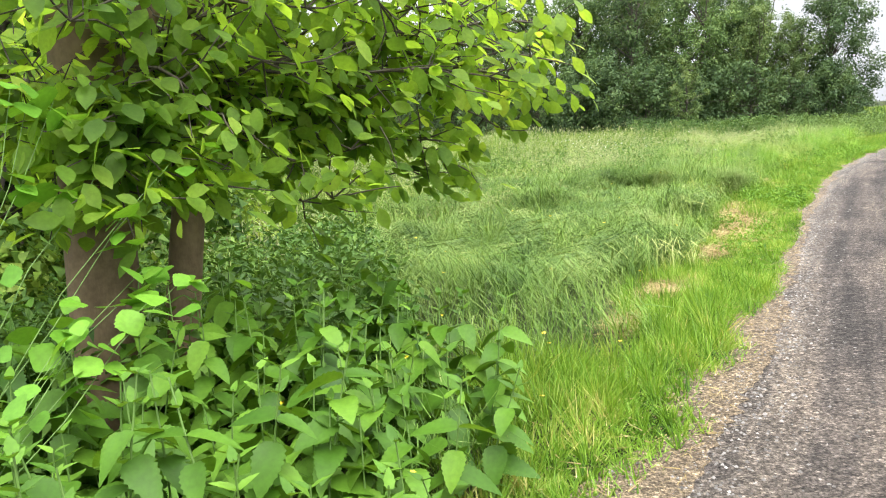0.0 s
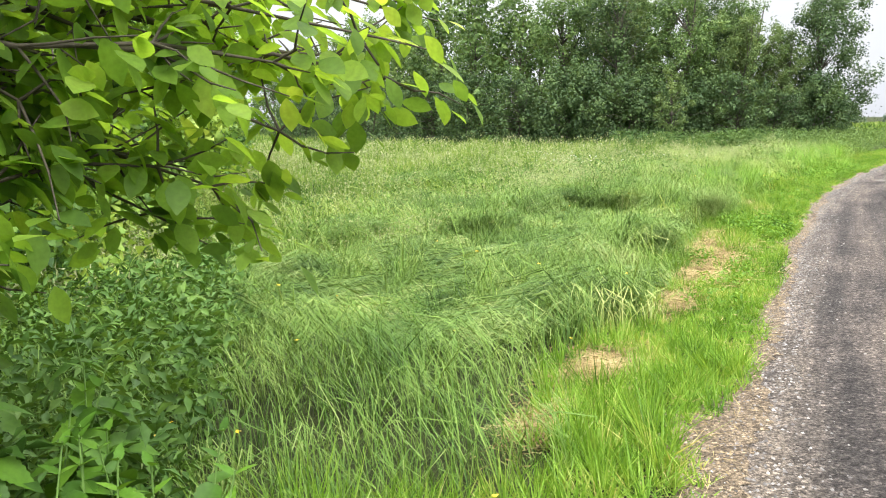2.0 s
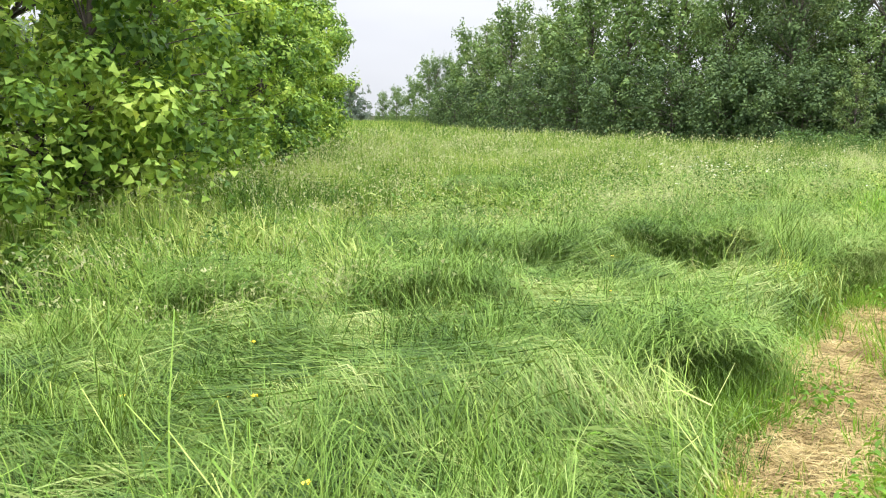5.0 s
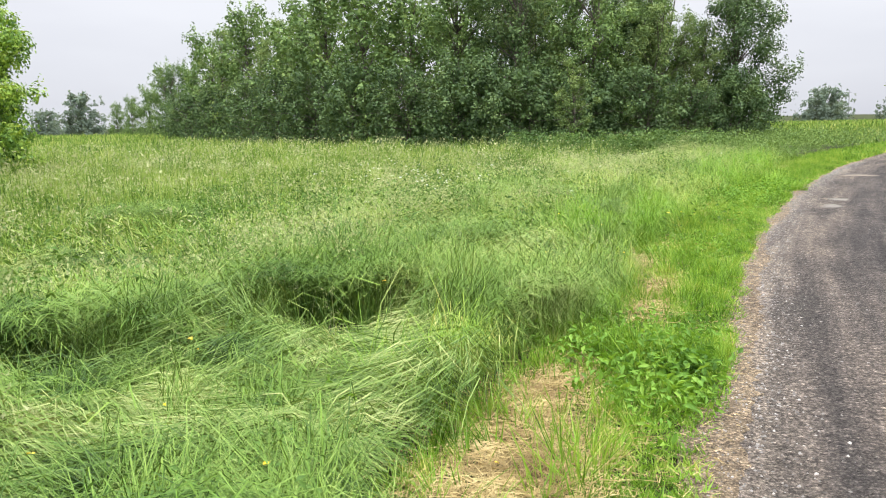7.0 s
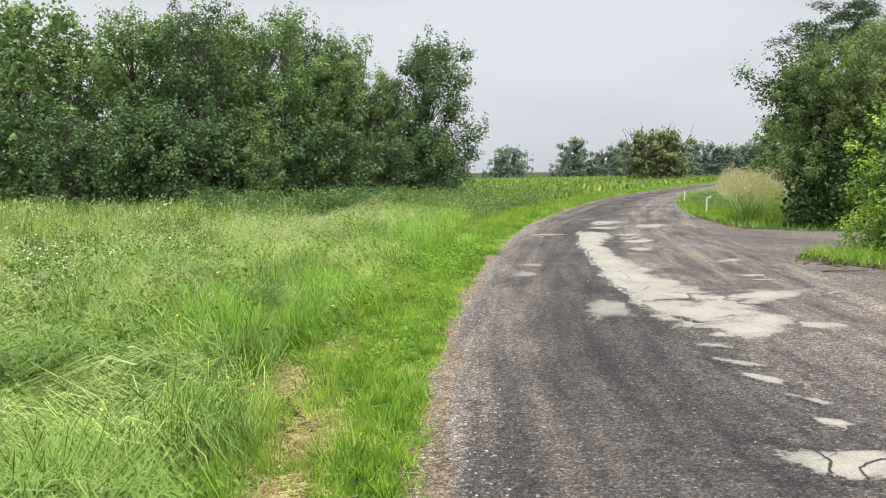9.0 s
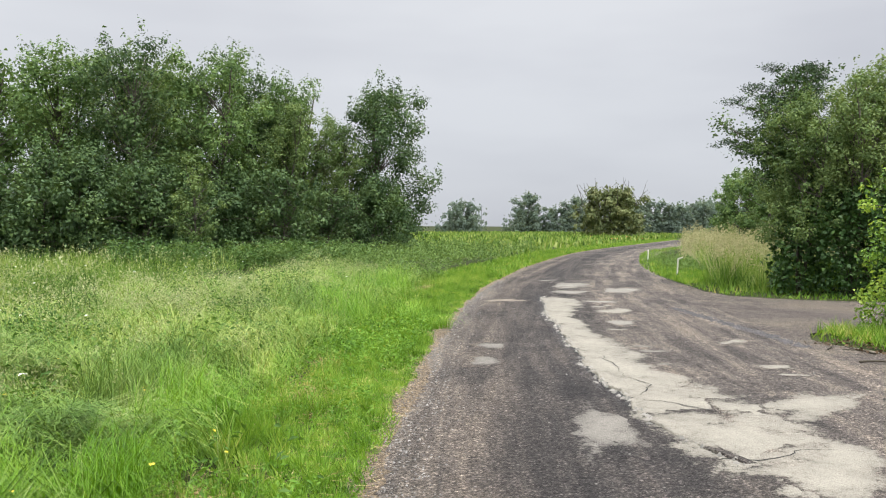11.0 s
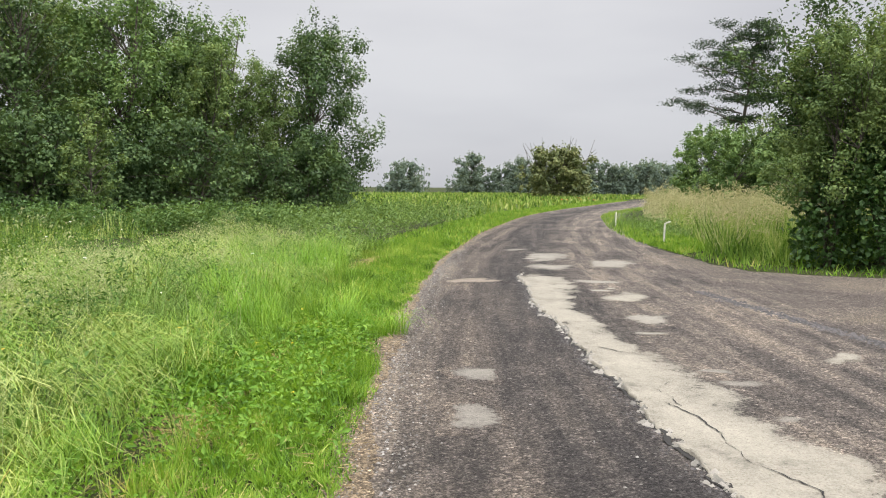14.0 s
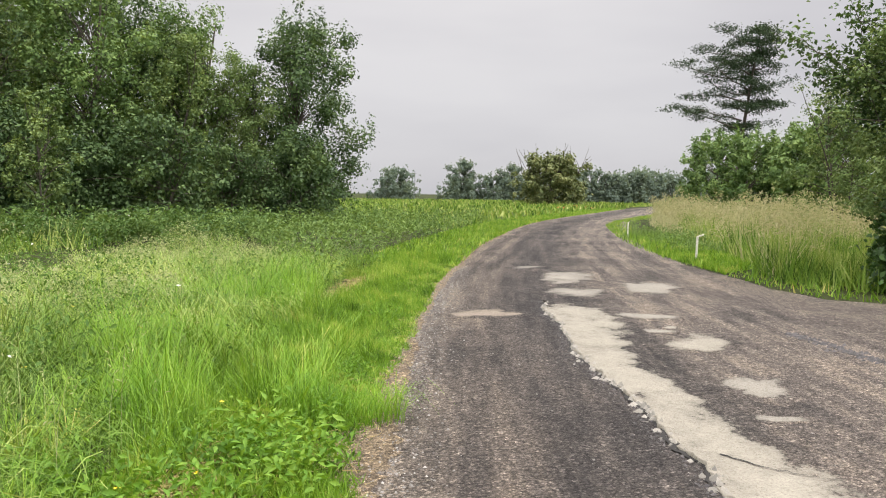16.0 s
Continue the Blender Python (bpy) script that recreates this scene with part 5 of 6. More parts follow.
corner = corner[inside(corner, np.array([(16.5, 20.6), (17.4, 22.2), (18.4, 22.1), (19.8, 21.4), (19.0, 20.6), (17.4, 20.2)])) & ~inside(corner, ROAD_POLY) & (waves(corner, 0.6, 2.0) > -0.6)]
kc = len(corner)
stuff("verge_grass", [spikes(corner, RNG.uniform(0.08, 0.3, kc), RNG.uniform(0.008, 0.018, kc), RNG.uniform(0.2, 1.1, kc), RNG.uniform(0, 6.28, kc)), spikes(verge, hv, RNG.uniform(0.0055, 0.012, k), RNG.uniform(0.1, 1.0, k), np.arctan2(off[:, 1], off[:, 0]) + RNG.normal(0, 0.8, k)),
                      spikes(sward, RNG.uniform(0.02, 0.07, ks), RNG.uniform(0.006, 0.014, ks), RNG.uniform(0.4, 1.4, ks), RNG.uniform(0, 6.28, ks)),
                      spikes(verge_far, RNG.uniform(0.06, 0.2, kf), RNG.uniform(0.02, 0.04, kf), RNG.uniform(0.1, 0.9, kf), RNG.uniform(0, 6.28, kf)),
                      spikes(right_rim, RNG.uniform(0.06, 0.22, kr), RNG.uniform(0.015, 0.03, kr), RNG.uniform(0.1, 0.9, kr), RNG.uniform(0, 6.28, kr))],
      M_VERGE, "short bright green grass on the mown verge", "grass")

dry = [along(3, 36, RNG.uniform(-0.05, 2.2, 16000), 16000)]
dry[0] = dry[0][beside(dry[0]) < tall_line(dry[0])]
for x, y, a, b, turn in STRAW:
    q = RNG.normal(0, 0.62, (int((30000 if y < 14 else 17000) * min(a, 1.3) * b), 2)) * (a, b)
    c, s = np.cos(radians(turn)), np.sin(radians(turn))
    dry.append(np.column_stack([x + q[:, 0] * c - q[:, 1] * s, y + q[:, 0] * s + q[:, 1] * c]))
dry = np.concatenate(dry)
k = len(dry)
stuff("dry_straw", [straws(dry, RNG.uniform(0.04, 0.15, k), RNG.uniform(0.0025, 0.005, k), RNG.uniform(0, 6.28, k), 0.004 + 0.045 * RNG.uniform(0, 1, k), RNG.normal(0.02, 0.12, k))],
      M_STRAW, "dry yellow mown straw on the verge", "straw")


litter = scatter(16.0, 20.5, 17.0, 21.4, 260)
litter = litter[~inside(litter, ROAD_POLY) | (RNG.uniform(size=len(litter)) < 0.06 + 0.3 * (litter[:, 0] > 16.1))]
litter = litter[litter[:, 0] - 15.6 > 0.25 * np.abs(litter[:, 1] - 20.2)]
stuff("leaf_litter", [leaf_cards(np.column_stack([litter, 0.012 + 0.03 * RNG.uniform(0, 1, len(litter))]), 0.055, 1.4, 0.6)], M_LITTER, "brown dead leaves and twigs littering the corner of the turning", "leaf litter")


def seed_heads(xy, h, size):
    """Thin stalks with a loose nodding head of little spikes each."""
    k = len(xy)
    az = RNG.uniform(0, 6.28, k)
    stalk = arcs(xy, h, np.full(k, 0.0025) * (size / 0.07), np.full(k, 0.25), az, 0.0, 0.2)
    top = xy + np.column_stack([np.cos(az), np.sin(az)]) * (h * 0.17)[:, None]
    heads = []
    for q in range(6):
        c = np.column_stack([top + RNG.normal(0, size * 0.28, (k, 2)), h * 0.95 - size * 0.35 * q * RNG.uniform(0.5, 1.2, k) + 0.02])
        heads.append(leaf_cards(c, size * 0.42, 0.2, 0.22))
    return [stalk, *heads]


def fluff(xy, h, spread, size, per):
    """Soft flowering tops: a loose drift of tiny pale spikelets over each tuft."""
    k = len(xy)
    hh = tall_height(xy, h) * RNG.uniform(0.7, 1.15, k)
    c = np.column_stack([np.repeat(xy, per, 0) + RNG.normal(0, spread, (k * per, 2)), np.repeat(hh, per) - np.abs(RNG.normal(0, spread * 1.6, k * per))])
    k = len(c)
    long = RNG.normal(size=(k, 3)) * np.array([0.6, 0.6, 1.0])
    long *= (size * RNG.uniform(0.5, 1.2, k) / np.linalg.norm(long, axis=1))[:, None]
    wide = RNG.normal(size=(k, 3)) * size * 0.16
    return np.stack([c - wide, c + wide, c + long], 1).reshape(-1, 3), None, np.arange(k)[:, None] * 3 + np.array([[0, 1, 2]])


sh = near[RNG.choice(len(near), 1100, replace=False)]
sh = sh[sh[:, 1] > 9]
sm = mid[RNG.choice(len(mid), 1300, replace=False)]
sm = sm[sm[:, 1] > 11]
soft = near[(waves(near, 1.9, 3.3) > -0.1) & (near[:, 1] > 11) & (beside(near) > 2.6)]
soft = soft[RNG.choice(len(soft), 7500, replace=False)]
soft_mid = mid[waves(mid, 2.6, 3.3) > -0.2]
soft_mid = soft_mid[RNG.choice(len(soft_mid), 11000, replace=False)]
soft_far = far[RNG.choice(len(far), 9000, replace=False)]
stuff("seed_heads", [p for q, size, h in ((sh, 0.06, 0.6), (sm, 0.075, 0.64)) for p in seed_heads(q, h * RNG.uniform(0.75, 1.2, len(q)), size)]
      + [fluff(soft, 0.47, 0.04, 0.03, 7), fluff(soft_mid, 0.58, 0.07, 0.045, 5), fluff(soft_far, 0.66, 0.14, 0.1, 4)], M_SEED, "pale seed heads above the meadow grass", "grass")


# ---------------------------------------------------------------- weeds, brambles and ripe grass
def weeds(xy, h, leaf, per):
    """Leafy weed stems: leaves all the way up each stem."""
    k = len(xy)
    hh = h * RNG.uniform(0.5, 1.15, k) * (1 + 0.25 * waves(xy, 2.0, 2.0))
    t = RNG.uniform(0.15, 1.0, (k, per))
    c = np.repeat(xy, per, 0) + RNG.normal(0, leaf * 1.1, (k * per, 2))
    return leaf_cards(np.column_stack([c, (hh[:, None] * t).ravel()]), leaf, 0.6, 0.42)


band = scatter(0, 34, 27, 56, 9)
db = beside(band)
band = band[(db > tall_line(band) + 0.2 + 0.6 * RNG.uniform(size=len(band))) & (band[:, 1] - 27 > 0.35 * np.abs(band[:, 0] - 17)) & (waves(band, 4, 1.0) > -0.5) & (band[:, 0] > 14.5 + 2 * waves(band, 5, 2.0))]
heart = np.concatenate([along(10, 34, RNG.uniform(1.5, 9.0, 150), 150), np.array([(8.3, 36.0), (6.1, 20.9), (9.3, 28.5), (6.6, 22.5), (7.3, 18.9), (12.3, 33.7), (14.5, 36.0), (11.2, 29.1), (7.15, 24.7), (1.2, 19.8), (5.3, 17.1), (6.3, 20.3), (8.9, 27.8), (10.5, 31.0), (6.9, 23.6), (3.9, 17.6), (2.9, 18.4)])])
heart = heart[np.hypot(heart[:, 0] - 3.5, heart[:, 1] - 11) > 2.2]
clumps = np.repeat(heart, 17, 0) + RNG.normal(0, 0.3, (len(heart) * 17, 2)) * np.repeat(RNG.uniform(0.6, 1.7, len(heart)), 17)[:, None]
clumps = clumps[(within_any(clumps, PITS, 1.3) < 0.0) & (within_any(clumps, LODGED) < -0.1)]
loose = along(12, 32, RNG.uniform(1.5, 6.0, 500), 500)
loose = loose[(within_any(loose, PITS, 1.3) < 0.0) & (within_any(loose, LODGED) < -0.1)]
low_weed = along(9, 29, RNG.uniform(0.25, 1.9, 2600), 2600)
low_weed = low_weed[(waves(low_weed, 1.3, 6.5) > 0.15) | (np.hypot(low_weed[:, 0] - 9.3, low_weed[:, 1] - 22.6) < 1.1)]
leafy = np.concatenate([np.array([(10.3, 23.4)]) + RNG.normal(0, 1, (330, 2)) * np.array([0.42, 0.6]), np.array([(6.05, 13.55)]) + RNG.normal(0, 1, (260, 2)) * np.array([0.22, 0.4]), np.array([(11.5, 24.3)]) + RNG.normal(0, 1, (90, 2)) * np.array([0.2, 0.35])])
leafy = leafy[beside(leafy) > 0.12]
stuff("weeds", [weeds(band, 0.85, 0.1, 15)], M_WEED, "grey-green leafy weeds along the wood", "weeds")
stuff("meadow_weeds", [weeds(loose, 0.6, 0.05, 14), weeds(np.array([(4.0, 11.45)]) + RNG.normal(0, 0.2, (70, 2)), 0.46, 0.035, 12), weeds(np.array([(3.9, 15.3)]) + RNG.normal(0, 1, (90, 2)) * np.array([0.6, 0.15]), 0.62, 0.04, 12), weeds(np.array([(2.2, 12.5)]) + RNG.normal(0, 0.22, (60, 2)), 0.6, 0.04, 12), weeds(clumps, 0.6, 0.06, 12)], M_HERB, "leafy dark green weeds among the meadow grass", "weeds")
rank = scatter(23.6, 31, 31, 42, 9)
rank = rank[inside(rank, np.array([(25.2, 34.0), (26.6, 33.8), (31.5, 40.0), (30.6, 41.2)]))]
stuff("rank_weeds", [weeds(rank, 0.55, 0.08, 16), meadow_far(np.repeat(rank, 6, 0) + RNG.normal(0, 0.3, (len(rank) * 6, 2)), 0.5, 0.025)], M_WEED, "rank green weeds behind the marker stakes", "weeds")
stuff("verge_weeds", [weeds(low_weed, 0.2, 0.045, 9), weeds(leafy[leafy[:, 1] > 20], 0.24, 0.058, 12), weeds(leafy[leafy[:, 1] < 20], 0.2, 0.055, 12)], M_LEAFY, "low leafy weeds in the verge grass", "weeds")
thicket = scatter(9, 18.5, 40, 49, 34)
thicket = thicket[np.abs(thicket[:, 1] - (45.5 - 0.1 * thicket[:, 0] + 1.2 * waves(thicket, 6, 1.0))) < 1.2]
stuff("bramble_thicket", [weeds(thicket, 0.95, 0.13, 17)], M_BRAMBLE, "dark green bramble thicket below the trees", "brambles")

RIPE_AREA = np.array([(22.9, 29.6), (23.4, 30.4), (24.4, 31.2), (28.0, 35.4), (33.4, 42.4), (41.6, 51.2), (60.0, 66.5), (70.0, 40.0), (29.0, 31.6)])
ripe = scatter(21, 62, 22, 66, 24)
ripe = ripe[inside(ripe, RIPE_AREA)]
green = scatter(21, 50, 22, 52, 110)
green = green[inside(green, np.array([(21.9, 28.4), (22.9, 30.2), (24.4, 31.2), (28.0, 35.4), (33.2, 41.2), (40.0, 47.5), (70.0, 40.0), (24.8, 27.2), (22.2, 27.4)]))]
stuff("ripe_grass", [meadow_far(ripe, 1.05, 0.02)] + [leaf_cards(np.column_stack([ripe + RNG.normal(0, 0.06, ripe.shape), tall_height(ripe, 1.0) * RNG.uniform(0.75, 1.15, len(ripe))]), 0.13, 0.1, 0.2) for _ in range(4)],
      M_PALE, "tall ripe straw-coloured grass beside the track", "grass")
stuff("ripe_grass_foot", [meadow_far(green, 0.72, 0.026), meadow_far(green[::2] + 0.07, 0.85, 0.02)], M_TALL, "green foot of the tall ripe grass", "grass")


# ---------------------------------------------------------------- woods and hedges
def g(seed, *a, **k):
    return grow(np.random.default_rng(seed), *a, **k)


def wood_row(kinds, spots, group):
    """Copies of the kinds at (x, y, size, kind) spots."""
    r = np.random.default_rng(12)
    for x, y, size, kind in spots:
        c = put_copy(kinds[kind], x, y, r.uniform(0, 360), size)
        c["group"] = group


wood_a = tree("tree", "broad-leaved tree in full green leaf at the wood's edge", "tree", g(1, 9.8, 3.0, 0.03, 0.16, 22, 21000, 0.142, 0.6, clump=0.075, fill=0.3, skirt=0.1, chips=True), M_BARK, M_FAR, at(14.3, 52.0, 0, 0.98))
wood_b = tree("tree", "dark leafy tree in the dense wood", "tree", g(2, 10.2, 2.9, 0.03, 0.17, 22, 21000, 0.142, 0.55, clump=0.075, fill=0.3, skirt=0.1, chips=True), M_BARK, M_FARDARK, at(10.5, 53.0, 0, 0.98))
wood_c = tree("tree", "grey-green willow with upright shoots at the wood's edge", "tree", g(3, 9.0, 2.1, 0.03, 0.07, 9, 16500, 0.122, 0.55, stems=4, clump=0.06, fill=0.3, skirt=0.1, chips=True), M_BARK, M_FARLIGHT, at(17.4, 51.8, 0, 0.86))
wood_d = tree("shrub", "low bushy shrub at the foot of the wood", "shrub", g(4, 4.2, 2.0, 0.0, 0.05, 7, 7500, 0.15, 0.55, stems=3, clump=0.12, fill=0.3, skirt=0.2, chips=True), M_BARK, M_FARDARK, at(16.0, 48.8))
tree("tree", "open-crowned tree standing at the end of the wood", "tree", g(16, 8.9, 2.5, 0.08, 0.17, 20, 30000, 0.13, 0.5, clump=0.092, fill=0.2, skirt=0.06, chips=True), M_BARK, M_FARDARK, at(22.75, 52.9))
tree("shrub", "pale yellow-green sapling in front of the wood", "shrub", g(8, 4.3, 0.8, 0.1, 0.04, 9, 4200, 0.11, 0.6, clump=0.06), M_BARK, M_FARLIGHT, at(12.4, 45.6))
wood_back = tree("tree", "leafy tree deeper inside the wood", "tree", g(5, 10.2, 2.9, 0.03, 0.15, 16, 9000, 0.24, 0.6, clump=0.09, skirt=0.2, chips=True), M_BARK, M_FAR, at(13.0, 61.5))
KINDS = {"e": wood_back, "a": wood_a, "b": wood_b, "c": wood_c, "d": wood_d}
NEAR_WOOD = [(21.9, 50.9, 0.95, 'd'), (22.7, 52.2, 0.8, 'd'), (15.0, 50.6, 1.0, 'd'), (12.0, 51.0, 1.05, 'd'), (8.8, 51.2, 1.1, 'd'), (20.0, 52.2, 0.78, 'c'), (17.0, 54.5, 0.89, 'b'), (18.4, 53.6, 0.91, 'a'), (20.8, 54.2, 0.64, 'c'), (20.2, 50.8, 0.75, 'd'), (18.6, 50.2, 0.8, 'd'), (13.2, 49.2, 0.8, 'd'), (10.4, 49.5, 1.0, 'd'), (7.4, 51.5, 1.15, 'd'), (12.0, 55.0, 1.1, 'c'), (8.0, 55.5, 1.0, 'a'), (5.2, 57.5, 0.98, 'e'), (4.6, 53.8, 1.1, 'd'), (2.4, 60.0, 1.1, 'e'), (1.8, 57.0, 1.21, 'd'), (-0.4, 64.0, 1.09, 'e')]
DEEP_WOOD = [(-1.2, 61.0, 1.2, 'd'), (-3.0, 68.5, 0.89, 'e'), (-4.0, 66.0, 1.2, 'd'), (-5.4, 74.0, 1.12, 'c'), (-7.0, 72.0, 1.2, 'd'), (-8.5, 80.0, 1.13, 'e'), (-11.5, 87.0, 1.22, 'c'), (-15.0, 95.0, 1.07, 'e'), (-19.0, 104.0, 0.84, 'e'), (-23.0, 113.0, 0.89, 'b'), (-28.0, 124.0, 0.99, 'e'), (-34.0, 136.0, 0.68, 'e'), (-41.0, 150.0, 0.66, 'e'), (-49.0, 166.0, 0.61, 'e'), (15.5, 56.0, 0.98, 'b'), (18.6, 57.0, 0.85, 'a'), (12.5, 59.5, 0.99, 'e'), (7.0, 63.0, 0.92, 'e'), (2.0, 68.0, 0.91, 'e'), (-2.5, 76.0, 1.1, 'e'), (-12.0, 82.0, 1.2, 'd'), (-17.0, 92.0, 1.2, 'd'), (9.5, 57.5, 1.16, 'c')]
wood_row(KINDS, NEAR_WOOD + DEEP_WOOD, "trees of the wood")

hedge_a = tree("tree", "dense bright green hedgerow tree leafy to the ground", "tree", g(21, 6.8, 1.8, 0.02, 0.07, 16, 30000, 0.12, 0.6, stems=2, clump=0.075, skirt=0.15, chips=True), M_BARK, M_HEDGE, at(-3.2, 15.5))
hedge_b = tree("shrub", "dense green hedgerow shrub leafy to the ground", "shrub", g(22, 4.4, 1.5, 0.01, 0.05, 10, 22000, 0.1, 0.6, stems=3, clump=0.085, skirt=0.15, chips=True), M_BARK, M_HEDGE, at(-2.6, 12.3))
hedge_n = tree("shrub", "dense green hazel-like hedge shrub leafy to the ground", "shrub", g(23, 5.2, 1.7, 0.01, 0.05, 11, 30000, 0.105, 0.5, stems=3, clump=0.085, skirt=0.15), M_BARK, M_HEDGE, at(-2.6, 9.6))
r22 = np.random.default_rng(22)
for kind, x, y, s in ((hedge_a, -5.0, 20.0, 1.0), (hedge_b, -3.7, 18.2, 1.0), (hedge_a, -6.2, 25.5, 1.05), (hedge_b, -5.0, 23.0, 1.05), (hedge_a, -7.8, 31.0, 1.05), (hedge_b, -6.7, 28.5, 1.1), (hedge_a, -9.2, 36.0, 1.05), (hedge_b, -8.2, 34.0, 1.0), (hedge_n, -3.6, 12.0, 1.15), (hedge_b, -1.5, 8.6, 0.85), (hedge_b, -1.9, 6.6, 0.9)):
    put_copy(kind, x, y, r22.uniform(0, 360), s)["group"] = "hedgerow"

# far side of the turning: ivy-clad clump, shrubs, pines
clump_tree = tree("tree", "tall leafy thicket of upright stems beside the turning", "tree", g(31, 6.7, 1.5, 0.3, 0.05, 10, 22000, 0.085, 0.5, stems=5, clump=0.065, chips=True), M_BARK, M_FARLIGHT, at(24.3, 26.7, 0, 0.8))
put_copy(clump_tree, 25.6, 25.4, 140, 0.9)
put_copy(clump_tree, 23.1, 27.4, 40, 0.7)
put_copy(clump_tree, 27.4, 24.6, 75, 1.1)
put_copy(clump_tree, 26.0, 27.6, 75, 0.8)
put_copy(wood_c, 39.9, 39.2, 80, 0.76)
put_copy(wood_a, 42.5, 37.0, 10, 0.8)
put_copy(wood_c, 37.4, 34.8, 200, 0.85)
put_copy(clump_tree, 30.8, 30.0, 250, 0.8)


def leaning_tree():
    """A thin dark tree leaning out of the thicket over the ripe grass, leafy along its outer half."""
    r = np.random.default_rng(35)
    base = tagged(new("tree"), "thin dark-leaved tree leaning out of the thicket", "tree")
    base.location = (24.2, 26.9, 0)
    foot = np.zeros(3)
    segs, spots = [], []
    for aim in ((-1.6, 1.9, 3.9), (-1.2, 1.5, 4.4), (-0.7, 1.1, 4.8), (-1.3, 1.5, 3.4)):
        p, aim = foot, np.array(aim)
        for k in range(9):
            f = (k + 1) / 9
            q = np.array([aim[0] * f ** 1.6, aim[1] * f ** 1.6, aim[2] * f ** 0.75]) + r.normal(0, 0.05, 3)
            segs.append((p, q, 0.05 * (1.05 - f), 0.05 * (1.0 - f) + 0.006))
            if f > 0.5:
                for _ in range(5):
                    d = r.normal(size=3) * np.array([0.5, 0.5, 0.4])
                    segs.append((q, q + d, 0.01, 0.004))
                    spots.append(q + d * r.uniform(0.3, 1.2, (75, 1)) + r.normal(0, 0.14, (75, 3)))
            p = q
    v, q = tubes(segs, 4)
    part("trunk", mesh_of("trunk", v, q, None, M_BARK, True), M_BARK, base)
    lv, _, lt = leaf_cards(np.concatenate(spots), 0.095, 0.3, 0.62, r)
    part("crown", mesh_of("crown", lv, None, lt, M_FARDARK), M_FARDARK, base)
    return base


leaning_tree()


def ivy(x0, y0):
    """A mound of ivy round the foot of the thicket."""
    r = np.random.default_rng(44)
    k = 9000
    a, u = r.uniform(0, 6.28, k), r.uniform(0, 1, k)
    rad = 1.3 * np.sqrt(np.clip(1 - (u * 0.9) ** 2, 0, 1)) * (1 + 0.18 * np.sin(3 * a) + 0.12 * np.sin(7 * a + 4 * u))
    c = np.column_stack([x0 + rad * np.cos(a), y0 + rad * np.sin(a), 0.06 + u * 2.3]) + r.normal(0, 0.1, (k, 3))
    c[:, 2] = np.abs(c[:, 2])
    return leaf_cards(c, 0.11, 0.3, 0.85, r)


stuff("ivy", [ivy(23.95, 26.85), ivy(25.9, 25.4)], M_IVY, "dark glossy ivy mounded round the foot of the thicket", "ivy")
tree("shrub", "light green shrub at the corner of the turning", "shrub", g(33, 3.0, 1.4, 0.0, 0.03, 9, 11000, 0.075, 0.5, stems=3, clump=0.1, skirt=0.2), M_BARK, M_HEDGE, at(18.7, 20.9, 0, 0.95))
mid_tree = tree("tree", "rounded mid-green tree beyond the tall grass", "tree", g(34, 6.0, 2.9, 0.01, 0.12, 22, 18000, 0.19, 0.5, clump=0.085, fill=0.3, skirt=0.25, chips=True), M_BARK, M_FAR, at(48.0, 52.5, 0, 0.9))
put_copy(mid_tree, 55.0, 52.0, 100, 0.9)
put_copy(mid_tree, 47.0, 44.0, 200, 0.95)
put_copy(mid_tree, 46.5, 48.8, 60, 0.85)
put_copy(mid_tree, 48.0, 46.6, 310, 0.9)


def pine(seed, height):
    """A Scots pine: bare lower trunk, uneven flat shelves of needles reaching further on one side."""
    r = np.random.default_rng(seed)
    segs, way = limb(r, (0, 0, 0), (0.02, 0.02, 1), height, 0.34, 0.06, 8, 0.03)
    spots = []
    for k in range(30):
        t = 0.42 + 0.57 * (k + r.uniform()) / 30
        p = way[min(int(t * 8), 7)] * 1.0
        p[2] = t * height
        a = k * 2.4 + r.normal(0, 0.4)
        side = 1 + 0.5 * np.cos(a - 2.3)
        ln = (6.5 - 4.0 * max(0, t - 0.62) / 0.38) * r.uniform(0.5, 1.0) * side
        g2, w2 = limb(r, p, (np.cos(a), np.sin(a), r.uniform(0.0, 0.45)), ln, 0.1, 0.02, 5, 0.14)
        segs += g2
        for w in w2[2:]:
            for _ in range(2):
                m = w + r.normal(size=3) * np.array([0.8, 0.8, 0.2])
                spots.append(m + r.normal(size=(85, 3)) * np.array([0.5, 0.5, 0.2]))
    return tubes(segs), leaf_cards(np.concatenate(spots), 0.3, 0.6, 0.35, r)


tree("pine_tree", "tall dark pine with layered flat branches", "pine tree", pine(3, 20.4), M_BARK, M_PINE, at(85.6, 81.6))

# the far distance along the track
def dead_twigs(parent):
    """Bare grey twigs standing out of the crown."""
    r = np.random.default_rng(47)
    for k in range(30):
        x, y = r.normal(0, 2.6, 2)
        segs, _ = limb(r, (x, y, 4.6), (x * 0.09, y * 0.09, 1), r.uniform(2.4, 4.9), 0.05, 0.02, 4, 0.14)
        v, q = tubes(segs, 3)
        part("dead_twig", mesh_of("dead_twig", v, q, None, M_TWIG), M_TWIG, parent, "bare grey dead twig above the crown")


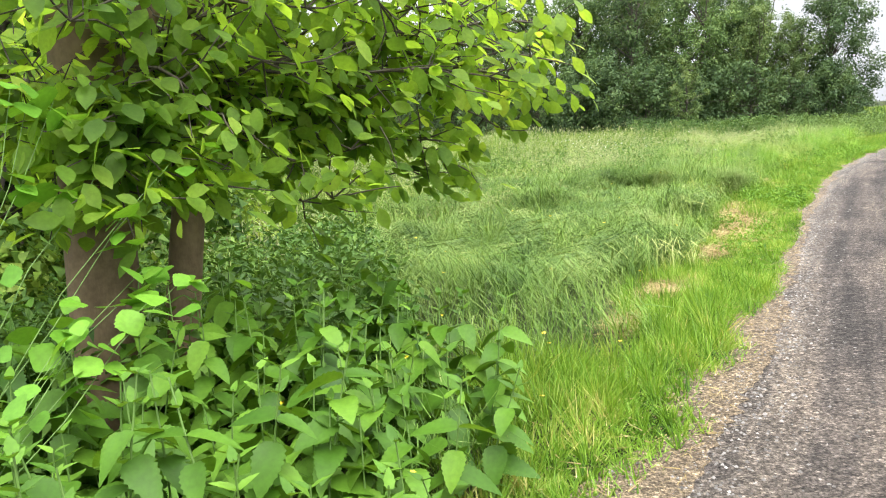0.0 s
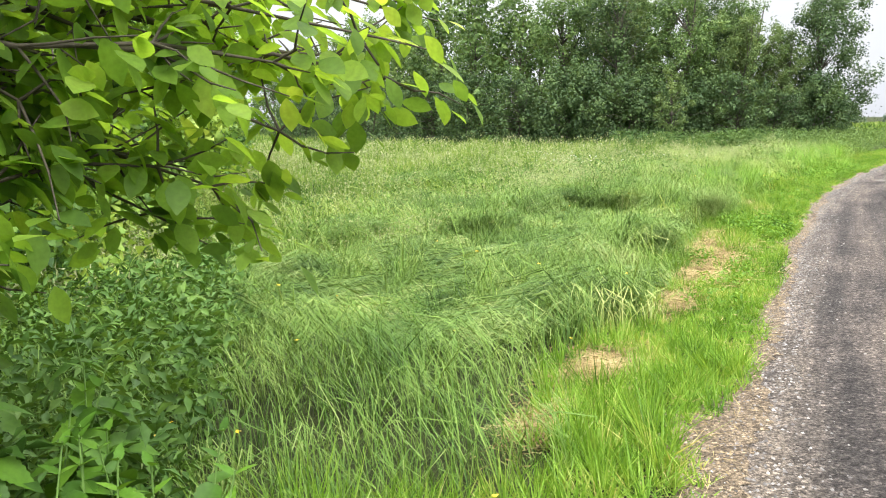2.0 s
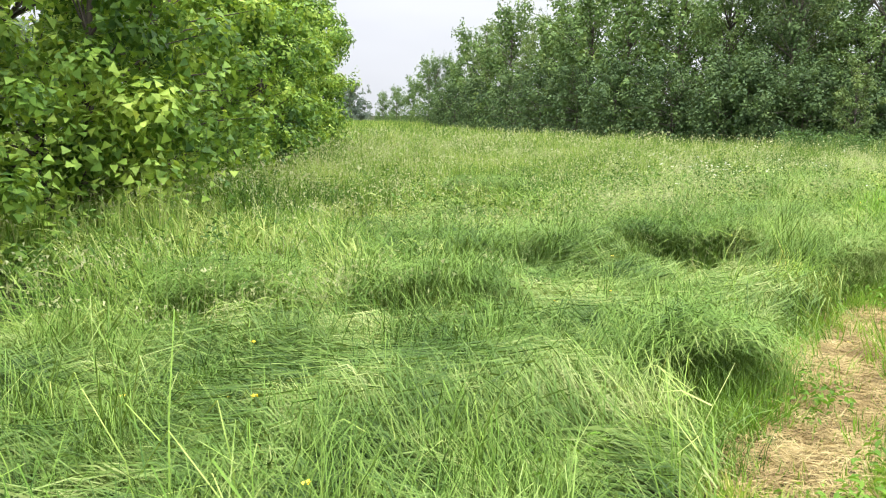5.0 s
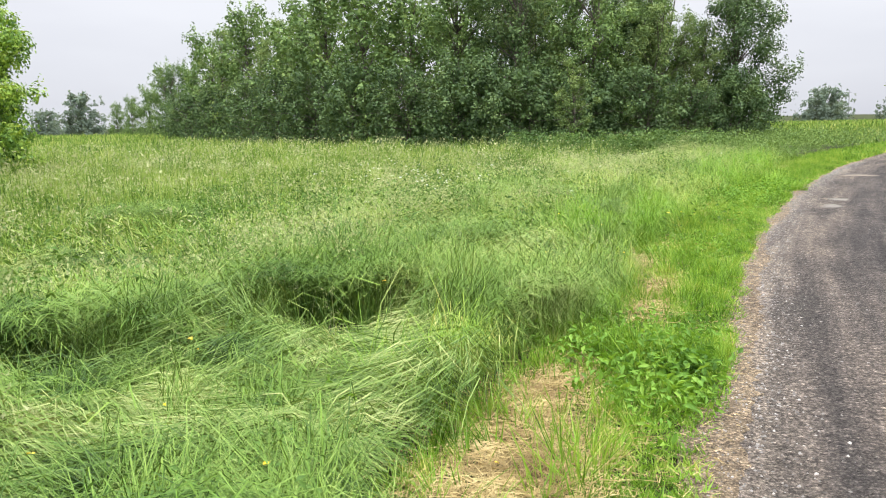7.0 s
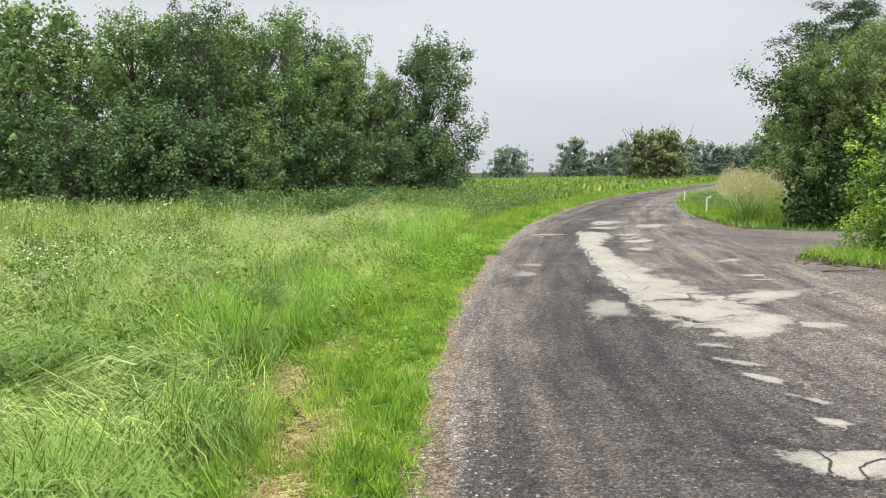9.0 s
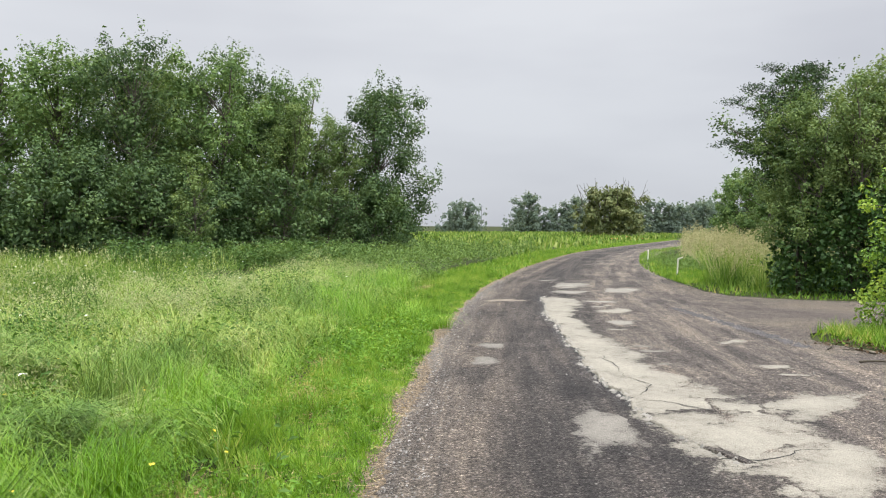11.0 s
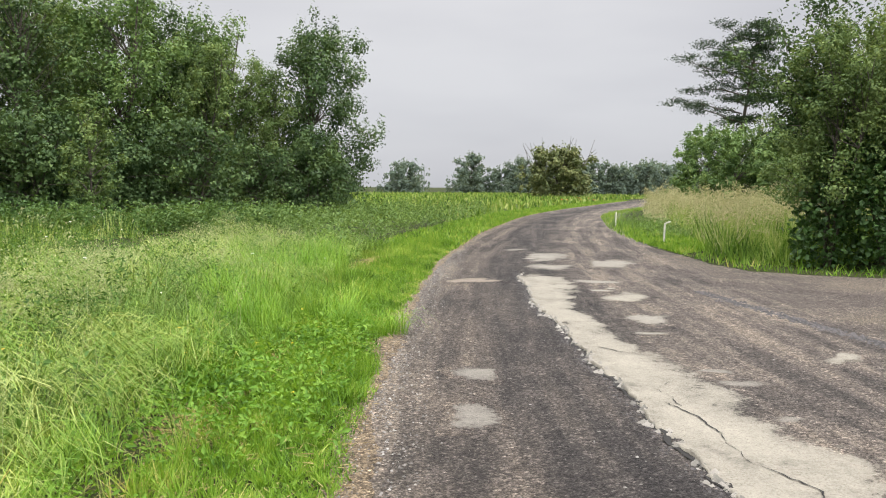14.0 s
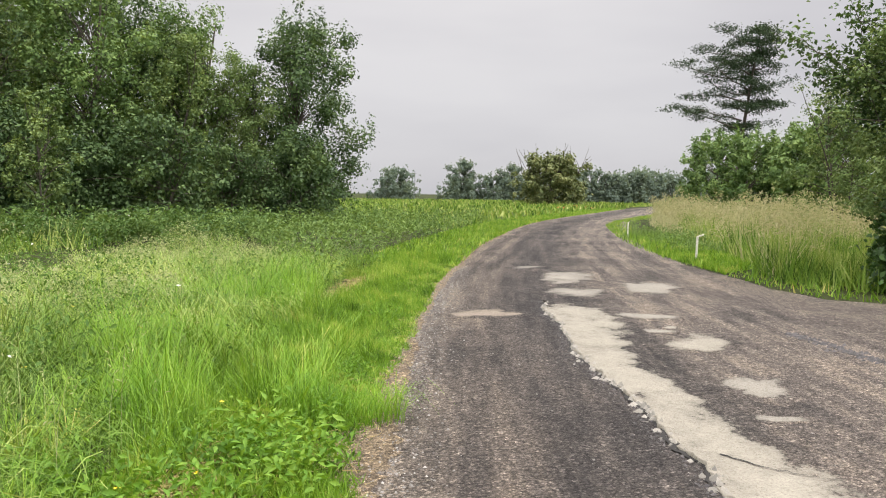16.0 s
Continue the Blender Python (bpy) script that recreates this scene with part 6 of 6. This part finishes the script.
far_bush = tree("tree", "scraggy roadside tree with dead twigs and dark clumps", "tree", g(41, 7.4, 5.2, 0.16, 0.3, 12, 13000, 0.42, 0.45, stems=3, clump=0.13, fill=0.2, skirt=0.12, chips=True), M_BARK, M_SCRAG, at(85.0, 113.5))
dead_twigs(far_bush)
# these crowns carry the distance haze in their leaf colour
far_round = tree("tree", "distant rounded green tree, haze put into its leaf colour", "tree", g(42, 10.5, 4.6, 0.02, 0.2, 18, 7000, 0.55, 0.6, clump=0.1, fill=0.3, skirt=0.3, chips=True), M_BARK, M_HAZED, at(121.0, 193.0))
far_low = tree("tree", "distant broad dark tree, haze put into its leaf colour", "tree", g(43, 8.4, 6.4, 0.01, 0.2, 18, 6500, 0.62, 0.5, clump=0.12, fill=0.3, skirt=0.4, chips=True), M_BARK, M_HAZED, at(98.5, 188.0, 0, 0.92))
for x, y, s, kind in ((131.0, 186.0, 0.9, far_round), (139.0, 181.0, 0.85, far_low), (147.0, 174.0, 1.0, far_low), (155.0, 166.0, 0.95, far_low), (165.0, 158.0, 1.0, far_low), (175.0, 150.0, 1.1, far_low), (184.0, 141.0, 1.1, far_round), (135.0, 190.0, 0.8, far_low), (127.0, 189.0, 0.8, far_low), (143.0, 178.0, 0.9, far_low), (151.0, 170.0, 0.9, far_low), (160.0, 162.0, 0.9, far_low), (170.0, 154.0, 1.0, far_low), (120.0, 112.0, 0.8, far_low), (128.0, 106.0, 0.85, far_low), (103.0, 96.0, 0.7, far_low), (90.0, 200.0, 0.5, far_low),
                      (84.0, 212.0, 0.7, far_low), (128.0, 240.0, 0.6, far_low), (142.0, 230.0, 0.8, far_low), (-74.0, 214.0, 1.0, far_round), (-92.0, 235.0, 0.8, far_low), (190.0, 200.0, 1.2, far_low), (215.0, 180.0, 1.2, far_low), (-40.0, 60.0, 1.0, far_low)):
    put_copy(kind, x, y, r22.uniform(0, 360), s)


# ---------------------------------------------------------------- the sallow and hazel beside the start, and the nettles
def leaf_mesh(name, material, length, width, teeth=0, rows=6, fold=0.25, curl=0.18, widest=0.42, lobes=0.0):
    """One leaf lying along x from its stalk: folded along the midrib, curled, its rim toothed where asked."""
    t = np.linspace(0, 1, rows + 1)
    half = width / 2 * np.sin(np.pi * t ** (np.log(0.5) / np.log(widest))) ** 0.8
    if teeth:
        half = half * (1 + teeth * 0.01 * np.where(np.arange(rows + 1) % 2, 1, -1))
    if lobes:
        half = half * (1 + lobes * np.sin(t * 14))
    half[0], half[-1] = 0.0008, 0.0004
    x, z = t * length, -curl * length * t ** 2
    mid = np.column_stack([x, np.zeros(rows + 1), z])
    l = np.column_stack([x - 0.08 * half, half, z + fold * half])
    r = np.column_stack([x - 0.08 * half, -half, z + fold * half])
    v = np.stack([mid, l, r], 1).reshape(-1, 3)
    q = []
    for i in range(rows):
        a, b = i * 3, i * 3 + 3
        q += [(a, b, b + 1, a + 1), (a + 2, b + 2, b, a)]
    return mesh_of(name, v, q, None, material, True)


def turned(p, heading, pitch, roll=0.0, size=1.0):
    """A pose at p for a leaf: heading round z, pitch down (minus) or up, roll about its own length."""
    return Matrix.LocRotScale(Vector(p), None, None) @ Matrix.Rotation(heading, 4, "Z") @ Matrix.Rotation(-pitch, 4, "Y") @ Matrix.Rotation(roll, 4, "X") @ Matrix.Diagonal((size, size, size, 1))


NETTLE_LEAF = leaf_mesh("leaf", M_NETTLE, 0.165, 0.094, teeth=8, rows=18, widest=0.33, curl=0.22)
NETTLE_SMALL = leaf_mesh("leaf", M_NETTLE, 0.075, 0.032, teeth=8, rows=8, widest=0.33, curl=0.1)
SALLOW_LEAF = leaf_mesh("leaf", M_LEAF, 0.112, 0.064, rows=8, widest=0.54, curl=0.12, fold=0.16)
HAZEL_LEAF = leaf_mesh("leaf", M_LIME, 0.12, 0.115, teeth=6, rows=16, widest=0.52, curl=0.12, fold=0.12, lobes=0.05)


def nettle(seed, x, y, height):
    """A nettle: a leaning stem, leaves in crossed pairs growing smaller to the top."""
    r = np.random.default_rng(seed)
    base = tagged(new("nettle"), "green stinging nettle with toothed paired leaves", "nettle", "nettles beside the track")
    base.location = (x, y, 0)
    segs, way = limb(r, (0, 0, 0), (r.normal() * 0.1, r.normal() * 0.1, 1), height, 0.0045, 0.0025, 5, 0.04)
    v, q = tubes(segs, 5)
    part("stem", mesh_of("stem", v, q, None, M_STEM, True), M_STEM, base)
    turn, n = r.uniform(0, 3.1), max(4, int(height / 0.085))
    for k in range(n):
        t = 0.3 + 0.7 * k / (n - 1)
        i = min(int(t * 5), 4)
        p = way[i] + (way[i + 1] - way[i]) * (t * 5 - i)
        for s in (0, math.pi):
            top = k >= n - 2
            ob = part("leaf", NETTLE_SMALL if top else NETTLE_LEAF, None, base)
            ob.matrix_basis = turned(p, turn + s + r.normal() * 0.2, (0.55 if top else r.uniform(-0.75, 0.05)), r.normal() * 0.25, r.uniform(0.8, 1.1) * (1.25 - 0.45 * t))
        turn += math.pi / 2
    return base


NETTLES = np.random.default_rng(61)
spots = NETTLES.uniform((-0.5, 2.7), (1.9, 5.6), (900, 2))
spots = spots[inside(spots, NETTLE_AREA)]
kept = []
for p in spots:
    if all((p[0] - q[0]) ** 2 + (p[1] - q[1]) ** 2 > 0.13 ** 2 for q in kept) and len(kept) < 165:
        kept.append(p)
for k, (x, y) in enumerate(kept):
    nettle(300 + k, x, y, NETTLES.uniform(0.6, 0.92) * (1.0 if x < 1.35 else 0.76))

# low growth under and behind the nettles
under = NETTLES.uniform((-2.2, 3.2), (1.9, 9.5), (6000, 2))
under = under[(beside(under) > 0.75) & (beside(under) < 4.2) & ((under[:, 1] > 5.0) | (under[:, 0] < 0.35)) & (under[:, 0] < 1.5 - 0.22 * (under[:, 1] - 5.0))]
stuff("undergrowth", [weeds(under, 0.55, 0.075, 9)], M_UNDER, "leafy undergrowth below the hedge", "undergrowth")


def sallow():
    """The tree that overhangs the track's beginning: three stems, spreading boughs, leafy twigs."""
    r = np.random.default_rng(77)
    base = tagged(new("sallow_tree"), "leafy sallow tree with a smooth brown trunk overhanging the meadow edge", "tree")
    base.location = (0.16, 4.68, 0)
    stem, way = limb(r, (0, 0, -0.05), (0.03, 0.02, 1), 5.6, 0.155, 0.08, 8, 0.02)
    stem2, way2 = limb(r, way[2], (0.4, 0.3, 1), 3.6, 0.06, 0.03, 8, 0.05)
    stem3, _ = limb(r, (0.27, 0.12, -0.05), (0.07, 0.04, 1), 3.4, 0.085, 0.045, 9, 0.05)
    v, q = tubes(stem + stem2 + stem3, 14)
    part("trunk", mesh_of("trunk", v, q, None, M_TRUNK, True), M_TRUNK, base)
    hang = []
    # where the boughs end, from the foot of the tree
    first = [(1.95, 1.3, 1.58), (1.65, 1.15, 1.45), (1.85, 1.5, 1.95), (1.3, 0.9, 1.3), (1.1, 0.55, 1.6), (1.7, 1.1, 2.25), (0.9, 1.4, 1.55), (0.6, 0.35, 1.85), (1.5, 1.8, 2.4), (0.25, -0.4, 2.1), (0.95, 0.1, 2.3), (1.4, 0.6, 2.6), (-0.6, -0.3, 2.0), (-0.8, 0.6, 1.5), (0.4, 1.2, 2.6), (-0.5, 0.3, 2.6), (1.75, 1.8, 2.6), (0.9, 0.9, 3.0), (1.1, 1.15, 1.9), (1.6, 1.4, 1.75), (-0.9, 1.5, 2.2), (0.2, 1.9, 1.7), (0.95, 0.5, 1.35), (-0.3, -0.5, 1.5), (0.7, 0.1, 1.7), (0.95, 0.1, 1.9)]
    others = [(0.5, -0.25, 1.2), (0.75, 0.6, 1.05), (0.95, 0.3, 1.15), (0.3, -0.3, 1.25), (0.1, -0.45, 1.3), (-0.6, 0.2, 1.2), (1.2, 0.45, 1.95), (1.6, 0.9, 1.62), (1.8, 1.2, 1.8), (1.5, 0.8, 2.0), (0.6, -0.35, 2.3), (1.2, 0.2, 2.2), (0.25, -0.35, 1.4), (0.35, -0.6, 1.8), (-0.45, -0.7, 1.6), (-0.1, -0.5, 1.95), (0.6, -0.2, 1.55), (1.2, 0.95, 1.15), (1.35, 1.1, 1.3), (1.75, 1.35, 1.7), (1.45, 1.25, 1.6), (1.9, 1.45, 1.85), (1.55, 1.05, 1.9), (1.3, 1.0, 1.75)]
    ends = first + others
    for k, e in enumerate(ends):
        boughs = []
        w = way if k % 3 else way2
        e = np.array(e)
        z0 = np.clip(e[2] * 0.8 + 0.15, 0.7, 3.6)
        i = int(np.abs(np.array([p[2] for p in w]) - z0).argmin())
        a = w[i]
        n = 6
        p = a
        for j in range(n):
            f = (j + 1) / n
            goal = a + (e - a) * f + np.array([0, 0, 0.22 * np.sin(np.pi * f)]) + r.normal(0, 0.035, 3)
            boughs.append((p, goal, 0.017 * (1 - f * 0.75 + 0.13), 0.017 * (1 - f * 0.75)))
            if j >= 1:
                for _ in range(4):
                    d = r.normal(size=3) * np.array([1, 1, 0.55]) + (e - a) / np.linalg.norm(e - a) * 0.5
                    g2, w2 = limb(r, goal, d, r.uniform(0.16, 0.4), 0.005, 0.002, 3, 0.25)
                    boughs += g2
                    hang += [(q2, d) for q2 in w2[1:]]
            p = goal
        v, q = tubes(boughs, 5)
        part("bough", mesh_of("bough", v, q, None, M_TWIG, True), M_TWIG, base, "dark thin bough with its twigs")
    # leaves along the twigs: those over the meadow side singly, the rest joined
    rows = [(np.array(p) + r.normal(0, 0.035, 3), d) for p, d in hang for _ in range(3 if p[2] < 1.6 else 2 if p[2] < 2.15 else r.uniform() < 0.5)]
    rows.sort(key=lambda pd: -(pd[0][0] + 0.3 * pd[0][1] - 0.25 * pd[0][2]))
    single, rest = rows[:300], rows[300:]
    for p, d in single:
        ob = part("leaf", SALLOW_LEAF, None, base)
        ob.matrix_basis = turned(p, math.atan2(d[1], d[0]) + r.normal() * 0.9, r.uniform(-1.15, -0.1), r.normal() * 0.5, r.uniform(0.65, 1.1))
    plain = leaf_mesh("leaf_plain", M_HAZEL, 0.112, 0.064, rows=4, widest=0.5, curl=0.12, fold=0.18)
    co = np.array([v.co[:] for v in plain.vertices])
    fq = np.array([list(f.vertices) for f in plain.polygons])
    vs, qs = [], []
    for k, (p, d) in enumerate(rest):
        m = np.array(turned(p, math.atan2(d[1], d[0]) + r.normal() * 1.0, r.uniform(-1.2, 0.2), r.normal() * 0.6, r.uniform(0.65, 1.15)))
        vs.append(co @ m[:3, :3].T + m[:3, 3])
        qs.append(fq + k * len(co))
    rest_of = part("foliage", mesh_of("foliage", np.concatenate(vs), np.concatenate(qs), None, M_HAZEL, True), M_HAZEL, base)
    tagged(rest_of, kind="stuff")
    return base


sallow()


def hazel(seed, x, y, sprays):
    """A young hazel: thin shoots with broad lime leaves held flat."""
    r = np.random.default_rng(seed)
    base = tagged(new("hazel_sapling"), "young hazel with broad lime-green leaves beside the nettles", "sapling")
    base.location = (x, y, 0)
    segs = []
    for e in sprays:
        e = np.array(e) - (x, y, 0)
        p = np.array((0, 0, 0.0))
        segs = []
        for j in range(5):
            f = (j + 1) / 5
            q = e * np.array([f ** 1.5, f ** 1.5, f ** 0.8]) + r.normal(0, 0.02, 3) * (j < 4)
            segs.append((p, q, 0.003 * (1.1 - f * 0.6), 0.003 * (1 - f * 0.6)))
            if j >= 1:
                for _ in range((0, 0, 1, 2, 5)[j]):
                    ob = part("leaf", HAZEL_LEAF, None, base)
                    ob.matrix_basis = turned(q + r.normal(0, 0.075, 3) * np.array([1, 1, 0.3]), r.uniform(0, 6.28), r.uniform(-0.75, -0.05), r.normal() * 0.35, r.uniform(0.5, 0.9))
            p = q
        v, q = tubes(segs, 5)
        part("shoot", mesh_of("shoot", v, q, None, M_STEM, True), M_STEM, base)
    return base


hazel(91, 0.2, 3.5, [(0.35, 3.99, 1.53), (0.37, 4.12, 1.55), (0.69, 4.38, 1.37), (0.54, 4.32, 1.5), (0.32, 3.97, 1.6), (0.64, 4.36, 1.3)])
hazel(92, 0.3, 3.2, [(0.51, 3.9, 0.85), (0.57, 3.99, 0.88), (0.67, 4.05, 0.9), (0.74, 4.14, 0.94), (0.47, 3.82, 0.82), (0.6, 4.14, 0.97)])



# ---------------------------------------------------------------- posts, fallen sticks, flowers
def marker_post(x, y, height, turn, arm):
    """A thin white marker stake with a short slanting arm at its head."""
    base = tagged(new("marker_post"), "thin weathered white marker stake in the short grass", "post", "marker stakes beside the track")
    base.location, base.rotation_euler = (x, y, 0), (0, 0.03, radians(turn))
    bm = bmesh.new()
    bmesh.ops.create_cube(bm, size=1, matrix=Matrix.Translation((0, 0, height / 2 - 0.05)) @ Matrix.Diagonal((0.045, 0.035, height + 0.1, 1)))
    bmesh.ops.bevel(bm, geom=bm.edges[:], offset=0.006, segments=1, affect="EDGES")
    part("stake", bm, M_POST, base)
    if arm:
        bm = bmesh.new()
        bmesh.ops.create_cube(bm, size=1, matrix=Matrix.Translation((0.06, 0, height + 0.015)) @ Matrix.Rotation(radians(-24), 4, "Y") @ Matrix.Diagonal((0.17, 0.025, 0.035, 1)))
        bmesh.ops.bevel(bm, geom=bm.edges[:], offset=0.006, segments=1, affect="EDGES")
        part("arm", bm, M_POST, base, "short slanting arm")
    return base


marker_post(24.4, 32.85, 0.58, -42, True)
marker_post(30.6, 41.4, 0.55, 15, False)


def mast(x, y, height):
    """A thin lattice-less mast far off: a tapered pole with a short cross-arm."""
    base = tagged(new("mast"), "thin grey mast standing far off beyond the trees", "mast")
    base.location = (x, y, 0)
    v, q = tubes([((0, 0, -0.1), (0, 0, height * 0.6), 0.16, 0.12), ((0, 0, height * 0.6), (0, 0, height), 0.12, 0.07)], 8)
    part("pole", mesh_of("pole", v, q, None, M_MAST, True), M_MAST, base)
    v, q = tubes([((-0.5, 0, height * 0.93), (0.5, 0, height * 0.93), 0.06, 0.06)], 6)
    part("cross_arm", mesh_of("cross_arm", v, q, None, M_MAST, True), M_MAST, base)
    return base


mast(108.6, 196.0, 7.0)


def stick(seed, x, y, turn, length):
    r = np.random.default_rng(seed)
    segs, way = limb(r, (0, 0, 0.012), (1, 0, 0.02), length, 0.014, 0.006, 6, 0.12)
    for a, b, _, _ in segs:
        a[2], b[2] = abs(a[2]) * 0.4 + 0.008, abs(b[2]) * 0.4 + 0.008
    g2, _ = limb(r, way[3], (0.7, 0.6, 0.0), length * 0.35, 0.008, 0.004, 3, 0.1)
    base = tagged(new("fallen_stick"), "bare fallen stick lying on the track", "stick", "fallen sticks")
    base.location, base.rotation_euler = (x, y, 0), (0, 0, radians(turn))
    v, q = tubes(segs + g2, 6)
    part("wood", mesh_of("wood", v, q, None, M_TWIG, True), M_TWIG, base)
    return base


for k, (x, y, turn, ln) in enumerate(((15.4, 20.1, -20, 0.6), (15.9, 20.9, 30, 0.7), (16.2, 19.6, 10, 1.1), (16.6, 20.5, -35, 0.9), (16.1, 20.4, 70, 0.6))):
    stick(400 + k, x, y, turn, ln)


def blooms(xy, z, size, material, name, label):
    """Small open flowers: a dot of petals each."""
    c = np.column_stack([np.repeat(xy, 4, 0) + RNG.normal(0, size * 0.35, (len(xy) * 4, 2)), np.repeat(z, 4)])
    return stuff(name, [leaf_cards(c, size, 1.5, 0.8)], material, label, "flowers")


by = np.concatenate([along(4, 28, RNG.uniform(0.4, 3.0, 70), 70), NETTLES.uniform((1.0, 3.6), (2.1, 6.0), (16, 2))])
blooms(by, RNG.uniform(0.15, 0.5, len(by)), 0.016, M_YELLOW, "buttercups", "small yellow buttercups in the grass")
bw = np.concatenate([along(14, 30, RNG.uniform(1.6, 8.0, 40), 40), scatter(-6, 14, 26, 48, 0.25), np.array([(4.9, 23.4)]) + RNG.normal(0, 1, (130, 2)) * np.array([0.7, 0.6])])
blooms(bw[::2], tall_height(bw[::2], 0.55) + RNG.uniform(0.08, 0.2, len(bw[::2])), 0.026, M_WHITE, "white_umbels", "white flower umbels above the meadow grass")
br = np.array([(61.0, 78.0)]) + RNG.normal(0, 1.6, (26, 2))
br = br[beside(br) > 0.8]
blooms(br, RNG.uniform(0.3, 0.6, len(br)), 0.1, M_RED, "poppies", "red poppies in the far field")
